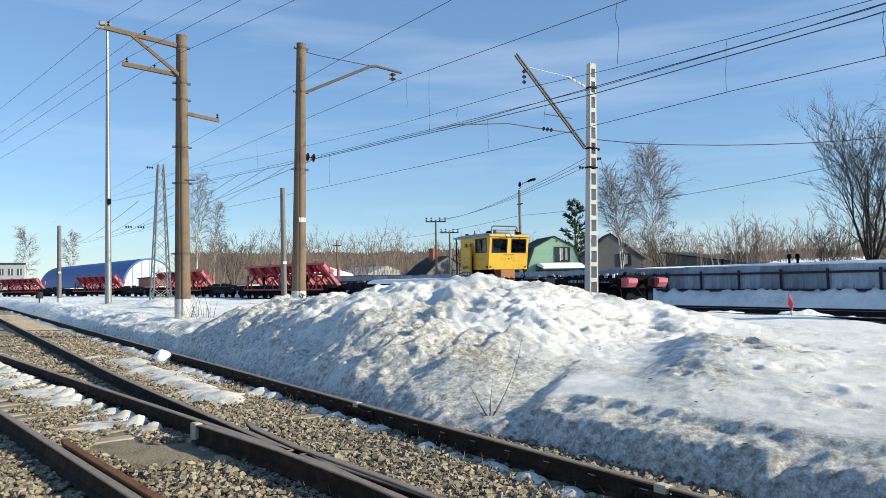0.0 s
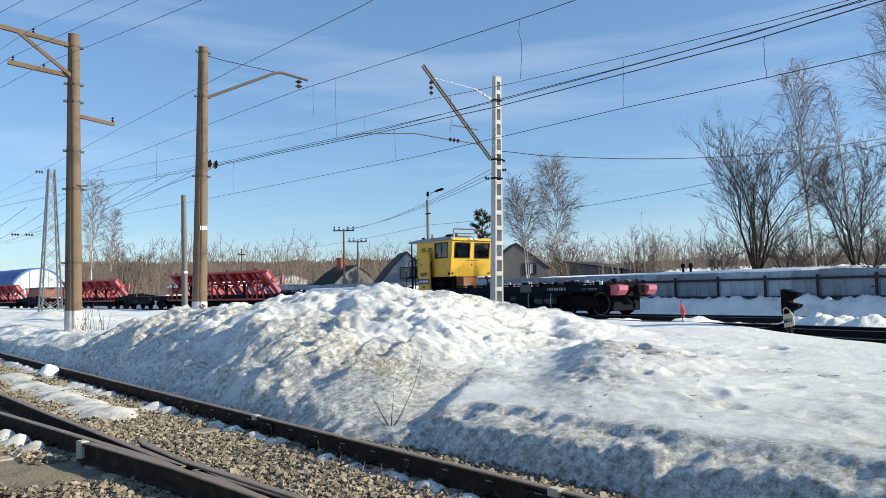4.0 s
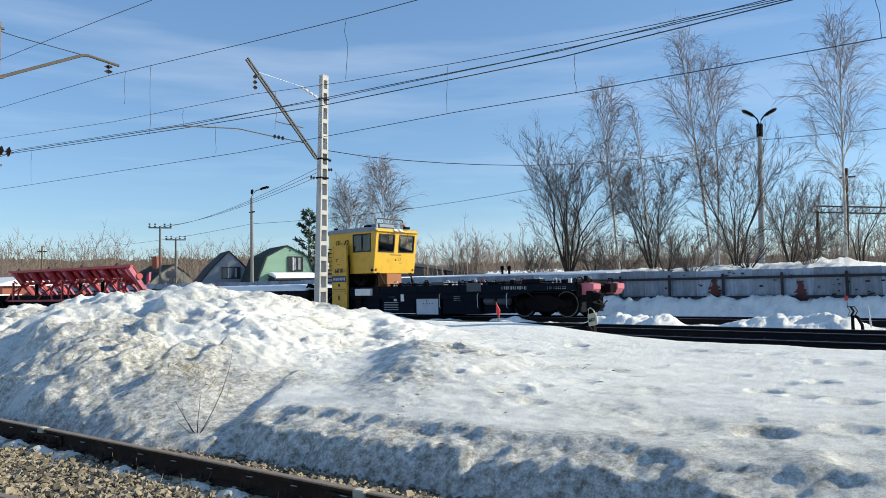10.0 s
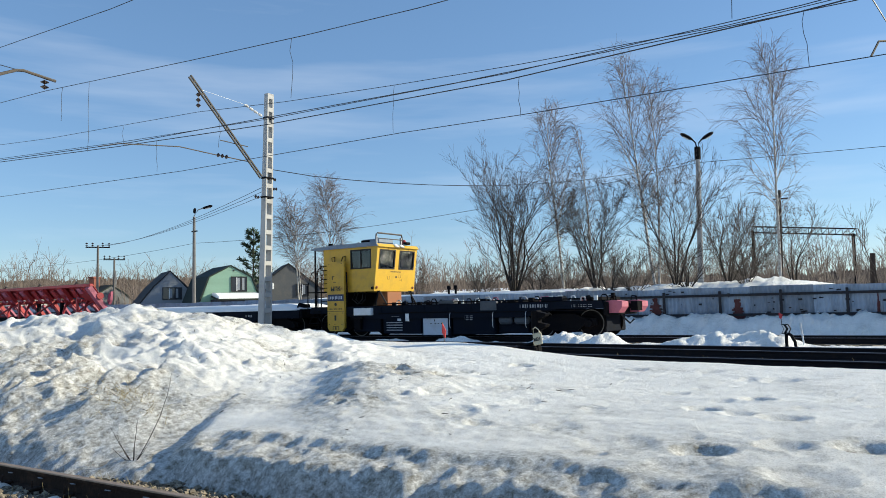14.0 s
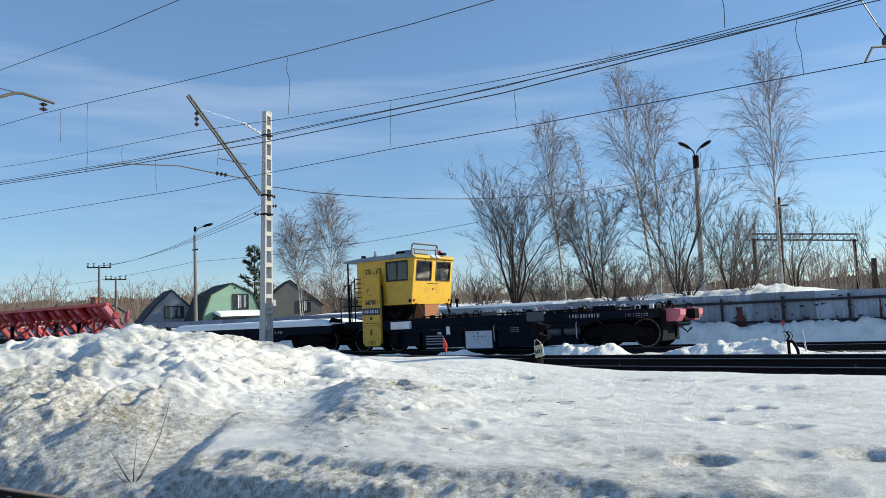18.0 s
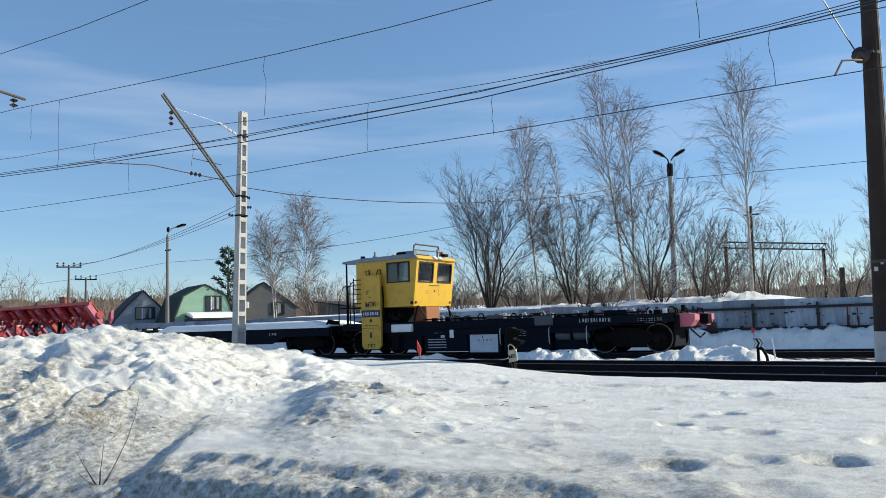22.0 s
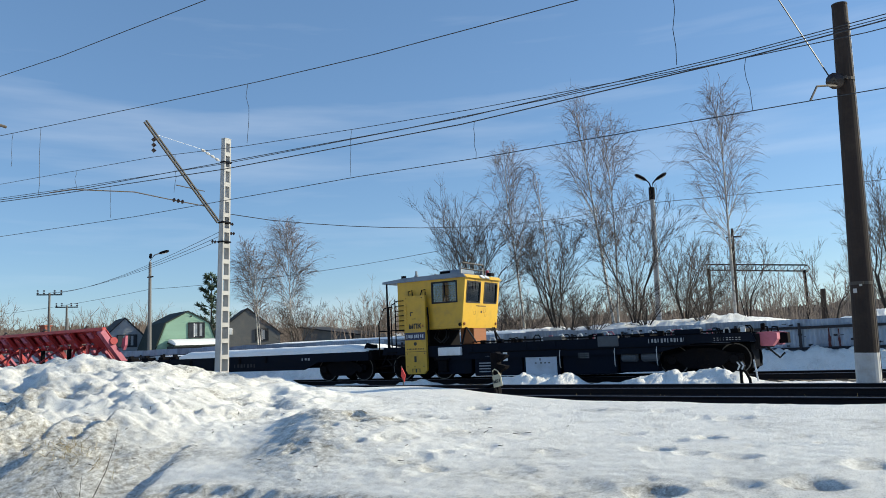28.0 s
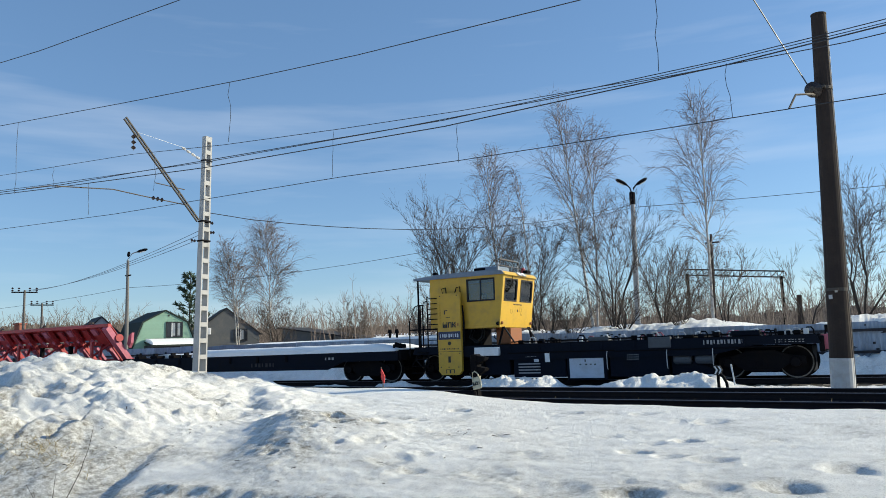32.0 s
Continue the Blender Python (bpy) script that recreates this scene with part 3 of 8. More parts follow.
    # brown patches around the sapling, deepened to hold the slope's shade as well
    for cx, cy, r, d in ((-8.7, 5.85, 1.0, 0.36), (-8.9, 5.9, 0.4, 0.2), (-10.4, 5.6, 0.8, 0.3), (-12.3, 6.0, 0.8, 0.2), (-7.9, 5.1, 0.8, 0.34), (-8.2, 7.0, 0.7, 0.12), (-13.4, 5.6, 0.6, 0.2)):
        dirt_shade += d * np.exp(-((x - cx) ** 2 + 1.6 * (y - cy) ** 2) / (r * r))
    # yard
    edge = np.clip(13.6 + 0.12 * fbm_a(x * 0.4, x * 0 + 1.5, 84, 3) - 0.1 * x, 13.4, 15.5)
    yard = 0.1 + 0.02 * fbm_a(x, y, 86, 2)
    k = np.where(x > -26, ramp(edge - 0.5, edge + 0.2, y), ramp(20.0, 22.0, y))
    h = h * (1 - k) + yard * k
    ridge_y = 21.9 - 0.06 * x
    clump = np.clip(0.40 + 0.9 * fbm_a(x * 0.28, x * 0 + 11.0, 88, 3), 0.16, 0.5) * np.exp(-((y - ridge_y) / 0.8) ** 2) * ramp(-24, -12, x)
    h = h + (0.8 + 0.5 * fbm_a(x * 1.5, y * 1.5, 90, 4) + 0.25 * (ridged(x * 1.8, y * 1.8, 118, 2) - 0.4)) * clump
    dirt_shade += 0.25 * clump * (0.6 + fbm_a(x * 0.7, y * 0.7, 120, 3))
    far = y > 27.5
    h = h + far * (1.0 * ramp(32.1, 33.7, y) - 0.35 * ramp(27.4, 29.0, y) + ramp(28.5, 31, y) * (0.2 * fbm_a(x * 0.9, y * 0.9, 92, 4, 2.1, 0.6) + 0.40 * (ridged(x * 0.7, y * 1.1, 95, 3) - 0.45)) * ramp(37, 34, y))
    right = ramp(-45, -30, x)
    behind = (y > 35) * 1.0
    h = h + behind * ((0.5 + 1.15 * right) * ramp(35.5, 44, y) + 0.25 * right * ramp(36, 46, y) * fbm_a(x * 0.15, y * 0.2, 97, 3) - 0.8 * np.exp(-((x + 4.9) / 2.0) ** 2) * ramp(35.5, 38, y) + (0.06 * ramp(-19, -14, x) + 0.12 * np.exp(-((x + 8.0) / 1.4) ** 2) + 0.26 * fbm_a(x * 1.1, y * 0.8, 110, 4)) * ramp(36, 41, y))
    # y 27 to 36: the shade before the fence is put into the snow colour
    dirt_shade += behind * 0.28 * ramp(52, 70, y) + (y > 12.4) * (-0.1 * ramp(12.4, 13.2, y) + 0.16 * ramp(27.0, 29.0, y) * ramp(36, 34, y))
    # under the near tracks the ground lies below the ballast
    return np.where(w < -0.08, -0.34, h), dirt_shade


def ground_at(x, y):
    h, k = ground_sheet(np.array([float(x)]), np.array([float(y)]))
    return float(h[0]), float(k[0])


def spaced(*runs):
    out = []
    for a, b, step in runs:
        n = max(1, round((b - a) / step))
        out += [a + (b - a) * i / n for i in range(n)]
    return out + [runs[-1][1]]


def build_ground():
    xs = spaced((-2400, -400, 400), (-400, -120, 40), (-120, -60, 2.5), (-60, -34, 0.4), (-34, -21, 0.12), (-21, -11.5, 0.055), (-11.5, 1.5, 0.04), (1.5, 8, 0.3), (8, 60, 4), (60, 300, 40), (300, 2400, 420))
    ys = spaced((-2400, -300, 420), (-300, -20, 40), (-20, 2.0, 4), (2.0, 3.6, 0.5), (3.6, 9.0, 0.04), (9.0, 14.0, 0.075), (14.0, 20.5, 0.25), (20.5, 25, 0.1), (25, 34, 0.2), (34, 50, 0.6), (50, 120, 6), (120, 400, 40), (400, 2600, 440))
    gx, gy = np.meshgrid(np.array(xs), np.array(ys))
    gh, gd = ground_sheet(gx.ravel(), gy.ravel())
    v, d = np.stack([gx.ravel(), gy.ravel(), gh], 1).tolist(), gd.tolist()
    n = len(xs)
    f = [(j * n + i, j * n + i + 1, (j + 1) * n + i + 1, (j + 1) * n + i) for j in range(len(ys) - 1) for i in range(n - 1)]
    me = bpy.data.meshes.new("ground")
    me.from_pydata(v, [], f)
    me.materials.append(SNOW)
    me.polygons.foreach_set("use_smooth", [True] * len(f))
    a = me.attributes.new("dirt_shade", "FLOAT", "POINT")
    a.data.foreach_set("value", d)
    return tagged(new("ground", me), "old dirty spring snow heaped over level railway ground", "ground", kind="structure")


build_ground()

# ---- tracks ----
JOINT = material("pale_tan_joint", (0.48, 0.43, 0.34), 0.8, 0.0, 0.15, 25, (0.3, 0.25, 0.18), 6, 0.5, 0.1)
RAIL_BODY = [(-0.075, -0.18), (0.075, -0.18), (0.075, -0.168), (0.012, -0.15), (0.009, -0.045), (0.036, -0.034), (0.037, -0.012), (-0.037, -0.012), (-0.036, -0.034), (-0.009, -0.045), (-0.012, -0.15), (-0.075, -0.168)]
RAIL_TOP = [(-0.037, -0.012), (0.037, -0.012), (0.036, -0.003), (0.029, 0.0), (-0.029, 0.0), (-0.036, -0.003)]


CHECK_RUST = material("orange_brown_rusty_steel", (0.15, 0.075, 0.035), 0.85, 0.0, 0.3, 40, (0.05, 0.03, 0.02), 6, 0.6, 0.3, gloss=0.15)


def sweep(outline, points):
    """A rail section along a line of points, upright."""
    s, n = Solid(), len(outline)
    v, f = [], []
    pts = [Vector(p) for p in points]
    for i, p in enumerate(pts):
        d = (pts[min(i + 1, len(pts) - 1)] - pts[max(i - 1, 0)])
        side = Vector((-d.y, d.x, 0)).normalized()
        v += [p + side * a + Vector((0, 0, b)) for a, b in outline]
    for i in range(len(pts) - 1):
        f += [(i * n + k, i * n + (k + 1) % n, (i + 1) * n + (k + 1) % n, (i + 1) * n + k) for k in range(n)]
    f += [tuple(range(n)), tuple(range((len(pts) - 1) * n, len(pts) * n))]
    return s.add(v, f)


def rail(points, parent, name="rail", body=RUST_RAIL, head=RAIL_HEAD):
    r = part(name, sweep(RAIL_BODY, points), body, parent)
    part("rail_head", sweep(RAIL_TOP, [(x, y, z) for x, y, z in points]), head, r)
    return r


def build_near_tracks():
    t1 = thing("railway_track", "straight rusty railway track on sandy ballast", "railway track", kind="structure")
    a = rail([(x, rail_a(x), 0) for x in (-140, -90, -50, -8.8)], t1)
    rail([(x, rail_a(x), 0) for x in (-8.78, -3.9)], t1)
    rail([(x, rail_a(x), 0) for x in (-3.88, 14, 60)], t1)
    rail([(x, rail_b(x), 0) for x in (-140, -50, -20, -14, -11, -9.0)], t1)
    rail([(-8.98, rail_b(-8.98), 0), (-6.7, 2.425, 0)], t1, "crossing_rail")
    rail([(-6.5, rail_b(-6.5) + 0.05, 0), (14, rail_b(14), 0)], t1, "closure_rail")
    t2 = thing("turnout_track", "diverging rusty turnout track with check rail and crossing", "railway track", kind="structure")
    c = lambda x: rail_d(x) + 1.585
    d_line = [(x, rail_d(x) if x < -5.5 else rail_d(-5.5) + 0.11 * (x + 5.5), 0) for x in (-130, -60, -20, -5.5, 2, 9)]
    rail(d_line, t2)
    rail([(x, c(x), 0) for x in (-130, -60, -20, -9.4)], t2)
    rail([(-9.38, c(-9.38), 0), (-6.7, 2.40, 0)], t2, "crossing_rail")
    rail([(-6.45, c(-6.45) + 0.02, 0), (-2, c(-2) - 0.02, 0), (4.0, c(4.0) - 0.2, 0)], t2, "closure_rail")
    # wing rails with flared ends, and the check rail beside the outer rail
    rail([(-8.5, 2.02, 0.01), (-8.3, 2.07, 0.015), (-6.67, 2.33, 0.015), (-5.28, 2.48, 0.015), (-4.3, 2.55, 0.01)], t2, "wing_rail")
    part("wing_end", Solid().box(-0.09, 0.05, -0.045, 0.045, -0.19, 0.022, 0.012), JOINT, t2, "pale worn wing rail end", m=pose(-8.5, 2.02, 0, 0, 0, 9.0))
    rail([(-8.25, 2.52, 0.01), (-7.9, 2.47, 0.015), (-6.8, 2.5, 0.015), (-5.17, 2.68, 0.015), (-4.3, 2.76, 0.01)], t1, "wing_rail")
    rail([(-8.45, rail_d(-8.45) + 0.14, 0.015), (-8.2, rail_d(-8.2) + 0.10, 0.02), (-4.6, rail_d(-4.6) + 0.09, 0.02)], t2, "check_rail", CHECK_RUST, CHECK_RUST)
    # sleepers
    slp = Solid().box(-0.115, 0.115, -1.35, 1.35, -0.16, 0.0, 0.02).mesh("sleeper", SLEEPER)
    n = 0
    for i in range(150):
        x = -60 + i * 0.545
        if x > 5:
            break
        o = new("sleeper", slp)
        o.parent = t1
        o.matrix_basis = pose(x, rail_a(x) - 0.8, -0.186, 0, 0, 2.0)
    for i in range(58):
        x = -36 + i * 0.545
        if x > -9:
            break
        o = new("sleeper", slp)
        o.parent = t2
        o.matrix_basis = pose(x, rail_d(x) + 0.8, -0.19, 0, 0, 9.4)
    # fastenings along the outer rail
    clip = Solid().box(-0.07, 0.07, -0.19, -0.07, -0.19, -0.165).box(-0.045, 0.045, -0.16, -0.035, -0.165, -0.135, 0.008).tube([(0, -0.12, -0.17), (0, -0.12, -0.07)], 0.012, 6).mesh("rail_fastening", RUST_RAIL)
    pin = Solid().tube([(-0.05, -0.2, -0.155), (0.03, -0.28, -0.15)], 0.006, 5).tube([(-0.03, -0.045, -0.06), (0.05, -0.045, -0.058)], 0.006, 5).mesh("spring_pin", GALV)
    for i in range(40):
        x = -22.1 + i * 0.545
        if x > -2:
            break
        for me, nm in ((clip, "rail_fastening"), (pin, "spring_pin")):
            if nm == "spring_pin" and x < -13:
                continue
            o = new(nm, me)
            o.parent = t1
            o.matrix_basis = pose(x, rail_a(x), 0, 0, 0, 2.0)
        if x < -9.2:
            o = new("rail_fastening", clip)
            o.parent = t2
            o.matrix_basis = pose(x, c(x), 0, 0, 0, 9.4)
    # joints: fishplates with bolts, pale insulating ends
    for x in (-8.79, -3.89):
        y = rail_a(x)
        plate = Solid().box(-0.4, 0.4, -0.05, -0.012, -0.13, -0.05, 0.008)
        for k in (-0.32, -0.2, -0.08, 0.08, 0.2, 0.32):
            plate.tube([(k, -0.05, -0.09), (k, -0.085, -0.09)], 0.018, 6)
        part("fishplate", plate, RUST_RAIL, t1, m=pose(x, y, 0, 0, 0, 2.0))
        part("insulating_end", Solid().box(-0.13, -0.01, -0.046, 0.042, -0.12, 0.005, 0.01), JOINT, t1, "pale insulating joint end", m=pose(x, y, 0, 0, 0, 2.0))


def build_yard_track(y_at, label, x0, x1, bed):
    t = thing("yard_track", label, "railway track", kind="structure")
    pts = spaced((x0, x1, (x1 - x0) / 22))
    for k in (-0.8, 0.8):
        rail([(x, y_at(x) + k, RAIL_Z) for x in pts], t, "rail", YARD_RAIL, YARD_HEAD)
    slp = Solid().box(-0.13, 0.13, -1.35, 1.35, -0.12, 0.0).mesh("sleeper", SLEEPER)
    for i in range(int((min(x1, 6) - max(x0, -32)) / 0.6)):
        x = max(x0, -32) + i * 0.6
        o = new("sleeper", slp)
        o.parent = t
        o.matrix_basis = pose(x, y_at(x), RAIL_Z - 0.185)
    s = Solid()
    v, f = [], []
    for x in pts:
        y = y_at(x)
        v += [(x, y - 2.0, 0.02), (x, y - 1.4, RAIL_Z - 0.2), (x, y + 1.4, RAIL_Z - 0.2), (x, y + 2.0, 0.02)]
    for i in range(len(pts) - 1):
        f += [(i * 4 + k, (i + 1) * 4 + k, (i + 1) * 4 + k + 1, i * 4 + k + 1) for k in range(3)]
    s.add(v, f)
    part("ballast_bed", s, bed, t)


def build_ballast():
    """The bed under the near tracks: a lumpy sheet, loose stones near the camera, thawing snow between the sleepers."""
    xs = spaced((-160, -40, 8), (-40, -14, 0.5), (-14, 2, 0.16), (2, 40, 4))
    v, f = [], []
    rows = 40
    for x in xs:
        for j in range(rows + 1):
            y = -7 + (rail_a(x) + 1.1 + 7) * j / rows
            v.append((x, y, -0.205 + 0.02 * fbm(x * 2.2, y * 2.2, 0, 3) - 0.05 * smooth(rail_a(x) + 0.2, rail_a(x) + 0.8, y)))
    for i in range(len(xs) - 1):
        f += [(i * (rows + 1) + j, (i + 1) * (rows + 1) + j, (i + 1) * (rows + 1) + j + 1, i * (rows + 1) + j + 1) for j in range(rows)]
    single("ballast_bed", Solid().add(v, f), BALLAST_BED, "sandy gravel bed under the railway tracks", "ballast", kind="structure", smooth=True)
    rnd = random.Random(3)
    verts, faces = [], []
    for q in range(70000):
        x = -16.5 + 14.6 * rnd.random() ** 0.75 if q < 52000 else -34.0 + 18.0 * rnd.random() ** 0.6 if q < 66000 else rnd.uniform(-12, 9)
        y = rnd.uniform(max(-0.6, rail_d(x) - 1.0) if q < 66000 else -5.0, rail_a(x) + 1.0)
        if fbm(x * 0.8, y * 1.1, 9.0, 3) < -0.42 + (0.25 if y < rail_a(x) - 1.6 else 0.0) and x < -7:
            continue
        if min(abs(y - rail_a(x)), abs(y - rail_b(x)), abs(y - rail_d(x)), abs(y - rail_d(x) - 1.585)) < 0.09:
            continue
        if y > rail_a(x) + 0.85 and rnd.random() < 0.5:
            continue
        r = 0.011 + 0.031 * rnd.random() ** 1.8 if q < 52000 else rnd.uniform(0.03, 0.055)
        z = -0.2 + r * 0.25 + rnd.uniform(-0.01, 0.02) - 0.05 * smooth(rail_a(x) + 0.2, rail_a(x) + 0.8, y)
        n = len(verts)
        ax, ay, az = rnd.uniform(0.7, 1.35), rnd.uniform(0.7, 1.2), rnd.uniform(0.5, 0.9)
        w = rnd.uniform(0, 6.28)
        cw, sw = math.cos(w), math.sin(w)
        for px, py, pz in ((1, 0.1, 0), (-1, 0, 0.1), (0.1, 1, 0), (0, -1, 0.15), (0.35, 0.3, 1), (0, 0, -1), (-0.4, -0.3, 0.9)):
            px, py, pz = px * ax + rnd.uniform(-0.25, 0.25), py * ay + rnd.uniform(-0.25, 0.25), pz * az
            verts.append((x + r * (px * cw - py * sw), y + r * (px * sw + py * cw), z + r * pz))
        faces += [tuple(n + i for i in q) for q in ((0, 2, 4), (2, 1, 6, 4), (1, 3, 6), (3, 0, 4, 6), (2, 0, 5), (1, 2, 5), (3, 1, 5), (0, 3, 5))]
    me = bpy.data.meshes.new("ballast_stones")
    me.from_pydata(verts, [], faces)
    me.materials.append(STONE)
    tagged(new("ballast_stones", me), "loose crushed granite stones between the rails", "gravel", kind="stuff")
    # thawing snow: a thin uneven sheet that shows where it still stands above the stones
    def film(x, y):
        a, d = rail_a(x), rail_d(x)
        n = fbm(x * 0.9, y * 1.3, 12.0, 4)
        phase = abs(((x + 60.0) / 0.545) % 1.0 - 0.5) * 2          # 1 on a sleeper, 0 between two
        z = -0.30 + 0.07 * n
        z += (0.11 + 0.04 * smooth(-14, -11, x)) * math.exp(-((y - a + 0.2) / 0.18) ** 2) * (1.1 - 0.4 * phase)
        z += 0.12 * math.exp(-((y - d - 1.36) / 0.16) ** 2) * (1.1 - phase) * smooth(-8.4, -9.0, x)
        z += 0.14 * math.exp(-((y - a + 0.95) / 0.55) ** 2) * smooth(-9.5, -11.5, x) * smooth(-23.0, -18.0, x) * 1.25
        z += 0.13 * math.exp(-((y - d - 1.0) / 0.45) ** 2) * smooth(-8.3, -10.5, x)
        z += 0.06 * smooth(-15, -24, x)
        return z + 0.012 * fbm(x * 5, y * 5, 2.0, 3)
    v, f = [], []
    xs = spaced((-70, -30, 0.6), (-30, -17, 0.12), (-17, -2.2, 0.05))
    cols = 84
    for x in xs:
        lo, hi = -3.0 + 2.4 * smooth(-30, -10, x), rail_a(x) + 0.3
        for j in range(cols + 1):
            y = lo + (hi - lo) * j / cols
            v.append((x, y, film(x, y)))
    for i in range(len(xs) - 1):
        f += [(i * (cols + 1) + j, (i + 1) * (cols + 1) + j, (i + 1) * (cols + 1) + j + 1, i * (cols + 1) + j + 1) for j in range(cols)]
    single("snow_patches", Solid().add(v, f), FILM_SNOW, "thawing snow patches between the sleepers", "snow", kind="stuff", smooth=True)


build_near_tracks()
build_ballast()
build_yard_track(lambda x: 18.9 - 0.10 * x, "dark yard track with rails standing above the snow", -40, 60, YARD_BED)
build_yard_track(lambda x: 14.85 - 0.10 * x, "dark yard track beside the snow field", -14, 60, YARD_BED)
build_yard_track(track_y, "yard track under the maintenance train", -200, 64, YARD_BED)


# ---- fence ----
MARK_RED = material("dark_red_spray_paint", (0.075, 0.014, 0.014), 0.7, 0.0, 0.2, 20, bump=0)


def build_fence():
    fence = thing("fence", "galvanised corrugated sheet fence on dark steel posts", "fence", kind="structure")
    step, y0 = 2.45, 34.0
    n = 46
    x_left = -92.0
    # one corrugated sheet, shared
    v, f = [], []
    cols = 29
    for i in range(cols + 1):
        x = step * i / cols
        yy = (0.0, 0.022, 0.022, 0.0)[i % 4]
        v += [(x, yy, 0), (x, yy, 1.0)]
    f = [(2 * i, 2 * i + 2, 2 * i + 3, 2 * i + 1) for i in range(cols)]
    back = [(x, y + 0.004, z) for x, y, z in v]
    nn = len(v)
    f += [tuple(nn + k for k in reversed(q)) for q in f]
    sheet = Solid().add(v + back, f).mesh("sheet", FENCE_SHEET)
    post = Solid().box(-0.05, 0.05, -0.1, 0.0, 0, 1.0, 0.01).mesh("post", FENCE_FRAME)
    bar = Solid().box(0, step, -0.09, -0.01, -0.055, 0.055).mesh("rail_bar", FENCE_FRAME)
    rnd = random.Random(11)
    for i in range(n):
        x = x_left + i * step
        top = 2.08 + 0.04 * rnd.uniform(-1, 1) - 0.0045 * (x + 20)
        base = 0.35
        for k in (0.0, 0.5):
            o = new("sheet", sheet)
            o.parent = fence
            o.matrix_basis = Matrix.LocRotScale((x + k * step, y0 + rnd.uniform(0, 0.03), base), None, (0.5, 1, top - base + rnd.uniform(-0.03, 0.03)))
        o = new("post", post)
        o.parent = fence
        o.matrix_basis = Matrix.LocRotScale((x, y0 - 0.02, base - 0.2), None, (1, 1, 1.75 + 0.0))
        for z in (1.72, 0.88):
            o = new("rail_bar", bar)
            o.parent = fence
            o.matrix_basis = pose(x, y0 - 0.02, z - 0.002 * (x + 20) * 0.5)
    # painted-over red brown marks
    for x, z, w, h in ((-11.55, 0.72, 0.62, 0.95), (-7.98, 0.62, 0.6, 0.85), (-2.75, 0.7, 0.12, 1.0), (-2.4, 0.7, 0.1, 0.9)):
        s = Solid()
        k = 0.0
        while k < h:
            a, b = rnd.uniform(0.25, 0.5), rnd.uniform(0.25, 0.5)
            if k > h * 0.62:
                a, b = a * 0.55, b * 0.45
            s.box(x - w * a, x + w * b, y0 - 0.012, y0 - 0.006, z + k, z + k + 0.07)
            k += 0.07
        part("paint_mark", s, MARK_RED, fence, "dark red paint mark")
    s = Solid()
    for _ in range(60):
        x, z = rnd.uniform(-14, 0), rnd.uniform(0.9, 1.95)
        s.box(x, x + rnd.uniform(0.03, 0.16), y0 - 0.011, y0 - 0.007, z, z + rnd.uniform(0.02, 0.09))
    tagged(part("paint_spots", s, FENCE_FRAME, fence, "scattered dark scuffs on the sheets"), kind="stuff")
    # wavy loose cap sheets along the top
    s = Solid()
    v, f = [], []
    xs = spaced((-60, -20, 0.5), (-20, 12, 0.3))
    for x in xs:
        z = 2.09 - 0.0045 * (x + 20) + 0.06 * fbm(x * 0.45, 2.0, 0, 3)
        v += [(x, y0 + 0.06, z - 0.3), (x, y0 + 0.06, z), (x, y0 + 0.075, z), (x, y0 + 0.075, z - 0.3)]
    for i in range(len(xs) - 1):
        f += [(i * 4 + k, (i + 1) * 4 + k, (i + 1) * 4 + (k + 1) % 4, i * 4 + (k + 1) % 4) for k in range(4)]
    part("cap_sheet", s.add(v, f), FENCE_SHEET, fence, "wavy loose sheet along the fence top")


build_fence()


# ---- poles and overhead line ----
def concrete_pole(name, base, top, r0, r1, mat, label, bands=(), white=0.0, group=""):
    """A spun concrete pole that leans a little, with steel bands; returns the thing and a function giving points up the pole."""
    p = thing(name, label, "pole", pose(*base), group)
    axis = Vector(top) - Vector(base)
    at = lambda k: axis * k
    n = 9
    part("shaft", Solid().tube([at(-0.06)] + [at(i / n) for i in range(n + 1)], [r0] + [r0 + (r1 - r0) * i / n for i in range(n + 1)], 20), mat, p, smooth=False)
    part("cap", Solid().tube([at(1.0), at(1.004)], r1 * 1.04, 16), mat, p)
    for k in bands:
        r = r0 + (r1 - r0) * k
        b = Solid().tube([at(k - 0.004), at(k + 0.004)], r + 0.012, 18)
        b.box(-0.06, 0.06, -r - 0.1, -r, at(k).z - 0.03, at(k).z + 0.03, m=Matrix.Translation((at(k).x, at(k).y, 0)))
        b.box(-0.06, 0.06, r, r + 0.1, at(k).z - 0.03, at(k).z + 0.03, m=Matrix.Translation((at(k).x, at(k).y, 0)))
        part("steel_band", b, BRACKET, p)
    if white:
        part("limewash_band", Solid().tube([at(-0.05), at(white)], [r0 + 0.004, r0 + 0.004 + (r1 - r0) * white], 20), LIMEWASH, p, "limewashed foot band")
    # earthing wire down the pole
    part("earth_wire", Solid().tube([at(k) + Vector((r0 + (r1 - r0) * k + 0.012, -0.06, 0)) for k in (0.0, 0.25, 0.5, 0.75, 0.95)], 0.008, 5), WIRE, p)
    return p, at


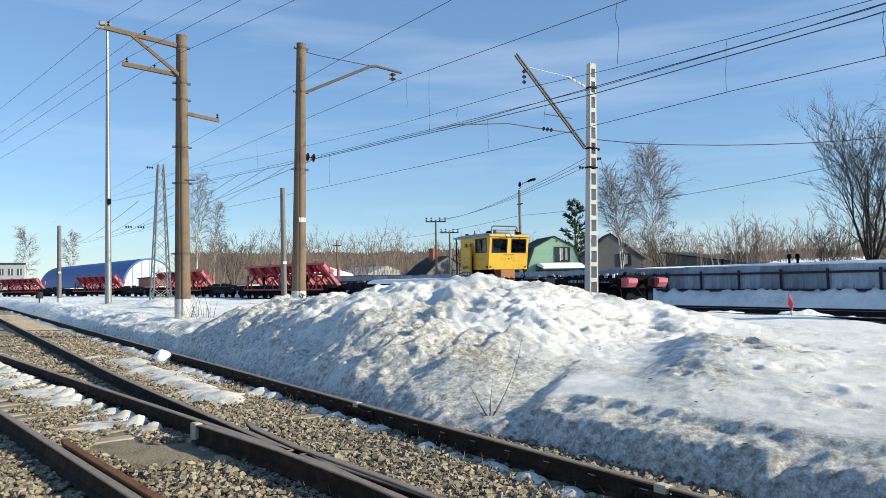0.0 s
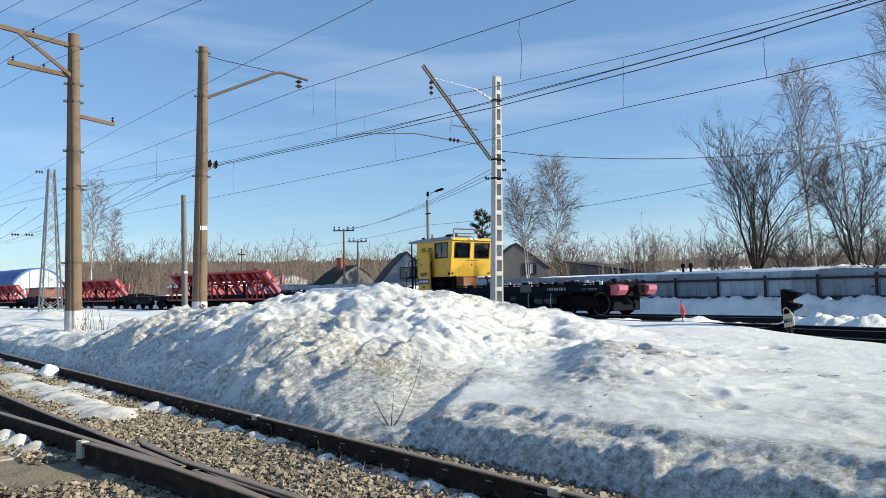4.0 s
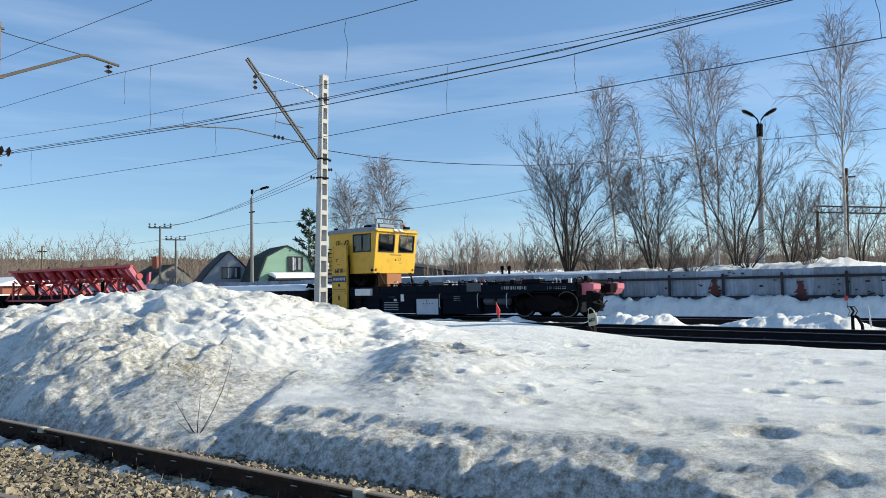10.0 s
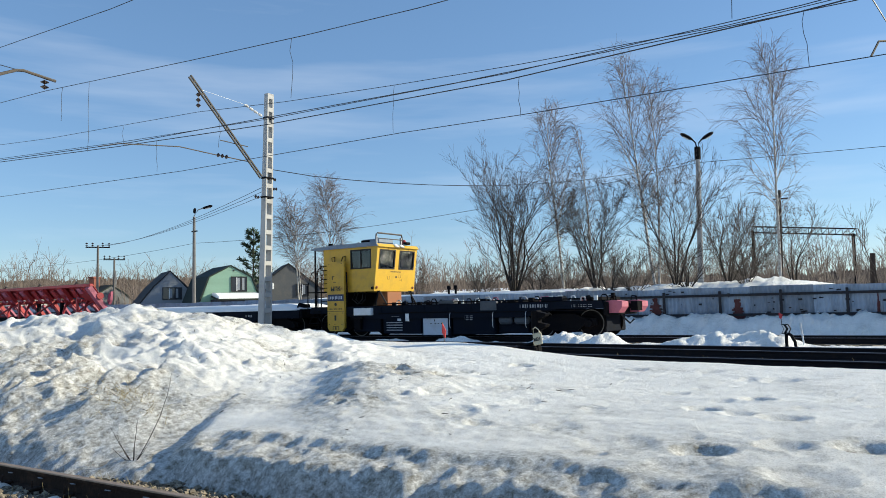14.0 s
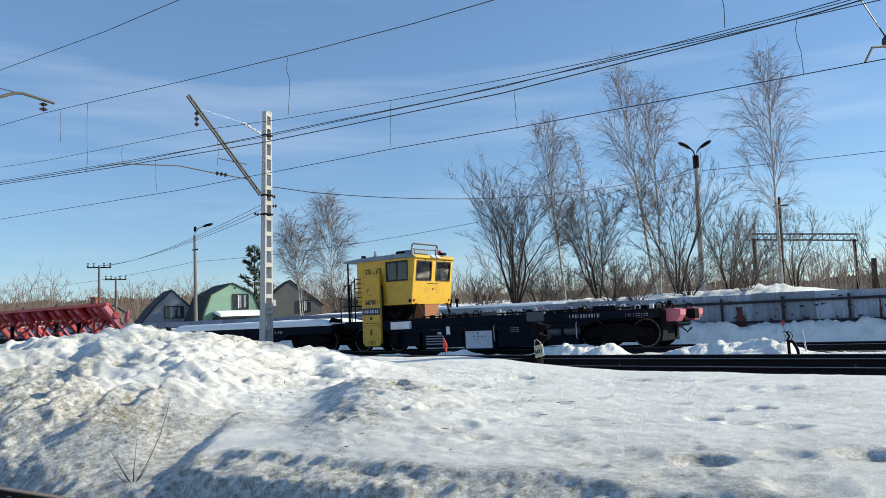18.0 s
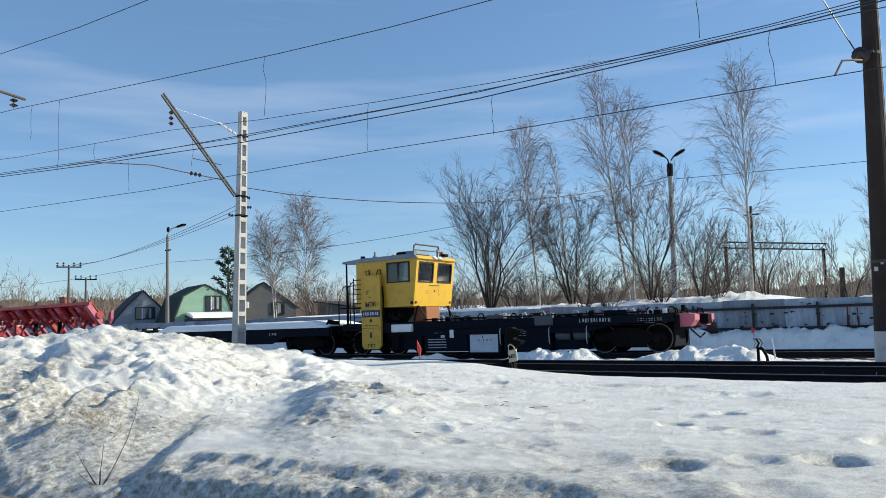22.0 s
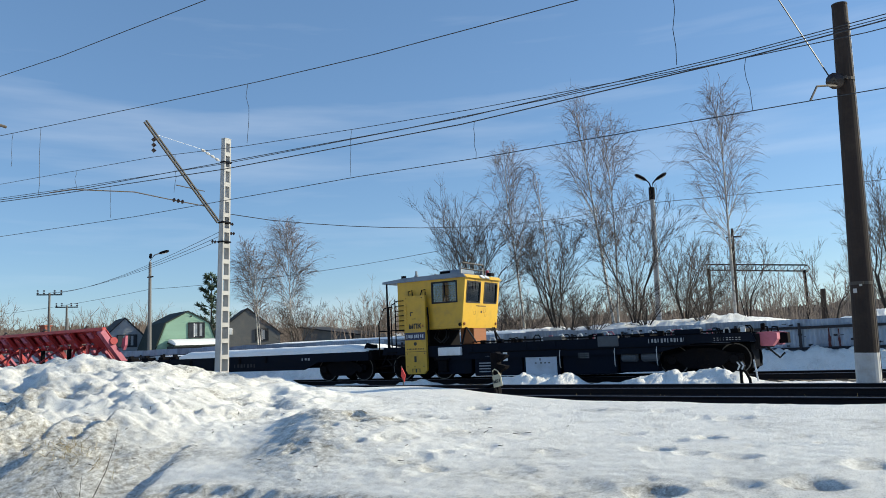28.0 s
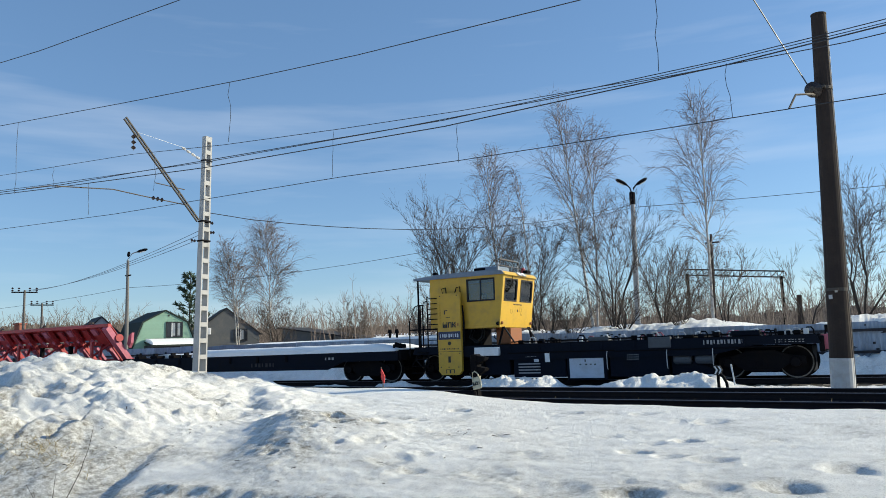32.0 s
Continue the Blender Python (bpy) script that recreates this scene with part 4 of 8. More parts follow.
def insulator(parent, a, b, discs=4, r=0.09):
    a, b = Vector(a), Vector(b)
    s = Solid()
    for i in range(discs):
        c = a + (b - a) * (i + 0.5) / discs
        d = (b - a).normalized() * (b - a).length / discs * 0.3
        s.tube([c - d, c, c + d], [r * 0.45, r, r * 0.35], 12)
    s.tube([a, b], 0.015, 6)
    return part("insulator", s, INSULATOR, parent, "dark glazed disc insulator")


def bar_between(s, a, b, w, h):
    """A square bar between two points."""
    a, b = Vector(a), Vector(b)
    d = (b - a)
    m = Matrix.Translation(a) @ d.to_track_quat("X", "Z").to_matrix().to_4x4()
    return s.box(0, d.length, -w / 2, w / 2, -h / 2, h / 2, m=m)


def build_pole_left():
    p, at = concrete_pole("catenary_pole", (-25.88, 5.69, 0.55), (-25.88, 5.65, 9.9), 0.26, 0.17, CONCRETE, "tall brown concrete pole with timber cross arms", (0.22, 0.47, 0.6, 0.77, 0.83, 0.96), 0.06, "line poles")
    s = Solid()
    bar_between(s, (0.02, -0.12, 9.0), (-0.02, -2.42, 9.28), 0.12, 0.13)
    part("cross_arm", s, CONCRETE, p, "weathered upper cross arm")
    s = Solid()
    bar_between(s, (0.02, -0.12, 8.02), (-0.02, -1.88, 8.18), 0.12, 0.13)
    part("cross_arm", s, CONCRETE, p, "weathered lower cross arm")
    s = Solid()
    bar_between(s, (0.1, -0.12, 8.0), (0.0, -1.6, 9.15), 0.1, 0.1)
    part("brace", s, CONCRETE, p)
    s = Solid()
    bar_between(s, (0.1, 0.0, 6.75), (0.0, 1.2, 6.62), 0.1, 0.11)
    part("cross_arm", s, CONCRETE, p, "short lower cross arm")
    for y, z in ((-2.3, 9.33), (-1.2, 9.2), (-0.9, 8.12), (-1.75, 8.22), (1.15, 6.69)):
        insulator(p, (0, y, z), (0, y, z + 0.17), 2, 0.055)
    part("hook", Solid().tube([(0.2, 0, 4.5), (0.2, 0.35, 4.5)], 0.03, 6), BRACKET, p)


def build_pole_mid():
    p, at = concrete_pole("catenary_pole", (-26.79, 10.05, 0.8), (-26.72, 10.2, 10.55), 0.27, 0.17, CONCRETE, "tall brown concrete pole carrying a bent bracket", (0.515, 0.815, 0.985), 0.05, "line poles")
    s = Solid().tube([(0.05, 0.2, 7.9), (0.0, 3.05, 9.33), (0.0, 3.3, 9.38), (0.0, 4.45, 9.26)], 0.055, 8)
    part("bracket", s, BRACKET, p, "bent steel bracket")
    part("stay_rod", Solid().tube([(0, 0.15, 9.55), (0, 0.5, 9.5), (0, 0.9, 9.46), (0, 3.0, 9.36)], 0.016, 5), WIRE, p)
    insulator(p, (0, 4.05, 9.22), (0, 4.05, 8.86), 2, 0.15)
    insulator(p, (0, 0.28, 5.52), (0, 0.75, 5.5), 2, 0.17)
    part("number_plate", Solid().box(0.25, 0.265, -0.06, 0.2, 3.05, 3.2), WHITE, p, "small white blank plate")
    part("graffiti", Solid().tube([(0.285, -0.1, 0.35), (0.285, 0.1, 0.15), (0.285, 0.0, 0.4), (0.285, 0.14, 0.3)], 0.02, 5), NAVY, p, "dark blue scribble")


def build_pole_right():
    p, at = concrete_pole("catenary_pole", (-0.84, 20.79, 0.2), (-0.56, 20.81, 9.54), 0.27, 0.175, DARK_CONCRETE, "dark brown concrete pole with a white foot", (0.26, 0.795), 0.085, "line poles")
    insulator(p, (0.05, -0.25, 7.35), (0.0, -0.62, 7.3), 2, 0.19)
    part("stay_rod", Solid().tube([(-0.1, -0.4, 7.5), (-1.1, -2.2, 9.6), (-1.6, -3.2, 10.9)], 0.016, 5), WIRE, p)
    part("stay_rod", Solid().tube([(-0.1, -0.4, 7.5), (-0.6, -1.6, 8.5)], 0.012, 5), WIRE, p)
    part("registration_arm", Solid().tube([(0.05, -0.6, 7.15), (-0.1, -1.1, 7.05), (-0.3, -1.45, 6.98), (-0.44, -1.79, 6.58)], 0.025, 6), BRACKET, p)
    part("paint_chip", Solid().box(-0.1, -0.02, -0.285, -0.27, 2.2, 2.3), LIMEWASH, p, "chipped pale spot")
    part("paint_chip", Solid().box(0.04, 0.1, -0.285, -0.27, 2.35, 2.43), LIMEWASH, p, "chipped pale spot")


ARM_STEEL = material("dull_arm_steel", (0.045, 0.043, 0.04), 0.7, 0.1, 0.2, 30, (0.07, 0.055, 0.045), 4, 0.5, 0.08)


def build_tower():
    """A concrete mast with through windows, its flat side towards the tracks, and a slanting cantilever."""
    bx, by, bz = -24.37, 22.25, 0.2
    p = thing("lattice_mast", "pale concrete ladder mast with a slanting cantilever", "pole", pose(bx, by, bz), "line poles")
    hgt, lean = 10.62, Vector((0.17, 0.19, 10.62))
    ax = lambda k: Vector((lean.x * k, lean.y * k, hgt * k))
    deep = lambda k: 0.35 - 0.13 * k
    wide = lambda k: 0.48 - 0.14 * k
    edge = 0.07
    def block(y0, y1, k0, k1):
        """A piece between two heights, from share y0 to y1 of the width; a number near the edge stays a true width."""
        v = []
        for k in (k0, k1):
            c, d, w = ax(k), deep(k) / 2, wide(k) / 2
            ya, yb = y0(w), y1(w)
            v += [c + Vector((sx * d, yy, 0)) for sx, yy in ((-1, ya), (1, ya), (1, yb), (-1, yb))]
        return Solid().add(v, [(3, 2, 1, 0), (4, 5, 6, 7), (0, 1, 5, 4), (1, 2, 6, 5), (2, 3, 7, 6), (3, 0, 4, 7)])
    part("leg", block(lambda w: -w, lambda w: -w + edge, 0, 1), GREY_CONCRETE, p)
    part("leg", block(lambda w: w - edge, lambda w: w, 0, 1), GREY_CONCRETE, p)
    n = 16
    for i in range(n + 1):
        k0 = max(0.0, i / n - 0.0085)
        k1 = min(1.0, i / n + 0.0085) if i < n else 1.0
        part("rung", block(lambda w: -w + edge - 0.002, lambda w: w - edge + 0.002, k0 if i < n else 0.982, k1), GREY_CONCRETE, p)
    part("cap", Solid().box(lean.x - 0.12, lean.x + 0.12, lean.y - 0.18, lean.y + 0.18, hgt, hgt + 0.04, 0.01), GREY_CONCRETE, p)
    part("foot_bracket", Solid().box(-0.24, 0.24, -0.32, -0.25, 0.02, 0.3, 0.02).box(0.18, 0.3, -0.3, 0.3, 0.02, 0.22, 0.02), GREY_CONCRETE, p)
    # cantilever: two channels side by side, with spacer plates
    lo, hi = Vector((0.1, -0.22, 6.98)), Vector((0.0, -3.75, 10.55))
    d = (hi - lo).normalized()
    up = Vector((0, d.z, -d.y))
    for sgn in (-1, 1):
        s = Solid()
        bar_between(s, lo + up * 0.06 * sgn, hi + up * 0.06 * sgn, 0.07, 0.05)
        part("cantilever", s, ARM_STEEL, p, "slanting channel of the cantilever arm")
    for k in range(9):
        q = lo.lerp(hi, (k + 0.5) / 9)
        s = Solid()
        bar_between(s, q - up * 0.085, q + up * 0.085, 0.05, 0.07)
        part("spacer", s, ARM_STEEL, p)
    part("stay_rod", Solid().tube([(0.15, -0.9, 9.92), (0.02, -3.3, 10.12)], 0.006, 5), GALV, p)
    for k in range(4):
        a, b = Vector((0.15, -0.2, 9.62)), Vector((0.1, -1.15, 9.96))
        q, r = a.lerp(b, k / 4), a.lerp(b, (k + 0.8) / 4)
        part("stay_insulator", Solid().tube([q, q.lerp(r, 0.5), r], [0.035, 0.065, 0.035], 8), LIMEWASH, p, "white porcelain rod insulator")
    insulator(p, (0.0, -3.35, 10.0), (0.0, -3.35, 9.35), 3, 0.1)
    part("registration_arm", Solid().tube([(0.05, -0.84, 7.57), (0.0, -2.7, 7.62), (0.0, -4.2, 7.67), (0.0, -6.7, 7.38), (0.0, -7.5, 7.14)], 0.022, 6), BRACKET, p)
    insulator(p, (0.03, -1.9, 7.6), (0.01, -2.5, 7.62), 3, 0.09)
    part("registration_arm", Solid().tube([(0.05, -0.9, 8.2), (0.0, -2.3, 8.25)], 0.02, 6), BRACKET, p)
    for z in (9.6, 6.98, 6.15):
        w = wide(z / hgt) / 2 + 0.03
        q = ax(z / hgt)
        part("steel_band", Solid().box(q.x - deep(z / hgt) / 2 - 0.03, q.x + deep(z / hgt) / 2 + 0.03, q.y - w, q.y + w, z - 0.035, z + 0.035, 0.01), DARK_STEEL, p)
    for y, z in ((0.35, 6.95), (0.42, 6.55), (-0.32, 6.1)):
        insulator(p, (0.1, y, z), (0.1, y + (0.28 if y > 0 else -0.28), z + 0.03), 2, 0.07)


def catenary(a, b, sag, n=14):
    a, b = Vector(a), Vector(b)
    return [a + (b - a) * (i / n) - Vector((0, 0, sag * 4 * (i / n) * (1 - i / n))) for i in range(n + 1)]


def wire(points, r, label, name="overhead_wire"):
    return single(name, Solid().tube(points, r, 5), WIRE, label, "wire", "overhead wires")


def build_wires():
    y = 17.0
    run = lambda yy, table: [(x, yy, z) for x, z in table]
    # contact wire, messengers and feeders over the yard
    wire(run(19.0, ((-140, 11.2), (-90, 9.5), (-47.1, 7.9), (-25.6, 7.2), (-14.4, 7.06), (-10, 6.92), (-5.6, 6.84), (0.6, 6.74), (30, 6.8))), 0.012, "straight grooved contact wire over the yard")
    wire(run(y, ((-130, 15.2), (-75.8, 11.4), (-42.2, 9.04), (-27, 8.06), (-18.3, 7.58), (-9.35, 7.33), (-2.3, 7.42), (0.64, 7.56), (30, 9.2))), 0.016, "thick black messenger cable over the yard")
    wire(run(y, ((-130, 15.3), (-75.8, 11.5), (-42.2, 9.2), (-27, 8.22), (-18.3, 7.76), (-9.35, 7.5), (-2.3, 7.55), (0.64, 7.68), (30, 9.3))), 0.011, "second messenger cable beside the thick one")
    wire(run(18.9, ((-110, 16.5), (-53.5, 11.4), (-35.7, 10.0), (-24.4, 9.4), (-19.5, 8.95), (-14.3, 8.6), (-10, 8.36), (-4.25, 8.15), (-1.9, 8.2), (30, 9.4))), 0.011, "messenger cable hung from the cantilever")
    wire(run(14.1, ((-115, 13.8), (-62, 11.0), (-32, 9.83), (-26.75, 9.6), (-18.5, 9.0), (-13.7, 8.68), (-10, 8.49), (0, 8.24), (30, 9.0))), 0.011, "feeder wire from the bent bracket")
    wire([(-120, 8.0, 10.5), (-60, 7.4, 8.3), (-25.9, 7.12, 7.1), (-15.9, 7, 6.68), (-11, 7, 6.46), (5, 7, 6.3), (30, 7, 6.6)], 0.006, "service wire along the brown poles")
    wire(catenary((-110, 12.6, 8.2), (-26.4, 10.85, 6.32), 0.5) + [(-20, 13.2, 6.6), (-10, 15.6, 7.05), (0, 17.2, 7.45), (30, 18.5, 9)], 0.011, "messenger anchored at the brown pole insulator")
    for dy, z in ((-2.3, 10.05), (-1.2, 9.92), (-0.9, 8.84), (-1.75, 8.94)):
        wire(catenary((-140, 5.7 + dy - 23.0, z + 1.2), (-25.88, 5.7 + dy, z), 1.1) + catenary((-25.88, 5.7 + dy, z), (30, 5.7 + dy + 11.3, z + 0.8), 0.9), 0.007, "telegraph wire on the timber cross arms")
    # droppers with loose tails
    rnd = random.Random(4)
    for x, z1, z0, yy in ((-3.0, 8.32, 6.55, 14.1), (-2.56, 8.14, 6.78, 18.95), (-14.2, 8.7, 7.1, 14.1), (-23.9, 9.38, 7.0, 14.1), (-25.6, 9.5, 8.33, 14.1), (-44.4, 10.3, 8.0, 14.1), (-29.5, 9.68, 8.85, 18.9), (-23.1, 9.25, 7.8, 18.9), (-14.6, 8.6, 7.1, 18.95), (-24.3, 7.9, 6.74, y), (-40.2, 8.9, 7.3, y), (-9.0, 7.35, 6.3, y)):
        pts = [(x + 0.02 * rnd.uniform(-1, 1), yy, z1 + (z0 - z1) * k) for k in (0, 0.2, 0.4, 0.6, 0.8, 1)]
        wire([(a + rnd.uniform(-0.05, 0.05), b, c) for a, b, c in pts], 0.007, "kinked dropper wire under the messenger", "dropper")
    # low lines over the gardens behind the fence
    wire(catenary((-110, 48, 8.0), (-55.7, 42.4, 7.6), 0.6) + catenary((-55.7, 42.4, 7.6), (-13.4, 48.3, 10.2), 0.9) + catenary((-13.4, 48.3, 10.2), (40, 47, 9.5), 0.5), 0.016, "garden supply line between lamp posts")
    wire([(-24.3, 22.5, 7.6)] + catenary((-24.4, 22.6, 7.55), (-13.4, 48.3, 10.4), 1.1)[1:], 0.018, "bundled telephone cable from the mast")
    for k in range(3):
        wire(catenary((-72.9, 43.6 + k * 0.4, 8.6), (-24.3, 22.6, 6.6 + 0.2 * k), 0.5), 0.012, "thin garden service wire")
    for k in range(6):
        wire(catenary((-180, 14 + 4 * k, 10.5 + 0.9 * k), (-60, 10 + 2.5 * k, 8.0 + 0.8 * k), 1.0), 0.018, "thin distant wire along the yard")


build_pole_left()
build_pole_mid()
build_pole_right()
build_tower()
build_wires()


# ---- maintenance train ----
def text_mesh(words, size, mat):
    """Flat lettering as a mesh, standing in the x-z plane and read from -y."""
    cu = bpy.data.curves.new("lettering", "FONT")
    cu.body, cu.size, cu.extrude, cu.offset = words, size, 0.002, 0.01 * size / 0.24
    ob = bpy.data.objects.new("lettering", cu)
    scene.collection.objects.link(ob)
    bpy.context.view_layer.update()
    me = bpy.data.meshes.new_from_object(ob.evaluated_get(bpy.context.evaluated_depsgraph_get()))
    bpy.data.objects.remove(ob)
    me.transform(pose(0, 0, 0, 90))
    me.materials.clear()
    me.materials.append(mat)
    return me


def lettering(words, size, mat, parent, x, y, z, turn=0.0, label=""):
    ob = new("lettering", text_mesh(words, size, mat))
    ob.parent = parent
    ob.matrix_basis = pose(x, y, z, 0, 0, turn)
    if label:
        ob["label"] = label
    return ob


def bars(parent, x0, x1, y, z, height, count, mat, label):
    """A line of plain bars in place of writing."""
    s, w = Solid(), (x1 - x0) / count
    for i in range(count):
        s.box(x0 + i * w + w * 0.18, x0 + i * w + w * (0.78 if i % 3 else 0.5), y - 0.004, y, z + (height * 0.12 if i % 2 else 0), z + height)
    return tagged(part("marking", s, mat, parent), label, kind="stuff")


def wheel_mesh():
    return Solid().lathe([(0.10, -0.09), (0.16, -0.07), (0.2, -0.045), (0.39, -0.03), (0.4, -0.07), (0.475, -0.07), (0.478, 0.03), (0.51, 0.04), (0.51, 0.065), (0.42, 0.07), (0.2, 0.05), (0.1, 0.06)], axis=1, sides=36).mesh("wheel", DARK_STEEL, True)


TYRE = material("dull_tyre_steel", (0.11, 0.105, 0.10), 0.5, 0.4, 0.3, 30, (0.03, 0.028, 0.025), 3, 0.8, 0.1)


def rim_mesh():
    s = Solid()
    v, f = [], []
    k = 36
    for r, y in ((0.435, -0.074), (0.472, -0.074), (0.472, -0.066), (0.435, -0.066)):
        for i in range(k):
            w = 2 * math.pi * i / k
            v.append((r * math.cos(w), y, r * math.sin(w)))
    for q in range(4):
        p = (q + 1) % 4
        f += [(q * k + i, q * k + (i + 1) % k, p * k + (i + 1) % k, p * k + i) for i in range(k)]
    return s.add(v, f).mesh("tyre_edge", TYRE)


WHEEL, RIM = wheel_mesh(), rim_mesh()
STENCIL = material("worn_grey_stencil_paint", (0.28, 0.29, 0.31), 0.7, bump=0)


GREY_BOX = material("mid_grey_box_paint", (0.06, 0.07, 0.085), 0.6, 0.0, 0.15, 20, (0.04, 0.04, 0.045), 3, 0.5, 0.06)


def bogie(parent, x):
    """Two wheelsets in a cast side frame with springs."""
    b = new("bogie")
    b.parent = parent
    b.matrix_basis = pose(x, 0, 0)
    b["label"] = "dark cast two-axle bogie"
    for sgn in (-1, 1):
        y = sgn * 1.02
        s = Solid()
        s.prism([(-1.2, 0.42), (-1.2, 0.62), (-0.75, 0.68), (-0.35, 0.82), (0.35, 0.82), (0.75, 0.68), (1.2, 0.62), (1.2, 0.42), (0.8, 0.45), (0.45, 0.22), (-0.45, 0.22), (-0.8, 0.45)], 1, y - 0.07, y + 0.07)
        for ax in (-0.925, 0.925):
            s.lathe([(0.13, -0.14), (0.15, -0.1), (0.15, 0.1), (0.13, 0.14)], (ax, y, 0.475), 1, 12)
        part("side_frame", s, DARK_STEEL, b)
        sp = Solid()
        for k in (-0.16, 0.0, 0.16):
            sp.lathe([(0.07, 0.27), (0.085, 0.3), (0.07, 0.34), (0.085, 0.38), (0.07, 0.42), (0.085, 0.46), (0.07, 0.5)], (k, y - sgn * 0.0, 0), 2, 10)
        part("spring", sp, DARK_STEEL, b)
    for ax in (-0.925, 0.925):
        w = new("wheelset", Solid().tube([(0, -0.95, 0), (0, 0.95, 0)], 0.075, 12).mesh("axle", DARK_STEEL))
        w.parent = b
        w.matrix_basis = pose(ax, 0, 0.475)
        for sgn in (-1, 1):
            o = new("wheel", WHEEL)
            o.parent = parent
            o.matrix_basis = pose(x + ax, sgn * 0.8, 0.475, 0, 0, 0 if sgn < 0 else 180)
            e = new("tyre_edge", RIM)
            e.parent = o
    return b


def coupler(parent, x, sgn):
    s = Solid().box(min(x, x + sgn * 0.55), max(x, x + sgn * 0.55), -0.09, 0.09, 0.95, 1.13, 0.02)
    s.prism([(x + sgn * 0.45, -0.2), (x + sgn * 0.7, -0.22), (x + sgn * 0.75, -0.05), (x + sgn * 0.62, 0.0), (x + sgn * 0.72, 0.16), (x + sgn * 0.5, 0.2)], 2, 0.88, 1.2)
    part("coupler", s, DARK_STEEL, parent)
    h = Solid().tube([(x, sgn * -0.35, 0.95), (x + sgn * 0.2, sgn * -0.35, 0.7), (x + sgn * 0.45, sgn * -0.32, 0.45), (x + sgn * 0.6, sgn * -0.3, 0.6)], 0.03, 8)
    part("brake_hose", h, RUBBER, parent)


def build_motor_platform():
    p = thing("motor_platform", "self-propelled rail platform with a yellow cab and dark underframe", "rail vehicle")
    x0, x1 = -3.7, 9.9
    # underframe
    s = Solid().box(x0, x1, -1.4, 1.4, 0.98, 1.22, 0.02)
    for sgn in (-1, 1):
        s.prism([(x0, 0.98), (x0 + 0.1, 1.24), (x1 - 0.1, 1.24), (x1, 0.98), (x1 - 1.8, 0.98), (x1 - 3.0, 0.72), (x0 + 3.0, 0.72), (x0 + 1.6, 0.98)], 1, sgn * 1.42 - 0.05, sgn * 1.42 + 0.05)
    part("underframe", s, FRAME_PAINT, p, "dark blue-grey steel underframe")
    part("deck", Solid().box(x0, x1, -1.36, 1.36, 1.22, 1.26), DARK_STEEL, p)
    # hanging equipment; the two inner boxes behind the wheels are added to stand for the dark shade there
    for a, b, z, y in ((-1.25, 0.2, 0.2, -1.36), (0.35, 2.25, 0.12, -1.40), (2.3, 3.65, 0.02, -1.42), (3.75, 5.6, 0.1, -1.38), (5.65, 6.9, 0.14, -1.2), (-3.4, -1.3, 0.16, -0.62), (6.95, 9.6, 0.16, -0.62)):
        part("equipment_box", Solid().box(a, b, y, 1.2, z, 0.95, 0.03), FRAME_PAINT, p)
    part("cabinet_door", Solid().box(2.4, 3.56, -1.45, -1.425, 0.08, 0.85, 0.01), PALE_BLUE, p, "pale grey cabinet door")
    d = Solid()
    for k in (2.75, 2.95, 3.1, 3.25):
        d.box(k, k + 0.06, -1.458, -1.452, 0.5, 0.54)
    d.box(2.93, 2.97, -1.458, -1.452, 0.6, 0.68)
    tagged(part("marking", d, BLACK, p), "small black latches", kind="stuff")
    s = Solid()
    for k in range(4):
        s.box(0.55, 1.35, -1.43, -1.402, 0.25 + k * 0.1, 0.29 + k * 0.1)
    part("vent_louvre", s, STENCIL, p, "louvred vent")
    part("notice_plate", Solid().box(1.55, 1.72, -1.475, -1.45, 0.62, 0.92), WHITE, p)
    part("notice_plate", Solid().box(1.15, 1.32, -1.475, -1.45, 0.63, 0.73), PALE_BLUE, p)
    bars(p, 0.85, 1.25, -1.475, 0.8, 0.02, 8, STENCIL, "small stencilled line")
    for k in range(3):
        bars(p, 4.35, 4.75, -1.475, 0.78 - k * 0.07, 0.025, 7, STENCIL, "small stencilled data lines")
    bars(p, 6.7, 7.9, -1.475, 1.04, 0.13, 12, STENCIL, "stencilled vehicle number")
    for k in range(2):
        bars(p, 8.7, 9.5, -1.475, 1.1 - k * 0.06, 0.022, 9, STENCIL, "small stencilled line")
    part("grey_box", Solid().box(5.05, 5.75, -1.5, -1.1, 0.98, 1.32, 0.02), GREY_BOX, p, "mid-grey equipment box")
    # white box on the deck edge
    part("white_locker", Solid().box(-1.05, -0.1, -1.62, -1.3, 0.88, 1.18, 0.02), WHITE, p, "white locker on the deck edge")
    part("step_tray", Solid().box(-1.25, -0.6, -1.6, -1.35, 0.72, 0.8).box(-1.1, -0.75, -1.55, -1.4, 0.3, 0.72, 0.02), DARK_STEEL, p)
    for x in (-2.2, 8.25):
        bogie(p, x)
    coupler(p, x1, 1)
    coupler(p, x0, -1)
    # buffer beam, faded red, with cheek pieces
    for y in (-0.95, 0.95):
        s = Solid().prism([(9.85, 0.82), (9.85, 1.22), (10.15, 1.25), (10.45, 1.2), (10.45, 1.02), (10.3, 0.82)], 1, y - 0.28, y + 0.28)
        part("end_lug", Solid().tube([(10.0, y - 0.2, 1.22), (10.05, y - 0.2, 1.4), (10.2, y - 0.2, 1.38), (10.22, y - 0.2, 1.22)], 0.03, 6), DARK_STEEL, p)
        part("end_bracket", s, PINK_RED, p, "pinkish red end bracket")
    part("end_beam", Solid().box(9.85, 9.98, -1.4, 1.4, 0.75, 1.2, 0.02), DARK_STEEL, p)
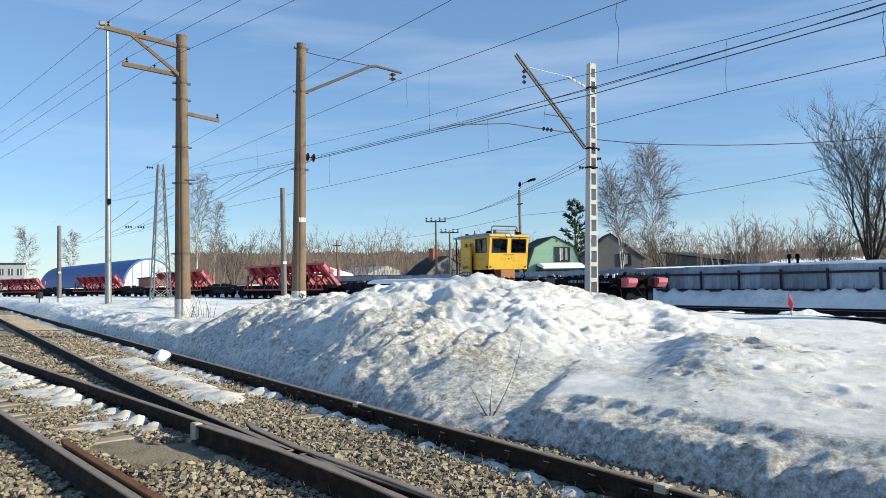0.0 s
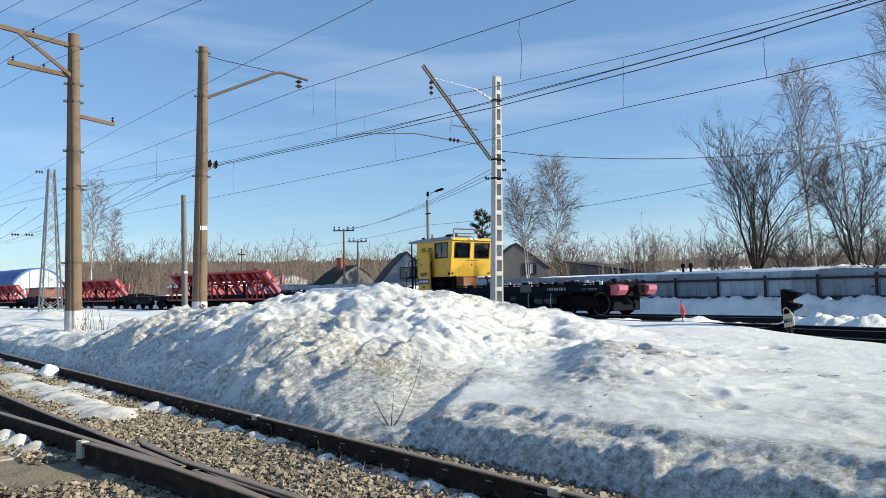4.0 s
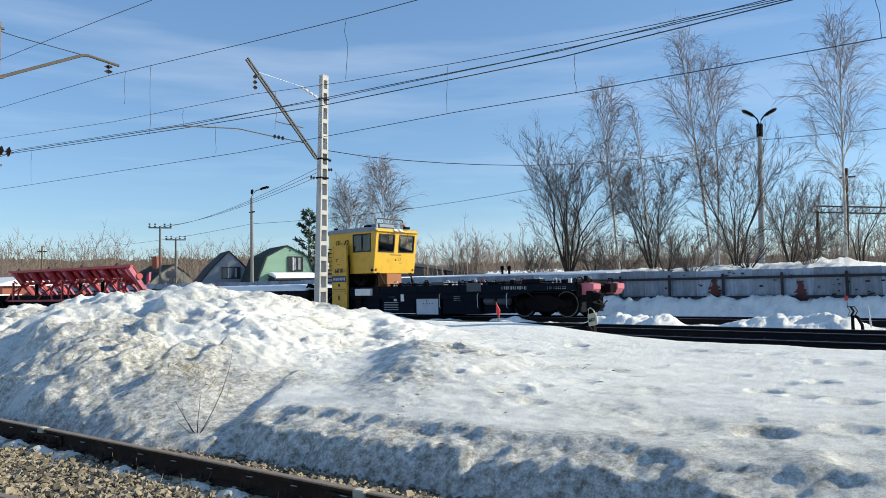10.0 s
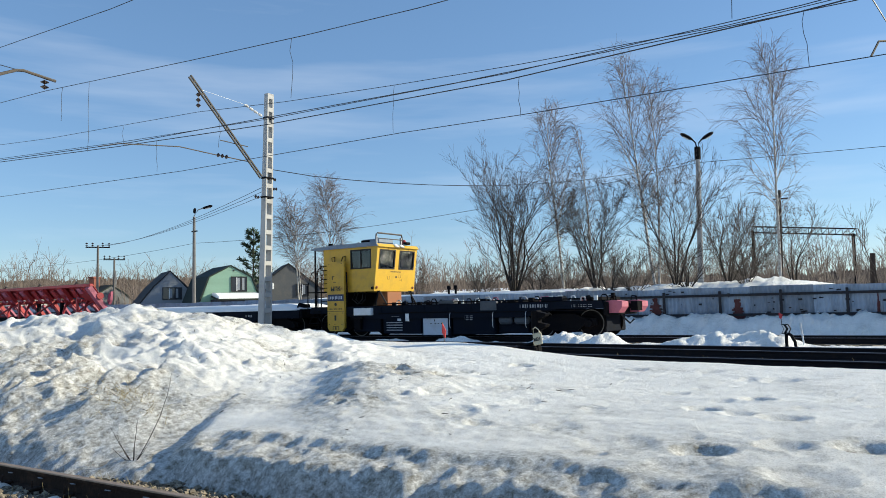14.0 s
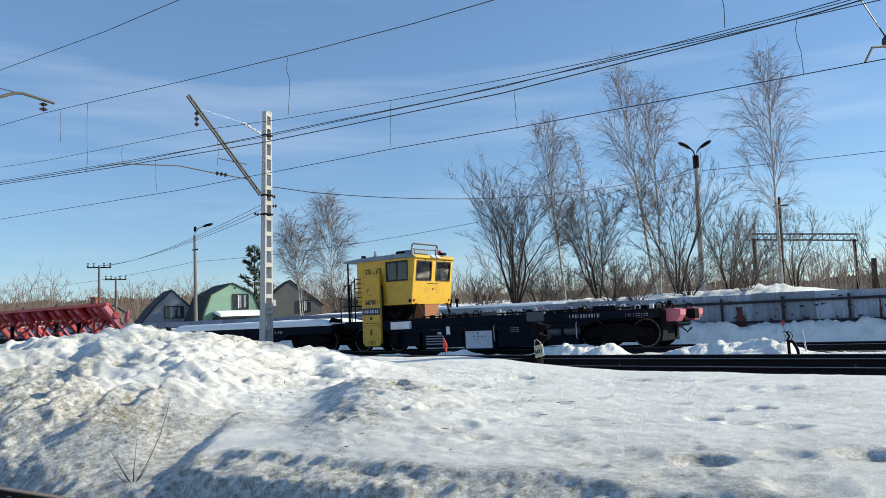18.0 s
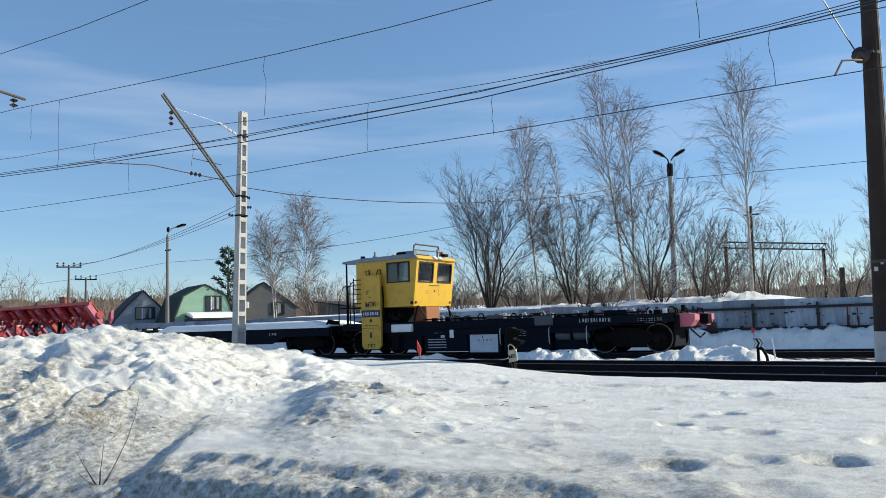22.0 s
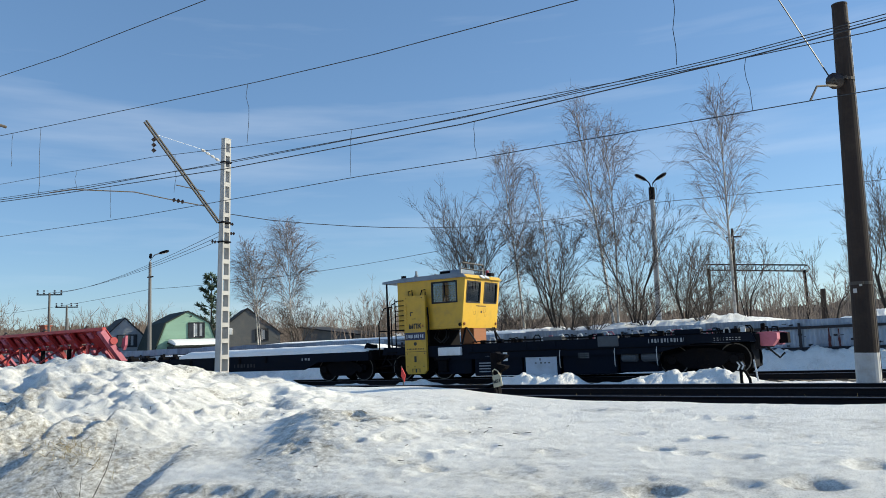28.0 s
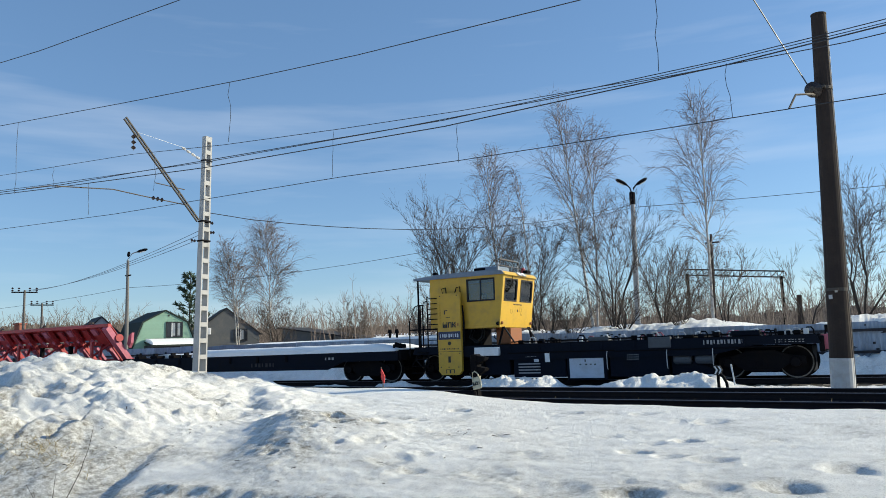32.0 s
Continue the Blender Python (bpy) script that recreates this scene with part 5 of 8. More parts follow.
    part("lamp_bracket", Solid().box(10.0, 10.12, -1.1, -0.95, 1.3, 1.5, 0.02), DARK_STEEL, p)
    # lashing rings, clamps and pipes along the deck
    rnd = random.Random(21)
    for i in range(54):
        x = 0.4 + i * 0.175 + rnd.uniform(-0.12, 0.12)
        kind = rnd.random()
        y = rnd.choice((-1.25, -1.15, -0.6, 0.6, 1.1))
        if kind < 0.5:
            w = rnd.uniform(0.08, 0.13)
            ring = Solid().tube([(x - w, y, 1.26), (x - w, y, 1.26 + w), (x - w * 0.5, y, 1.26 + w * 1.7), (x + w * 0.5, y, 1.26 + w * 1.7), (x + w, y, 1.26 + w), (x + w, y, 1.26)], 0.025, 6)
            part("lashing_ring", ring, rnd.choice((DARK_STEEL, DARK_STEEL, PINK_RED, LIMEWASH)), p)
        elif kind < 0.8:
            part("deck_clamp", Solid().box(x - 0.1, x + 0.1, y - 0.08, y + 0.08, 1.26, 1.26 + rnd.uniform(0.08, 0.17), 0.02), rnd.choice((DARK_STEEL, FRAME_PAINT, FRAME_PAINT)), p)
        elif kind < 0.9:
            part("lashing_hook", Solid().tube([(x - 0.1, y, 1.26), (x - 0.06, y, 1.44), (x + 0.04, y, 1.46), (x + 0.1, y, 1.36)], 0.03, 6), WHITE, p, "pale worn lashing hook")
        else:
            part("label_tag", Solid().box(x - 0.07, x + 0.07, y - 0.02, y + 0.02, 1.26, 1.42), WHITE, p)
    # side gear: stiffeners, cable run, air tanks and pipe brackets
    for i in range(9):
        x = 0.3 + i * 1.08
        part("side_stiffener", Solid().box(x - 0.03, x + 0.03, -1.495, -1.468, 0.99, 1.23, 0.008), FRAME_PAINT, p)
    part("cable_run", Solid().tube([(0.2, -1.49, 0.95), (3.9, -1.49, 0.955), (4.0, -1.49, 0.92), (9.3, -1.49, 0.93)], 0.018, 6), DARK_STEEL, p)
    for a in (5.75, 6.4):
        part("air_tank", Solid().tube([(a, -1.25, 0.62), (a + 0.06, -1.25, 0.62), (a + 0.5, -1.25, 0.62), (a + 0.56, -1.25, 0.62)], [0.1, 0.16, 0.16, 0.1], 14), GREY_BOX, p, "dark grey air tank")
    for x in (3.72, 5.62, 6.98):
        part("grab_rail", Solid().tube([(x, -1.5, 0.35), (x, -1.56, 0.42), (x, -1.56, 0.85), (x, -1.5, 0.92)], 0.014, 6), LIMEWASH, p, "pale worn grab rail")
    part("tool_box", Solid().box(7.5, 8.3, -1.3, -0.9, 1.26, 1.42, 0.02), FRAME_PAINT, p)
    part("tool_box", Solid().box(3.0, 3.7, -1.25, -0.9, 1.26, 1.4, 0.02), GREY_BOX, p)
    part("deck_bolster", Solid().box(6.2, 6.4, -1.3, 1.3, 1.26, 1.36, 0.02), DARK_STEEL, p)
    part("deck_bolster", Solid().box(9.2, 9.4, -1.3, 1.3, 1.26, 1.38, 0.02), DARK_STEEL, p)
    part("deck_pipe", Solid().tube([(0.2, -1.2, 1.33), (9.6, -1.2, 1.33)], 0.025, 6), DARK_STEEL, p)
    part("brake_rigging", Solid().tube([(5.9, -1.2, 0.9), (6.3, -1.25, 0.6), (6.9, -1.25, 0.35)], 0.025, 6).tube([(4.0, -1.1, 0.35), (7.0, -1.1, 0.3)], 0.02, 6), DARK_STEEL, p)
    # cab
    cx0, cx1, cy, cz0, cz1 = -2.95, 0.0, 1.35, 1.86, 3.74
    cab = new("cab")
    cab.parent = p
    cab["label"] = "yellow box-shaped driver's cab on a raised column"
    part("cab_floor", Solid().box(cx0, cx1 - 0.03, -cy, cy, cz0, cz0 + 0.07, 0.01), YELLOW_DULL, cab)
    t = 0.05
    wx0, wx1, wz0, wz1 = -1.38, -0.3, 2.84, 3.6
    for sgn in (-1, 1):
        y0, y1 = (-cy, -cy + t) if sgn < 0 else (cy - t, cy)
        s = Solid().box(cx0, wx0, y0, y1, cz0 + 0.07, cz1).box(wx1, cx1 - t, y0, y1, cz0 + 0.07, cz1).box(wx0, wx1, y0, y1, cz0 + 0.07, wz0).box(wx0, wx1, y0, y1, wz1, cz1)
        part("side_wall", s, YELLOW_DULL, cab)
        fr = Solid()
        ya, yb = y0 - 0.012, y1 + 0.012
        for a, b, c, d in ((wx0 - 0.03, wx0 + 0.03, wz0 - 0.03, wz1 + 0.03), (wx1 - 0.03, wx1 + 0.03, wz0 - 0.03, wz1 + 0.03)):
            fr.box(a, b, ya, yb, c, d, 0.008)
        for c in (wz0, wz1):
            fr.box(wx0, wx1, ya, yb, c - 0.03, c + 0.03, 0.008)
        fr.box(-0.86, -0.83, ya, yb, wz0, wz1)
        wf = part("window_rim", fr, RUBBER, cab)
        for a, b in ((wx0 + 0.03, -0.86), (-0.83, wx1 - 0.03)):
            pane("pane", Solid().box(a, b, (y0 + y1) / 2 - 0.004, (y0 + y1) / 2 + 0.004, wz0 + 0.03, wz1 - 0.03), wf)
    part("back_wall", Solid().box(cx0, cx0 + t, -cy + t, cy - t, cz0 + 0.07, cz1), YELLOW_DULL, cab)
    # front wall with two openings
    fw = [(-1.2, -0.13), (0.13, 1.2)]
    fz0, fz1 = 2.78, 3.6
    s = Solid()
    ys, zs = (-cy, *fw[0], *fw[1], cy), (cz0, fz0, fz1, cz1)
    v = [(x, y, z) for x in (cx1 - t, cx1) for z in zs for y in ys]
    full = lambda i, j: 0 <= i < 5 and 0 <= j < 3 and not (j == 1 and i in (1, 3))
    at = lambda side, i, j: side * 24 + j * 6 + i
    f = []
    for i in range(5):
        for j in range(3):
            if not full(i, j):
                continue
            for side in (0, 1):
                f.append((at(side, i, j), at(side, i + 1, j), at(side, i + 1, j + 1), at(side, i, j + 1)))
            for di, dj, p0, p1 in ((-1, 0, (i, j), (i, j + 1)), (1, 0, (i + 1, j), (i + 1, j + 1)), (0, -1, (i, j), (i + 1, j)), (0, 1, (i, j + 1), (i + 1, j + 1))):
                if not full(i + di, j + dj):
                    f.append((at(0, *p0), at(0, *p1), at(1, *p1), at(1, *p0)))
    part("front_wall", s.add(v, f), YELLOW, cab)
    for a, b in fw:
        fr = Solid()
        c = 0.11
        loop = [(a + c, fz0), (b - c, fz0), (b, fz0 + c), (b, fz1 - c), (b - c, fz1), (a + c, fz1), (a, fz1 - c), (a, fz0 + c)]
        inner = [(a + c, fz0 + 0.05), (b - c, fz0 + 0.05), (b - 0.05, fz0 + c), (b - 0.05, fz1 - c), (b - c, fz1 - 0.05), (a + c, fz1 - 0.05), (a + 0.05, fz1 - c), (a + 0.05, fz0 + c)]
        v = [(0.012, *q) for q in loop] + [(0.012, *q) for q in inner] + [(-t - 0.01, *q) for q in loop] + [(-t - 0.01, *q) for q in inner]
        f = []
        for k in range(8):
            q = (k + 1) % 8
            f += [(k, q, 8 + q, 8 + k), (16 + k, 24 + k, 24 + q, 16 + q), (8 + k, 8 + q, 24 + q, 24 + k), (k, 16 + k, 16 + q, q)]
        fr.add(v, f)
        # corner gussets close the square opening behind the rounded rim
        for yy, sy in ((a, 1), (b, -1)):
            for zz, sz in ((fz0, 1), (fz1, -1)):
                fr.prism([(yy, zz), (yy + sy * c, zz), (yy, zz + sz * c)], 0, -t, 0.004)
        wf = part("window_rim", fr, RUBBER, cab)
        pane("pane", Solid().box(-0.035, -0.027, a + 0.03, b - 0.03, fz0 + 0.03, fz1 - 0.03), wf)
        part("wiper", Solid().tube([(0.03, (a + b) / 2, fz1 + 0.08), (0.035, (a + b) / 2 + 0.08, fz1 - 0.3)], 0.012, 5), RUBBER, cab)
    roof = Solid().prism([(-3.62, 3.72), (-3.62, 3.80), (-2.6, 3.88), (-0.4, 3.9), (0.05, 3.84), (0.05, 3.72)], 1, -1.42, 1.42)
    part("roof", roof, ROOF_GREY, cab, "blue-grey overhanging roof")
    part("roof_fascia", Solid().box(0.0, 0.085, -1.38, 1.38, 3.68, 3.83, 0.02), YELLOW, cab)
    part("porch_post", Solid().tube([(-3.5, -1.3, 1.26), (-3.5, -1.3, 3.74)], 0.035, 8), DARK_STEEL, cab)
    part("porch_post", Solid().tube([(-3.5, 1.3, 1.26), (-3.5, 1.3, 3.74)], 0.035, 8), DARK_STEEL, cab)
    # roof gear
    part("roof_unit", Solid().box(-1.5, -0.55, -0.5, 0.5, 3.88, 4.12, 0.03), ROOF_GREY, cab, "flat air-conditioning unit")
    part("roof_unit_grille", Solid().box(-1.52, -1.05, -0.52, 0.3, 3.92, 4.09, 0.01), DARK_STEEL, cab)
    g = Solid().tube([(-0.35, -0.9, 3.88), (-0.35, -0.9, 4.28), (-0.3, -0.85, 4.32), (-0.3, 0.75, 4.32), (-0.35, 0.85, 4.25), (-0.35, 0.9, 3.88)], 0.035, 7).tube([(-0.3, -0.9, 4.1), (-0.3, 0.85, 4.1)], 0.02, 6)
    part("roof_guard", g, BRACKET, cab, "bent tubular roof guard")
    for y in (-0.9, 0.77):
        part("guard_post", Solid().box(-0.39, -0.31, y - 0.04, y + 0.04, 3.88, 4.2, 0.01), GALV, cab)
    part("beacon", Solid().lathe([(0.06, 3.88), (0.075, 3.92), (0.075, 4.02), (0.04, 4.08)], (0.0, 0.55, 0), 2, 12), RED, cab, "red beacon lamp")
    part("horn", Solid().tube([(-2.95, -0.9, 3.86), (-2.95, -0.9, 4.02)], 0.1, 10), DARK_STEEL, cab)
    part("aerial", Solid().tube([(-2.55, -0.6, 3.88), (-2.55, -0.6, 4.02), (-2.55, -0.6, 4.04), (-2.55, -0.6, 4.2)], [0.09, 0.09, 0.05, 0.045], 8), GALV, cab)
    part("aerial", Solid().tube([(-1.85, -0.3, 3.88), (-1.85, -0.3, 4.05)], 0.05, 8), GALV, cab)
    for y in (-0.18, 0.18):
        part("roof_lamp", Solid().box(0.07, 0.16, y - 0.12, y + 0.12, 3.7, 3.84, 0.03), WHITE, cab, "white roof headlamp")
    part("roof_lamp_hood", Solid().box(0.02, 0.2, 0.45, 0.75, 3.86, 3.97, 0.02), DARK_STEEL, cab)
    for y in (-1.22, 1.22):
        part("head_lamp", Solid().lathe([(0.05, 0.0), (0.06, 0.015), (0.055, 0.04), (0.03, 0.055)], (0.0, y, 2.02), 0, 14), ORANGE, cab, "small round amber marker lamp")
        part("side_lamp", Solid().tube([(-0.16, y * 1.13, 2.0), (-0.04, y * 1.13, 2.0)], 0.06, 12), DARK_STEEL, cab)
    m = Solid()
    for k in range(12):
        m.box(0.001, 0.004, -0.38 + k * 0.062, -0.38 + k * 0.062 + 0.045, 2.66, 2.7)
    tagged(part("marking", m, BLACK, cab), "small illegible black line of writing", kind="stuff")
    e = Solid().lathe([(0.05, 0.0), (0.05, 0.005)], (0.001, 0.02, 2.46), 0, 10)
    for a, b, c, d in ((-0.55, -0.42, 2.36, 2.5), (0.2, 0.34, 2.42, 2.55), (0.3, 0.42, 2.3, 2.38)):
        e.box(0.001, 0.003, a, b, c, c + 0.012).box(0.001, 0.003, a, a + 0.012, c, d).box(0.001, 0.003, b - 0.012, b, c, d)
    part("emblem", e, BLACK, cab, "plain round black emblem")
    # seat and desk inside
    part("driver_seat", Solid().box(-1.15, -0.7, -0.75, -0.3, 2.35, 2.5, 0.04).box(-1.22, -1.1, -0.75, -0.3, 2.45, 3.15, 0.04).box(-1.0, -0.85, -0.6, -0.45, 1.93, 2.35), RUBBER, cab, "dark empty driver's seat")
    part("control_desk", Solid().box(-0.5, -0.1, -1.2, 1.2, 1.93, 2.8, 0.03).box(-0.4, -0.15, 0.5, 0.8, 2.8, 2.95, 0.02), FRAME_PAINT, cab)
    # the windscreen wall leans out towards its top
    for o in list(cab.children):
        for q in [o, *o.children]:
            for w in q.data.vertices:
                if w.co.x > -0.29 and 1.8 < w.co.z < 3.75:
                    w.co.x += 0.13 * (w.co.z - 2.95) * min(1.0, (w.co.x + 0.29) / 0.22)
    # column and bearers under the cab
    part("column", Solid().box(-0.72, -0.14, -0.5, 0.5, 1.26, 1.86, 0.03), ORANGE, p, "orange support column")
    for x in (-2.8, -1.9):
        part("cab_bearer", Solid().box(x, x + 0.14, -1.2, 1.2, 1.26, 1.86), DARK_STEEL, p)
    for y in (-1.1, -0.9, 0.9):
        part("hydraulic_hose", Solid().tube([(-1.35, y, 1.9), (-1.45, y - 0.1, 1.55), (-1.2, y - 0.05, 1.35), (-1.0, y, 1.55), (-0.95, y, 1.88)], 0.028, 6), RUBBER, p)
    for y in (-1.0, 1.0):
        part("hydraulic_hose", Solid().tube([(-0.15, y, 1.88), (0.05, y, 1.6), (0.25, y, 1.3)], 0.03, 6), RUBBER, p)
    for y, q in ((-1.1, -0.3), (1.1, 0.0)):
        part("cab_strut", Solid().tube([(q, y, 1.28), (-0.12, y, 1.88)], 0.04, 6), DARK_STEEL, p)
    # tall yellow panel
    pan = new("yellow_panel", Solid().prism([(-2.5, 0.38), (-2.5, 3.16), (-1.55, 3.16), (-1.55, 0.38), (-1.68, 0.24), (-2.38, 0.24)], 1, -1.62, -1.5).mesh("yellow_panel", YELLOW_DULL))
    pan.parent = p
    pan["label"] = "tall yellow panel with black lettering and a dark number plate"
    lettering("МПК", 0.24, BLACK, pan, -2.3, -1.625, 1.93, label="black lettering МПК")
    part("number_plate", Solid().box(-2.48, -1.57, -1.635, -1.62, 1.5, 1.78, 0.004), NAVY, pan, "dark blue number plate")
    bars(pan, -2.42, -1.63, -1.637, 1.57, 0.13, 9, PALE_BLUE, "white digits as plain bars")
    bars(pan, -1.78, -1.62, -1.622, 1.96, 0.1, 2, ORANGE, "small brown figures")
    bars(pan, -2.42, -1.65, -1.622, 1.14, 0.05, 11, BLACK, "small illegible line")
    part("emblem", Solid().lathe([(0.07, -1.626), (0.07, -1.621)], (-2.03, 0, 1.36), 1, 10), BLACK, pan, "plain round black emblem")
    part("panel_seam", Solid().box(-2.5, -1.55, -1.626, -1.62, 1.06, 1.075), BLACK, pan)
    q = Solid()
    for a, c in ((-2.42, 0.5), (-2.1, 0.5), (-1.7, 0.5), (-2.42, 0.98), (-1.65, 0.98), (-2.4, 3.05), (-1.7, 3.05)):
        q.box(a, a + 0.035, -1.63, -1.62, c, c + 0.035)
    part("bolt", q, BLACK, pan)
    q = Solid().box(-2.2, -1.85, -1.626, -1.62, 0.42, 0.44).box(-2.2, -2.17, -1.626, -1.62, 0.3, 0.44).box(-1.88, -1.85, -1.626, -1.62, 0.3, 0.44).box(-2.06, -2.0, -1.626, -1.62, 0.3, 0.44)
    q.box(-2.22, -2.08, -1.626, -1.62, 2.52, 2.55).box(-2.22, -2.18, -1.626, -1.62, 2.4, 2.55).box(-2.15, -1.98, -1.626, -1.62, 2.28, 2.3).box(-2.1, -2.0, -1.626, -1.62, 0.68, 0.9)
    tagged(part("marking", q, BLACK, pan), "small black marks", kind="stuff")
    chain = Solid()
    for k in range(9):
        chain.tube([(-2.42 + 0.04 * math.sin(k), -1.63, 2.9 - k * 0.1), (-2.36 - 0.03 * math.sin(k), -1.63, 2.83 - k * 0.1), (-2.43, -1.63, 2.8 - k * 0.1)], 0.01, 5)
    part("marking_chain", chain, YELLOW, pan, "looped pattern along the panel edge")
    for q in (((-2.35, -1.45, 3.15), (-2.42, -1.4, 3.35), (-2.25, -1.4, 3.38), (-2.2, -1.45, 3.15)), ((-1.85, -1.45, 3.15), (-1.8, -1.4, 3.36), (-1.65, -1.4, 3.38), (-1.62, -1.45, 3.15))):
        part("panel_handle", Solid().tube(q, 0.02, 6), DARK_STEEL, pan)
    part("panel_chain", Solid().tube([(-1.52, -1.5, 2.7), (-1.48, -1.5, 2.1), (-1.5, -1.5, 1.4)], 0.03, 6), DARK_STEEL, p)
    # steps and handrails behind the panel
    for k in range(9):
        part("ladder_rung", Solid().tube([(-3.05, -1.42, 1.5 + k * 0.19), (-2.5, -1.42, 1.5 + k * 0.19)], 0.018, 6), DARK_STEEL, p)
    for pts in (((-3.05, -1.42, 0.4), (-3.05, -1.42, 3.1)), ((-3.25, -1.42, 0.35), (-3.25, -1.42, 2.75), (-3.2, -1.42, 2.9), (-3.05, -1.42, 2.95)), ((-3.85, -1.42, 0.95), (-3.85, -1.42, 2.2), (-3.6, -1.42, 2.75), (-3.45, -1.42, 2.8), (-3.2, -1.42, 2.8)),
                ((-3.85, -1.42, 1.9), (-2.5, -1.42, 1.9)), ((-3.3, -1.42, 1.26), (-3.75, -1.42, 0.6), (-3.75, -1.42, 0.3)), ((-2.6, -1.42, 0.3), (-2.6, -1.42, 1.4)), ((-3.4, -1.35, 1.2), (-3.4, -1.35, 2.8))):
        part("handrail", Solid().tube(pts, 0.024, 7), DARK_STEEL, p)
    for k in range(4):
        part("step", Solid().box(-3.75 + 0.1 * k, -3.0, -1.55, -1.3, 0.3 + 0.25 * k, 0.33 + 0.25 * k), DARK_STEEL, p)
    return p


def pane(name, solid, parent):
    o = part(name, solid, GLASS_DARK, parent)
    o.data.materials[0] = CAB_GLASS
    o.visible_shadow = False
    return o


def glass_material():
    m = bpy.data.materials.new("clear_window_glass")
    m.use_nodes = True
    nt = m.node_tree
    out = nt.nodes["Material Output"]
    nt.nodes.remove(nt.nodes["Principled BSDF"])
    tr = nt.nodes.new("ShaderNodeBsdfTransparent")
    tr.inputs["Color"].default_value = (0.62, 0.68, 0.72, 1)
    gl = nt.nodes.new("ShaderNodeBsdfGlossy")
    gl.inputs["Roughness"].default_value = 0.03
    fr = nt.nodes.new("ShaderNodeFresnel")
    fr.inputs["IOR"].default_value = 1.7
    mx = nt.nodes.new("ShaderNodeMixShader")
    nt.links.new(fr.outputs["Fac"], mx.inputs["Fac"])
    nt.links.new(tr.outputs["BSDF"], mx.inputs[1])
    nt.links.new(gl.outputs["BSDF"], mx.inputs[2])
    nt.links.new(mx.outputs["Shader"], out.inputs["Surface"])
    return m


CAB_GLASS = glass_material()


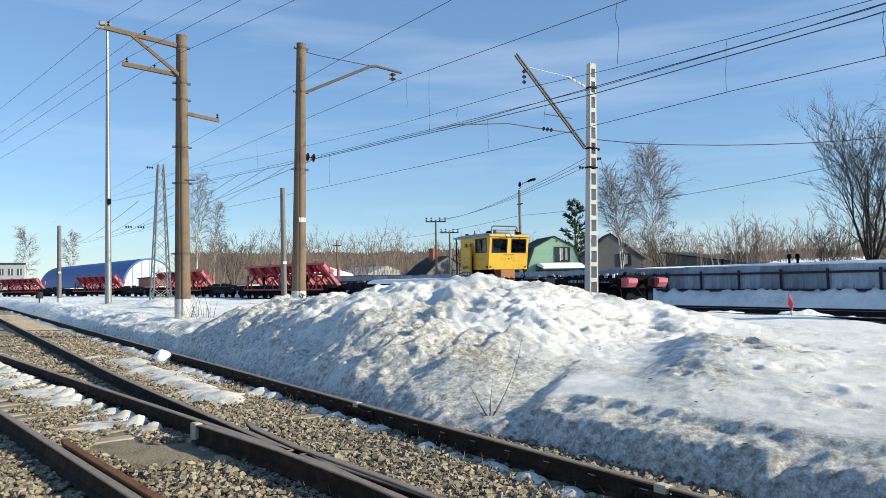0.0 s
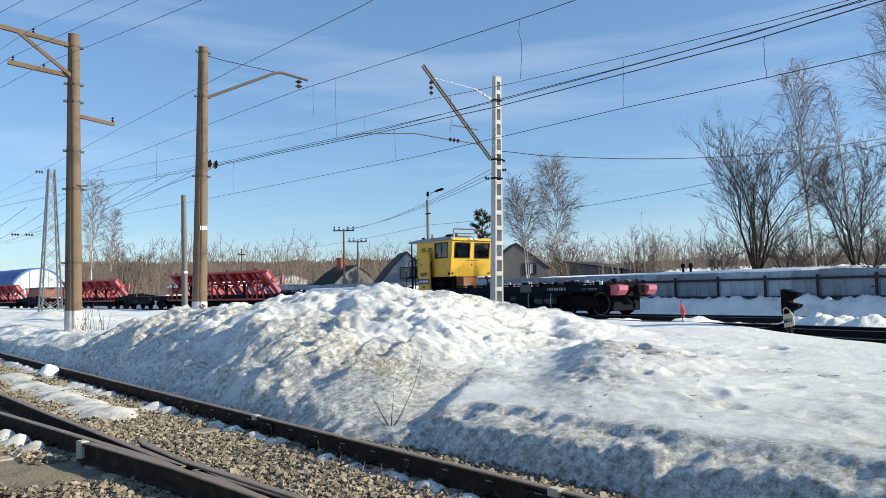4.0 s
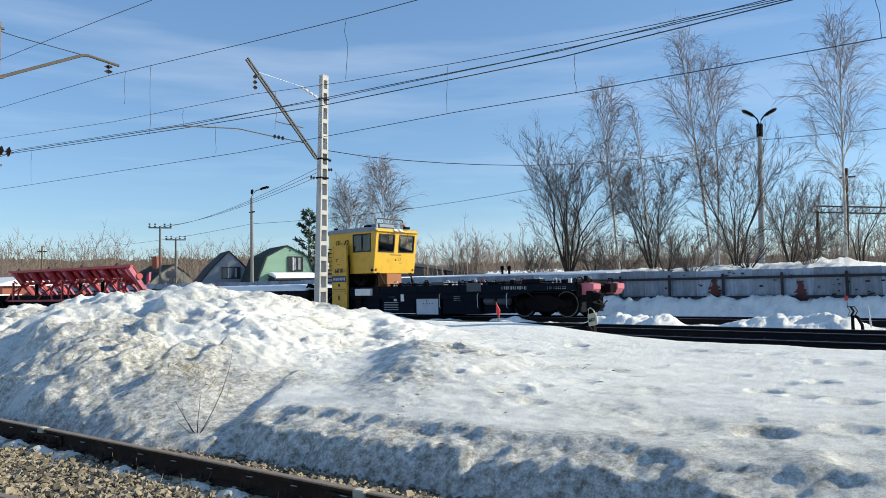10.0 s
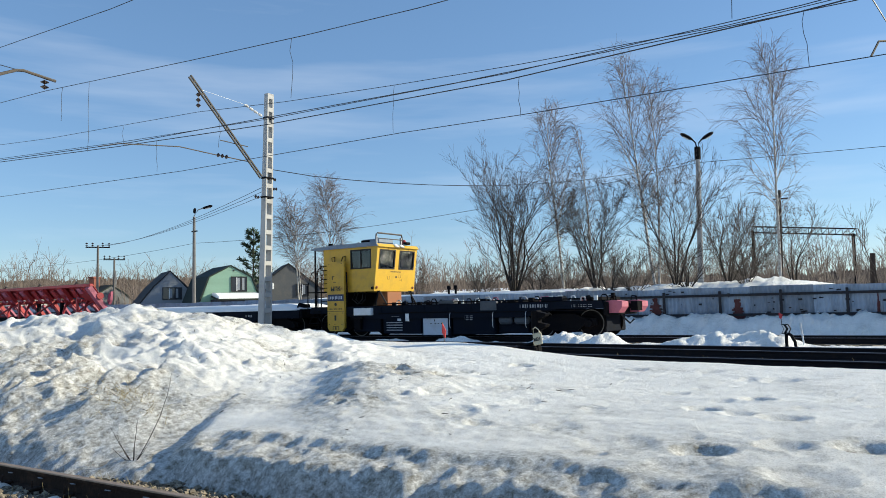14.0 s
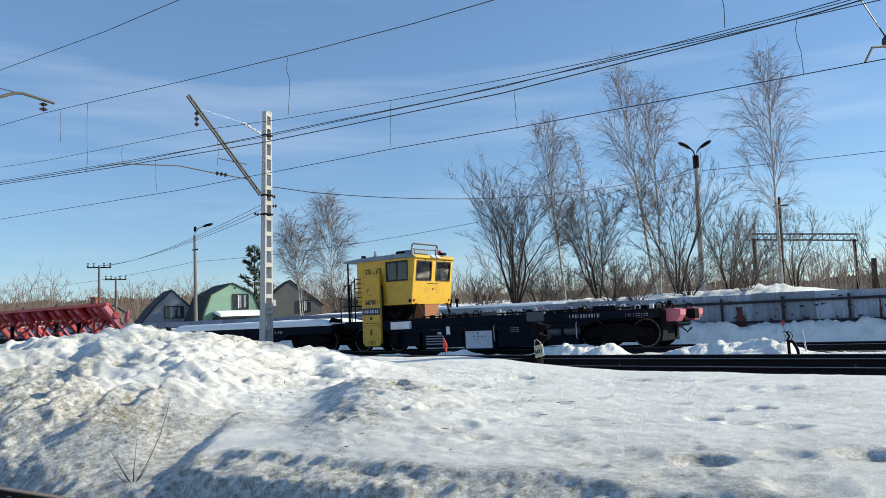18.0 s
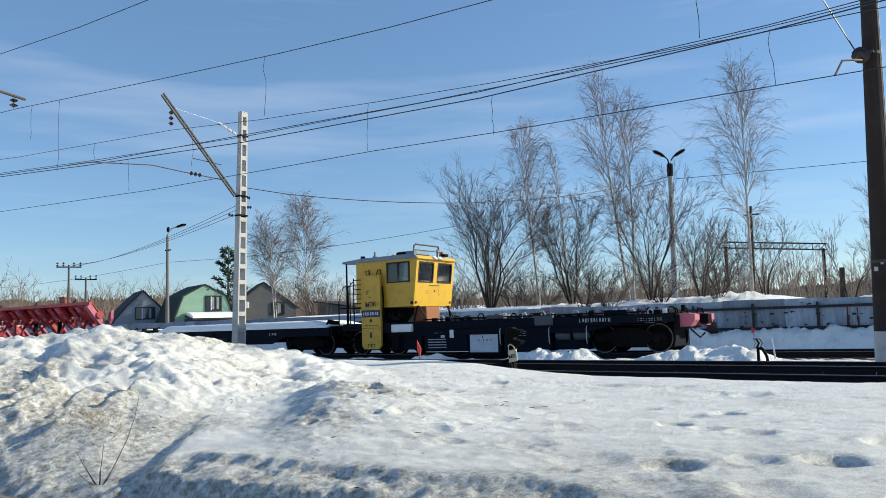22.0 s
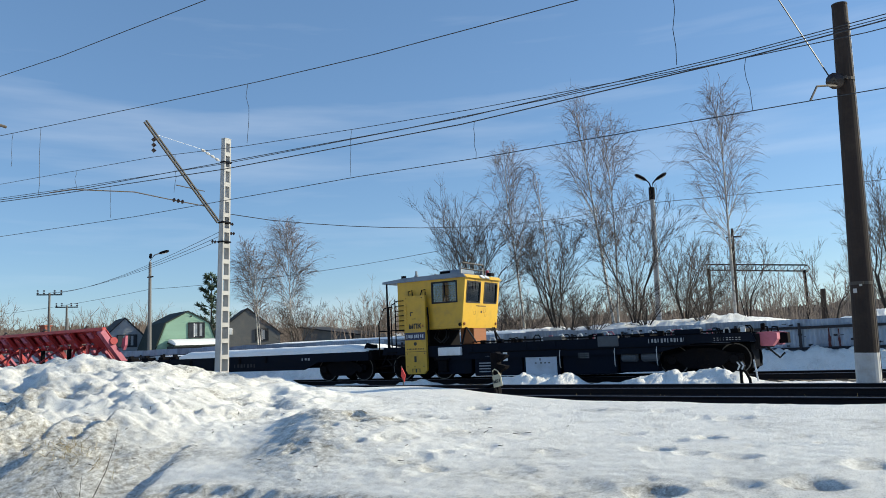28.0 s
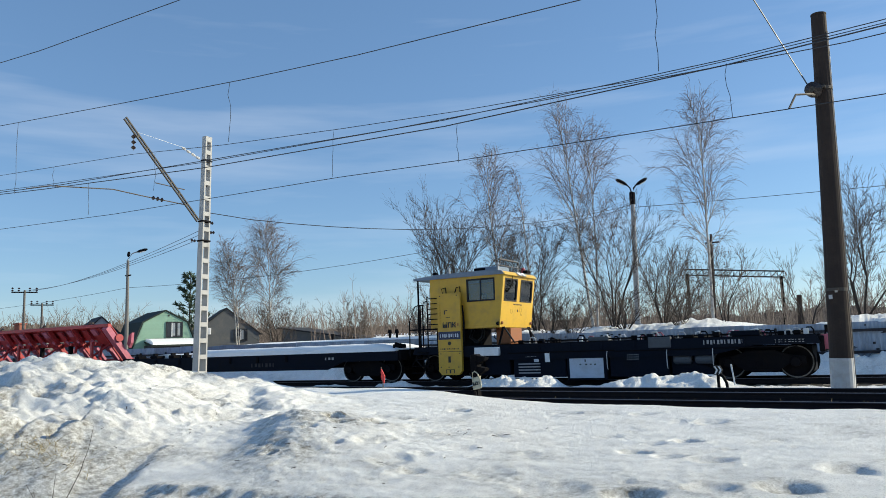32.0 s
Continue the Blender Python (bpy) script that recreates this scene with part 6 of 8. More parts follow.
def build_flat_wagon(snowy):
    name = "flat_wagon"
    p = thing(name, "low flat wagon with a thick slab of snow on its deck" if snowy else "low dark flat wagon with bare deck gear", "rail wagon", group="flat wagons")
    x0, x1 = (-10.2 if snowy else -5.6), 5.6
    s = Solid().box(x0, x1, -1.3, 1.3, 0.95, 1.14)
    for sgn in (-1, 1):
        s.prism([(x0, 0.8), (x0, 1.16), (x1, 1.16), (x1, 0.8), (x1 - 2.6, 0.8), (x1 - 3.4, 0.5), (x0 + 3.4, 0.5), (x0 + 2.6, 0.8)], 1, sgn * 1.38 - 0.06, sgn * 1.38 + 0.06)
    part("underframe", s, FRAME_PAINT, p, "dark blue-grey side sills")
    for k in range(7):
        x = x0 + 0.7 + k * 1.6
        part("stake_pocket", Solid().box(x - 0.06, x + 0.06, -1.49, -1.44, 0.84, 1.1, 0.01), DARK_STEEL, p)
    for x in (x0 + 1.6, 4.0):
        bogie(p, x)
    for sgn in (-1, 1):
        e = x1 if sgn > 0 else x0
        coupler(p, e, sgn)
        part("end_beam", Solid().box(min(e, e + sgn * 0.12), max(e, e + sgn * 0.12), -1.4, 1.4, 0.8, 1.2, 0.02), DARK_STEEL, p)
    bars(p, 2.1, 2.6, -1.445, 0.88, 0.1, 3, STENCIL, "stencilled figures")
    bars(p, -1.9, -0.5, -1.445, 0.66, 0.16, 7, FENCE_FRAME, "stencilled vehicle number")
    if snowy:
        v, f = [], []
        nx, ny = 60, 14
        for i in range(nx + 1):
            for j in range(ny + 1):
                x, y = -5.5 + 11.0 * i / nx, -1.46 + 2.92 * j / ny
                edge = min(j, ny - j) / ny
                z = 1.18 + (0.28 + 0.03 * fbm(x * 1.2, y * 1.2, 0, 3)) * min(1, 0.5 + edge * 6) * (1 - 0.75 * smooth(4.3, 5.5, x)) * (1 - 0.5 * smooth(-5.0, -5.5, x))
                v.append((x, y + 0.02 * fbm(x * 2, 4.0), z))
        for i in range(nx):
            f += [(i * (ny + 1) + j, (i + 1) * (ny + 1) + j, (i + 1) * (ny + 1) + j + 1, i * (ny + 1) + j + 1) for j in range(ny)]
        base = len(v)
        ring = [i * (ny + 1) for i in range(nx + 1)] + [nx * (ny + 1) + j for j in range(1, ny + 1)] + [i * (ny + 1) + ny for i in range(nx - 1, -1, -1)] + [j for j in range(ny - 1, 0, -1)]
        v += [(v[k][0], v[k][1], 1.15) for k in ring]
        n = len(ring)
        f += [(ring[k], ring[(k + 1) % n], base + (k + 1) % n, base + k) for k in range(n)]
        part("snow_slab", Solid().add(v, f), ROOF_SNOW, p, "thick slab of snow on the deck", smooth=True)
        for k, w in ((-9.6, 0.3), (-8.4, 0.5), (-7.2, 0.35), (-6.3, 0.4)):
            part("deck_clamp", Solid().box(k - w / 2, k + w / 2, -1.2, -0.7, 1.14, 1.3, 0.04).box(k - 0.06, k + 0.06, -1.15, -0.95, 1.3, 1.4), DARK_STEEL, p)
        part("thin_snow", Solid().prism([(-9.3, 1.16), (-9.0, 1.3), (-8.0, 1.36), (-6.9, 1.3), (-6.6, 1.16)], 1, -0.7, 0.9), ROOF_SNOW, p, "thin snow on the bare deck end")
        part("deck_gear", Solid().box(5.0, 5.4, -0.9, -0.5, 1.14, 1.42, 0.04).tube([(5.2, -1.2, 1.14), (5.3, -1.1, 1.45), (5.45, -0.7, 1.35)], 0.05, 6), DARK_STEEL, p)
    else:
        rnd = random.Random(31)
        part("deck", Solid().box(x0, x1, -1.3, 1.3, 1.14, 1.18), SLEEPER, p, "worn timber deck")
        for _ in range(9):
            x = rnd.uniform(-5, 5)
            part("deck_gear", Solid().box(x - 0.2, x + 0.2, -1.2, -0.8, 1.18, 1.18 + rnd.uniform(0.1, 0.3), 0.04), DARK_STEEL, p)
        part("snow_slab", Solid().box(2.6, 4.6, -1.0, 1.0, 1.18, 1.28, 0.05), ROOF_SNOW, p, "thin snow on the deck")
    return p


def build_red_wagon():
    """A flat wagon with a long red rack that leans over its near side on struts."""
    p = thing("red_rack_wagon", "flat wagon carrying a long leaning red steel rack", "rail wagon", group="red rack wagons")
    x0, x1 = -7.5, 7.5
    s = Solid().box(x0, x1, -1.25, 1.25, 0.9, 1.1)
    for sgn in (-1, 1):
        s.box(x0, x1, sgn * 1.32 - 0.06, sgn * 1.32 + 0.06, 0.72, 1.14)
    part("underframe", s, DARK_STEEL, p)
    part("equipment_box", Solid().box(-3.4, 4.6, -1.1, 1.1, 0.3, 0.9, 0.05), DARK_STEEL, p)
    for x in (-5.2, 5.2):
        bogie(p, x)
    coupler(p, x0, -1)
    coupler(p, x1, 1)
    lo, hi = Vector((0, 0.1, 1.16)), Vector((0, -1.3, 2.86))
    along = lambda k: lo.lerp(hi, k)
    def plate(xa, xb, ka, kb, t, skew=0.0, back=0.0):
        """A slab in the leaning plane, from share ka to kb of its height."""
        n = Vector((0, -0.77, -0.64))
        v = []
        for d in (back, back + t):
            for k, dx in ((ka, skew), (kb, 0.0)):
                q = along(k) + n * d
                v += [(xa + dx, q.y, q.z), (xb + dx, q.y, q.z)]
        return Solid().add(v, [(0, 1, 3, 2), (4, 6, 7, 5), (0, 4, 5, 1), (2, 3, 7, 6), (0, 2, 6, 4), (1, 5, 7, 3)])
    part("top_beam", Solid().box(-7.2, 7.2, -1.42, -1.2, 2.78, 2.95, 0.02), RED, p)
    part("middle_beam", plate(-7.0, 7.0, 0.44, 0.52, 0.12, 0, -0.14), RED, p)
    part("lower_beam", Solid().box(-7.0, 7.1, 0.0, 0.22, 1.1, 1.24, 0.02), RED, p)
    part("back_sheet", plate(-6.9, 7.0, 0.55, 0.98, 0.03, 0, -0.2), RED, p)
    rib = plate(-0.5, 0.42, 0.40, 0.97, 0.06).mesh("rib", RED)
    edge = plate(0.36, 0.46, 0.02, 1.0, 0.2).mesh("rib_flange", RED)
    # tabs, shoes, pins and struts get the pinker red as painted sunlight
    tab = plate(-0.3, 0.06, 0.80, 0.95, 0.10, 0, 0.06).mesh("rib_tab", PINK_RED)
    shoe = plate(-0.16, 0.14, 0.34, 0.44, 0.18, 0, 0.04).mesh("rib_shoe", PINK_RED)
    pin = Solid().tube([(-0.75, -0.75, 2.02), (-0.6, -0.95, 2.12), (-0.72, -1.0, 2.2)], 0.06, 6).mesh("pin", PINK_RED)
    leg = plate(-0.12, 0.16, 0.0, 0.42, 0.12, 0.0, 0.02).mesh("strut", PINK_RED)
    part("near_beam", Solid().box(-7.1, 7.1, -1.52, -1.4, 0.72, 0.86, 0.02), RED, p)
    cross = Solid().tube([(0.95, -1.46, 0.8), (0.4, -1.3, 1.3), (-0.35, -0.62, 2.0)], 0.07, 6).mesh("cross_strut", RED)
    cross_b = Solid().tube([(-0.9, -1.46, 0.8), (-0.4, -1.3, 1.3), (0.3, -0.62, 2.0)], 0.055, 6).mesh("cross_strut", RED)
    stand = Solid().box(-0.07, 0.07, -1.5, -1.38, 0.74, 2.1, 0.01).mesh("upright", RED)
    rnd = random.Random(51)
    for i in range(7):
        x = -6.5 + i * 2.1
        for me, nm, on in ((rib, "rib", True), (edge, "rib_flange", True), (tab, "rib_tab", True), (shoe, "rib_shoe", True), (leg, "strut", True), (pin, "pin", True), (cross, "cross_strut", i % 3 != 1), (cross_b, "cross_strut", i % 2 == 0), (stand, "upright", i % 3 == 0)):
            if on:
                o = new(nm, me)
                o.parent = p
                o.matrix_basis = pose(x + rnd.uniform(-0.08, 0.08), 0, 0)
        if i < 6:
            o = new("pin", pin)
            o.parent = p
            o.matrix_basis = pose(x + 0.9, 0, 0)
            part("half_rib", plate(x + 0.85, x + 1.25, 0.5, 0.9, 0.05), RED, p)
            o = new("strut", leg)
            o.parent = p
            o.matrix_basis = pose(x + 1.05, 0, 0)
    for x in (-4.5, 0.9, 3.4):
        part("dark_post", Solid().box(x - 0.09, x + 0.09, -0.9, -0.72, 1.12, 1.95, 0.01), DARK_STEEL, p)
    # end frame: heavy slanting post with a boss and a lever
    part("end_rib", plate(6.85, 7.2, 0.0, 1.0, 0.28), PINK_RED, p)
    part("end_boss", Solid().tube([(6.8, -0.7, 2.2), (7.3, -0.8, 2.25)], 0.2, 9), RED, p)
    part("end_lever", Solid().prism([(7.2, 1.95), (7.3, 2.35), (7.55, 2.5), (7.5, 2.0), (7.35, 1.75)], 1, -0.3, -0.15), PINK_RED, p)
    for i in range(4):
        x = -6.3 + i * 3.9
        part("hook", Solid().tube([(x, -1.25, 2.92), (x + 0.3, -1.3, 3.08), (x + 0.5, -1.3, 3.02)], 0.05, 6), BRACKET, p)
    return p


MOTOR = build_motor_platform()
SNOW_FLAT = build_flat_wagon(True)
BARE_FLAT = build_flat_wagon(False)
RED_WAGON = build_red_wagon()
# places in the train, from the cab's front
TRAIN = [(MOTOR, 0.0), (SNOW_FLAT, -10.0), (RED_WAGON, -28.7), (BARE_FLAT, -42.0)]
for at_x in (-55.3, -81.9, -108.5):
    TRAIN.append((copy_thing(RED_WAGON, pose(at_x, 0, 0)), at_x))
for at_x in (-68.6, -95.2):
    TRAIN.append((copy_thing(BARE_FLAT, pose(at_x, 0, 0)), at_x))
CAB_X = [-34.6, -33.36, -32.15, -30.94, -29.75, -28.55, -27.33, -26.14, -24.98, -23.9, -22.88, -21.92, -21.1, -20.4, -19.77, -19.22, -18.72, -18.28, -17.88, -17.53, -17.2, -16.88, -16.56, -16.22, -15.85, -15.4, -14.88, -14.3, -13.7, -13.12, -12.53, -11.95, -11.36]


def motions():
    for ob, off in TRAIN:
        rows = []
        for t, x in enumerate(CAB_X):
            mid = x + off
            rows.append((float(t), pose(mid, track_y(mid), RAIL_Z, 0, 0, math.degrees(math.atan2(track_y(mid + 1) - track_y(mid - 1), 2)))))
        walk(ob, rows)


# ---- trees ----
class Growth:
    """Fast collector of thin tapered limbs."""

    def __init__(self):
        self.v, self.f = [], []

    def limb(self, pts, r0, r1, sides):
        v, f, n0, m = self.v, self.f, len(self.v), len(pts)
        for i, p in enumerate(pts):
            d = pts[min(i + 1, m - 1)] - pts[max(i - 1, 0)]
            a = d.orthogonal().normalized()
            b = d.cross(a).normalized()
            r = r0 + (r1 - r0) * i / (m - 1)
            for k in range(sides):
                w = 6.28318 * k / sides
                q = p + a * (r * math.cos(w)) + b * (r * math.sin(w))
                v.append((q.x, q.y, q.z))
        for i in range(m - 1):
            for k in range(sides):
                q = (k + 1) % sides
                f.append((n0 + i * sides + k, n0 + i * sides + q, n0 + (i + 1) * sides + q, n0 + (i + 1) * sides + k))

    def mesh(self, name, mat):
        me = bpy.data.meshes.new(name)
        me.from_pydata(self.v, [], self.f)
        me.materials.append(mat)
        return me


def bent(rnd, start, way, length, n, wander, lift):
    """Points of a wandering limb; lift bends it up (or down when negative)."""
    pts, p, d = [start.copy()], start.copy(), way.normalized()
    for _ in range(n):
        d = (d + Vector((rnd.uniform(-1, 1), rnd.uniform(-1, 1), rnd.uniform(-1, 1) * 0.6)) * wander + Vector((0, 0, lift))).normalized()
        p = p + d * (length / n)
        pts.append(p.copy())
    return pts


def side_way(rnd, d, angle):
    a = d.orthogonal().normalized()
    w = rnd.uniform(0, 6.283)
    out = a * math.cos(w) + d.cross(a).normalized() * math.sin(w)
    return (d * math.cos(angle) + out * math.sin(angle)).normalized()


def leaves(parent, seed, z0, z1, reach):
    """A few curled dry leaves still hanging on a tree."""
    rnd = random.Random(seed)
    v, f = [], []
    for _ in range(220):
        z = rnd.uniform(z0, z1)
        c = Vector((rnd.gauss(0, reach * 0.5), rnd.gauss(0, reach * 0.5), z))
        a = Vector((rnd.uniform(-1, 1), rnd.uniform(-1, 1), rnd.uniform(-1, 1))).normalized() * rnd.uniform(0.03, 0.06)
        b = a.orthogonal().normalized() * 0.03
        k = len(v)
        v += [c - a, c + b + Vector((0, 0, 0.012)), c + a, c - b + Vector((0, 0, 0.012))]
        f += [(k, k + 1, k + 2), (k, k + 2, k + 3)]
    me = bpy.data.meshes.new("leaves")
    me.from_pydata([tuple(p) for p in v], [], f)
    me.materials.append(DRY_LEAF)
    o = new("leaves", me)
    o.parent = parent
    tagged(o, "a few dry brown leaves", kind="stuff")


DRY_LEAF = material("dry_brown_leaf", (0.12, 0.075, 0.04), 0.9, 0.0, 0.3, 10, bump=0, island=0.3)


def spray(wood, crown, rnd, start, way, length, r, depth, lift, twig_r):
    """A limb that forks again and again into a fan of finer ones."""
    n = 4 if depth > 2 else 3
    pts = bent(rnd, start, way, length, n, 0.075, lift)
    r1 = max(twig_r * 0.5, r * 0.68)
    (wood if r > 0.02 else crown).limb(pts, r, r1, 5 if r > 0.03 else 3)
    if depth == 0:
        return
    tip = (pts[-1] - pts[-2]).normalized()
    for _ in range(2):
        spray(wood, crown, rnd, pts[-1], side_way(rnd, tip, rnd.uniform(0.18, 0.52)), length * rnd.uniform(0.62, 0.86), r1 * rnd.uniform(0.72, 0.95), depth - 1, lift, twig_r)
    for _ in range(2):
        m = rnd.randint(1, n - 1)
        d = (pts[m + 1] - pts[m]).normalized()
        spray(wood, crown, rnd, pts[m], side_way(rnd, d, rnd.uniform(0.4, 0.75)), length * rnd.uniform(0.4, 0.66), max(twig_r, r1 * 0.5), max(0, depth - 2), lift, twig_r)


def tree(kind, height, seed, label, at_place, lean=(0, 0), twig_r=0.0105, density=1.0, stems=0, spread=0.62, depth=6, width=0.2):
    rnd = random.Random(seed)
    wood, crown = Growth(), Growth()
    birch = kind == "birch"
    if birch:
        for k in range(stems or 1):
            length, r = height * (1 - 0.13 * k), 0.0078 * height * (1 - 0.3 * k)
            way = Vector((lean[0] + 0.13 * k, lean[1] - 0.04 * k, 1))
            n = 14
            trunk = bent(rnd, Vector((0.25 * k, 0, -0.2)), way, length, n, 0.03, 0.01)
            wood.limb(trunk, r, 0.012, 8)
            count = int(44 * density)
            for i in range(count):
                k = 0.27 + 0.72 * (i + rnd.random()) / count
                idx = min(n - 1, int(k * n))
                q = trunk[idx].lerp(trunk[idx + 1], k * n - idx)
                d = (trunk[idx + 1] - trunk[idx]).normalized()
                swell = math.sin(math.pi * min(1.0, (k - 0.17) / 0.88)) ** 0.8
                bl = height * (width * swell + 0.035) * rnd.uniform(0.65, 1.2)
                br = max(0.012, r * (1 - k) * 0.42)
                limb = bent(rnd, q, side_way(rnd, d, rnd.uniform(0.4, 0.8) * (1.15 - 0.5 * k)), bl, 6, 0.06, 0.025)
                (wood if br > 0.022 else crown).limb(limb, br, 0.007, 4)
                for _ in range(int(8 * density * (0.5 + bl / height * 3.2))):
                    m = rnd.randint(1, 5)
                    s = limb[m].lerp(limb[m + 1], rnd.random())
                    tw = side_way(rnd, (limb[m + 1] - limb[m]).normalized(), rnd.uniform(0.3, 0.75))
                    tl = min(1.7, bl * rnd.uniform(0.22, 0.5) + 0.15)
                    tp = bent(rnd, s, tw, tl, 4, 0.07, -0.10)
                    crown.limb(tp, twig_r, twig_r * 0.5, 3)
                    for _ in range(4):
                        j = rnd.randint(1, 3)
                        fw = side_way(rnd, (tp[j + 1] - tp[j]).normalized(), rnd.uniform(0.3, 0.8))
                        crown.limb(bent(rnd, tp[j].lerp(tp[j + 1], rnd.random()), fw, tl * rnd.uniform(0.35, 0.8), 3, 0.06, -0.26), twig_r * 0.66, twig_r * 0.33, 3)
    else:
        n = stems or rnd.randint(5, 7)
        for k in range(n):
            w = 6.283 * k / n + rnd.uniform(-0.4, 0.4)
            t = rnd.uniform(0.1, spread)
            way = Vector((math.cos(w) * t + lean[0], math.sin(w) * t + lean[1], 1))
            spray(wood, crown, rnd, Vector((0.1 * math.cos(w), 0.1 * math.sin(w), -0.15)), way, height * rnd.uniform(0.25, 0.30), 0.0092 * height * rnd.uniform(0.7, 1.1), depth, 0.03, twig_r)
    t = thing("birch_tree" if birch else "bare_tree", label, "tree", pose(*at_place))
    o = new("trunk", wood.mesh("trunk", BIRCH if birch else BARK))
    o.parent = t
    o = new("crown", crown.mesh("crown", BIRCH_TWIG if birch else TWIG))
    o.parent = t
    return t


BIRCH_LABEL = "leafless birch with white trunk and fine drooping twigs"
BUSH_LABEL = "leafless many-stemmed tree with dark spreading branches"


def build_trees():
    gz = lambda x, y: ground_at(x, y)[0]
    put = lambda x, y: (x, y, gz(x, y) - 0.05)
    tree("bush", 9.3, 2, "leafless many-stemmed tree with a wide domed crown", put(-23.7, 42.6), spread=0.42, stems=8, twig_r=0.010)
    tree("birch", 11.7, 5, "leafless birch leaning a little with fine drooping twigs", put(-21.1, 44.5), (-0.13, 0.02), width=0.235, density=1.0)
    tree("birch", 14.0, 9, "tall leafless birch with forked white trunk", put(-15.95, 46.8), (-0.13, 0.0), density=0.9, stems=2, width=0.21)
    tree("birch", 10.6, 12, "slender leafless birch among the bushes", put(-19.6, 45.5), density=0.7, width=0.1)
    tree("bush", 8.2, 14, BUSH_LABEL, put(-13.9, 44.6), stems=4, spread=0.55)
    tree("bush", 7.4, 15, "low leafless thicket with dark crossing branches", put(-18.5, 43.6), stems=6, spread=0.55)
    tree("birch", 12.5, 21, BIRCH_LABEL, put(-8.5, 46.0), (0.03, 0.0), density=1.05, width=0.21)
    t = tree("bush", 5.6, 22, "slim leafless tree with a few dry brown leaves", put(-7.9, 46.5), stems=3, spread=0.4, depth=5)
    leaves(t, 22, 1.6, 4.6, 1.3)
    t = tree("bush", 5.4, 23, "slim leafless tree with a few dry brown leaves", put(-10.5, 47.0), stems=4, spread=0.6, depth=5)
    leaves(t, 23, 1.4, 4.4, 1.5)
    tree("bush", 5.8, 24, "small leafless tree with thin upright stems", put(-3.9, 50.0), stems=2, spread=0.3, depth=5)
    tree("bush", 8.4, 25, BUSH_LABEL, put(-0.9, 46.0), stems=5, spread=0.6)
    tree("bush", 7.2, 26, BUSH_LABEL, put(2.6, 44.0), stems=5)
    tree("bush", 6.6, 27, "low leafless thicket with dark crossing branches", put(-12.2, 49.5), depth=5)
    tree("birch", 12.6, 31, BIRCH_LABEL, put(-54.6, 58.8), twig_r=0.017, width=0.30, density=1.1)
    tree("birch", 11.6, 32, BIRCH_LABEL, put(-58.0, 57.4), (-0.05, 0), twig_r=0.017, width=0.26, stems=2, density=0.8)
    tree("bush", 6.5, 33, BUSH_LABEL, put(-53.0, 58.0), twig_r=0.016, depth=5)
    tree("bush", 6.0, 34, BUSH_LABEL, put(-46.5, 62.0), twig_r=0.016, depth=5)
    tree("birch", 15.2, 35, BIRCH_LABEL, (-105, 24.9, 0.8), twig_r=0.02, width=0.2, density=0.9)
    tree("birch", 12.5, 36, BIRCH_LABEL, (-110, 28.5, 0.8), twig_r=0.02, density=0.8)
    tree("bush", 9.5, 37, BUSH_LABEL, (-116, 33.0, 0.8), twig_r=0.02, depth=5)
    tree("birch", 17.0, 38, BIRCH_LABEL, (-249, 22.6, 0.8), twig_r=0.04, density=0.7, width=0.25)
    tree("birch", 16.5, 39, BIRCH_LABEL, (-249.7, 11.3, 0.8), twig_r=0.04, density=0.7, width=0.3)
    for x, y, h, k in ((-25.5, 41.2, 3.2, 61), (-21.4, 41.5, 3.6, 62), (-19.6, 41.0, 3.2, 67), (-17.0, 42.0, 3.6, 63), (-15.4, 41.4, 3.0, 68), (-12.6, 42.3, 3.8, 64), (-9.6, 42.5, 2.6, 65)):
        tree("bush", h, k, "low dark leafless shrub behind the fence", put(x, y), depth=4, spread=1.3, stems=10)
    # pine behind the green house
    rnd = random.Random(41)
    wood, needles = Growth(), Growth()
    trunk = bent(rnd, Vector((0, 0, -0.2)), Vector((0, 0, 1)), 10.6, 8, 0.02, 0.05)
    wood.limb(trunk, 0.18, 0.03, 7)
    for i in range(60):
        k = 0.3 + 0.7 * (i / 60)
        q = trunk[min(7, int(k * 8))].lerp(trunk[min(8, int(k * 8) + 1)], k * 8 - int(k * 8))
        limb = bent(rnd, q, side_way(rnd, Vector((0, 0, 1)), rnd.uniform(1.2, 1.6)), (1.15 - k) * 3.1 + 0.3, 4, 0.1, 0.07)
        wood.limb(limb, 0.03, 0.01, 4)
        for _ in range(34):
            m = rnd.randint(1, 3)
            s = limb[m].lerp(limb[m + 1], rnd.random())
            needles.limb(bent(rnd, s, side_way(rnd, (limb[m + 1] - limb[m]).normalized(), rnd.uniform(0.4, 1.2)), rnd.uniform(0.25, 0.55), 2, 0.1, 0.1), 0.07, 0.015, 3)
    t = thing("pine_tree", "dark green pine behind the garden houses", "tree", pose(-71.3, 62.7, 0.9))
    o = new("trunk", wood.mesh("trunk", BARK))
    o.parent = t
    o = new("crown", needles.mesh("crown", PINE))
    o.parent = t


PINE = material("dark_pine_needles", (0.035, 0.06, 0.035), 0.9, 0.0, 0.4, 6, bump=0, island=0.3)


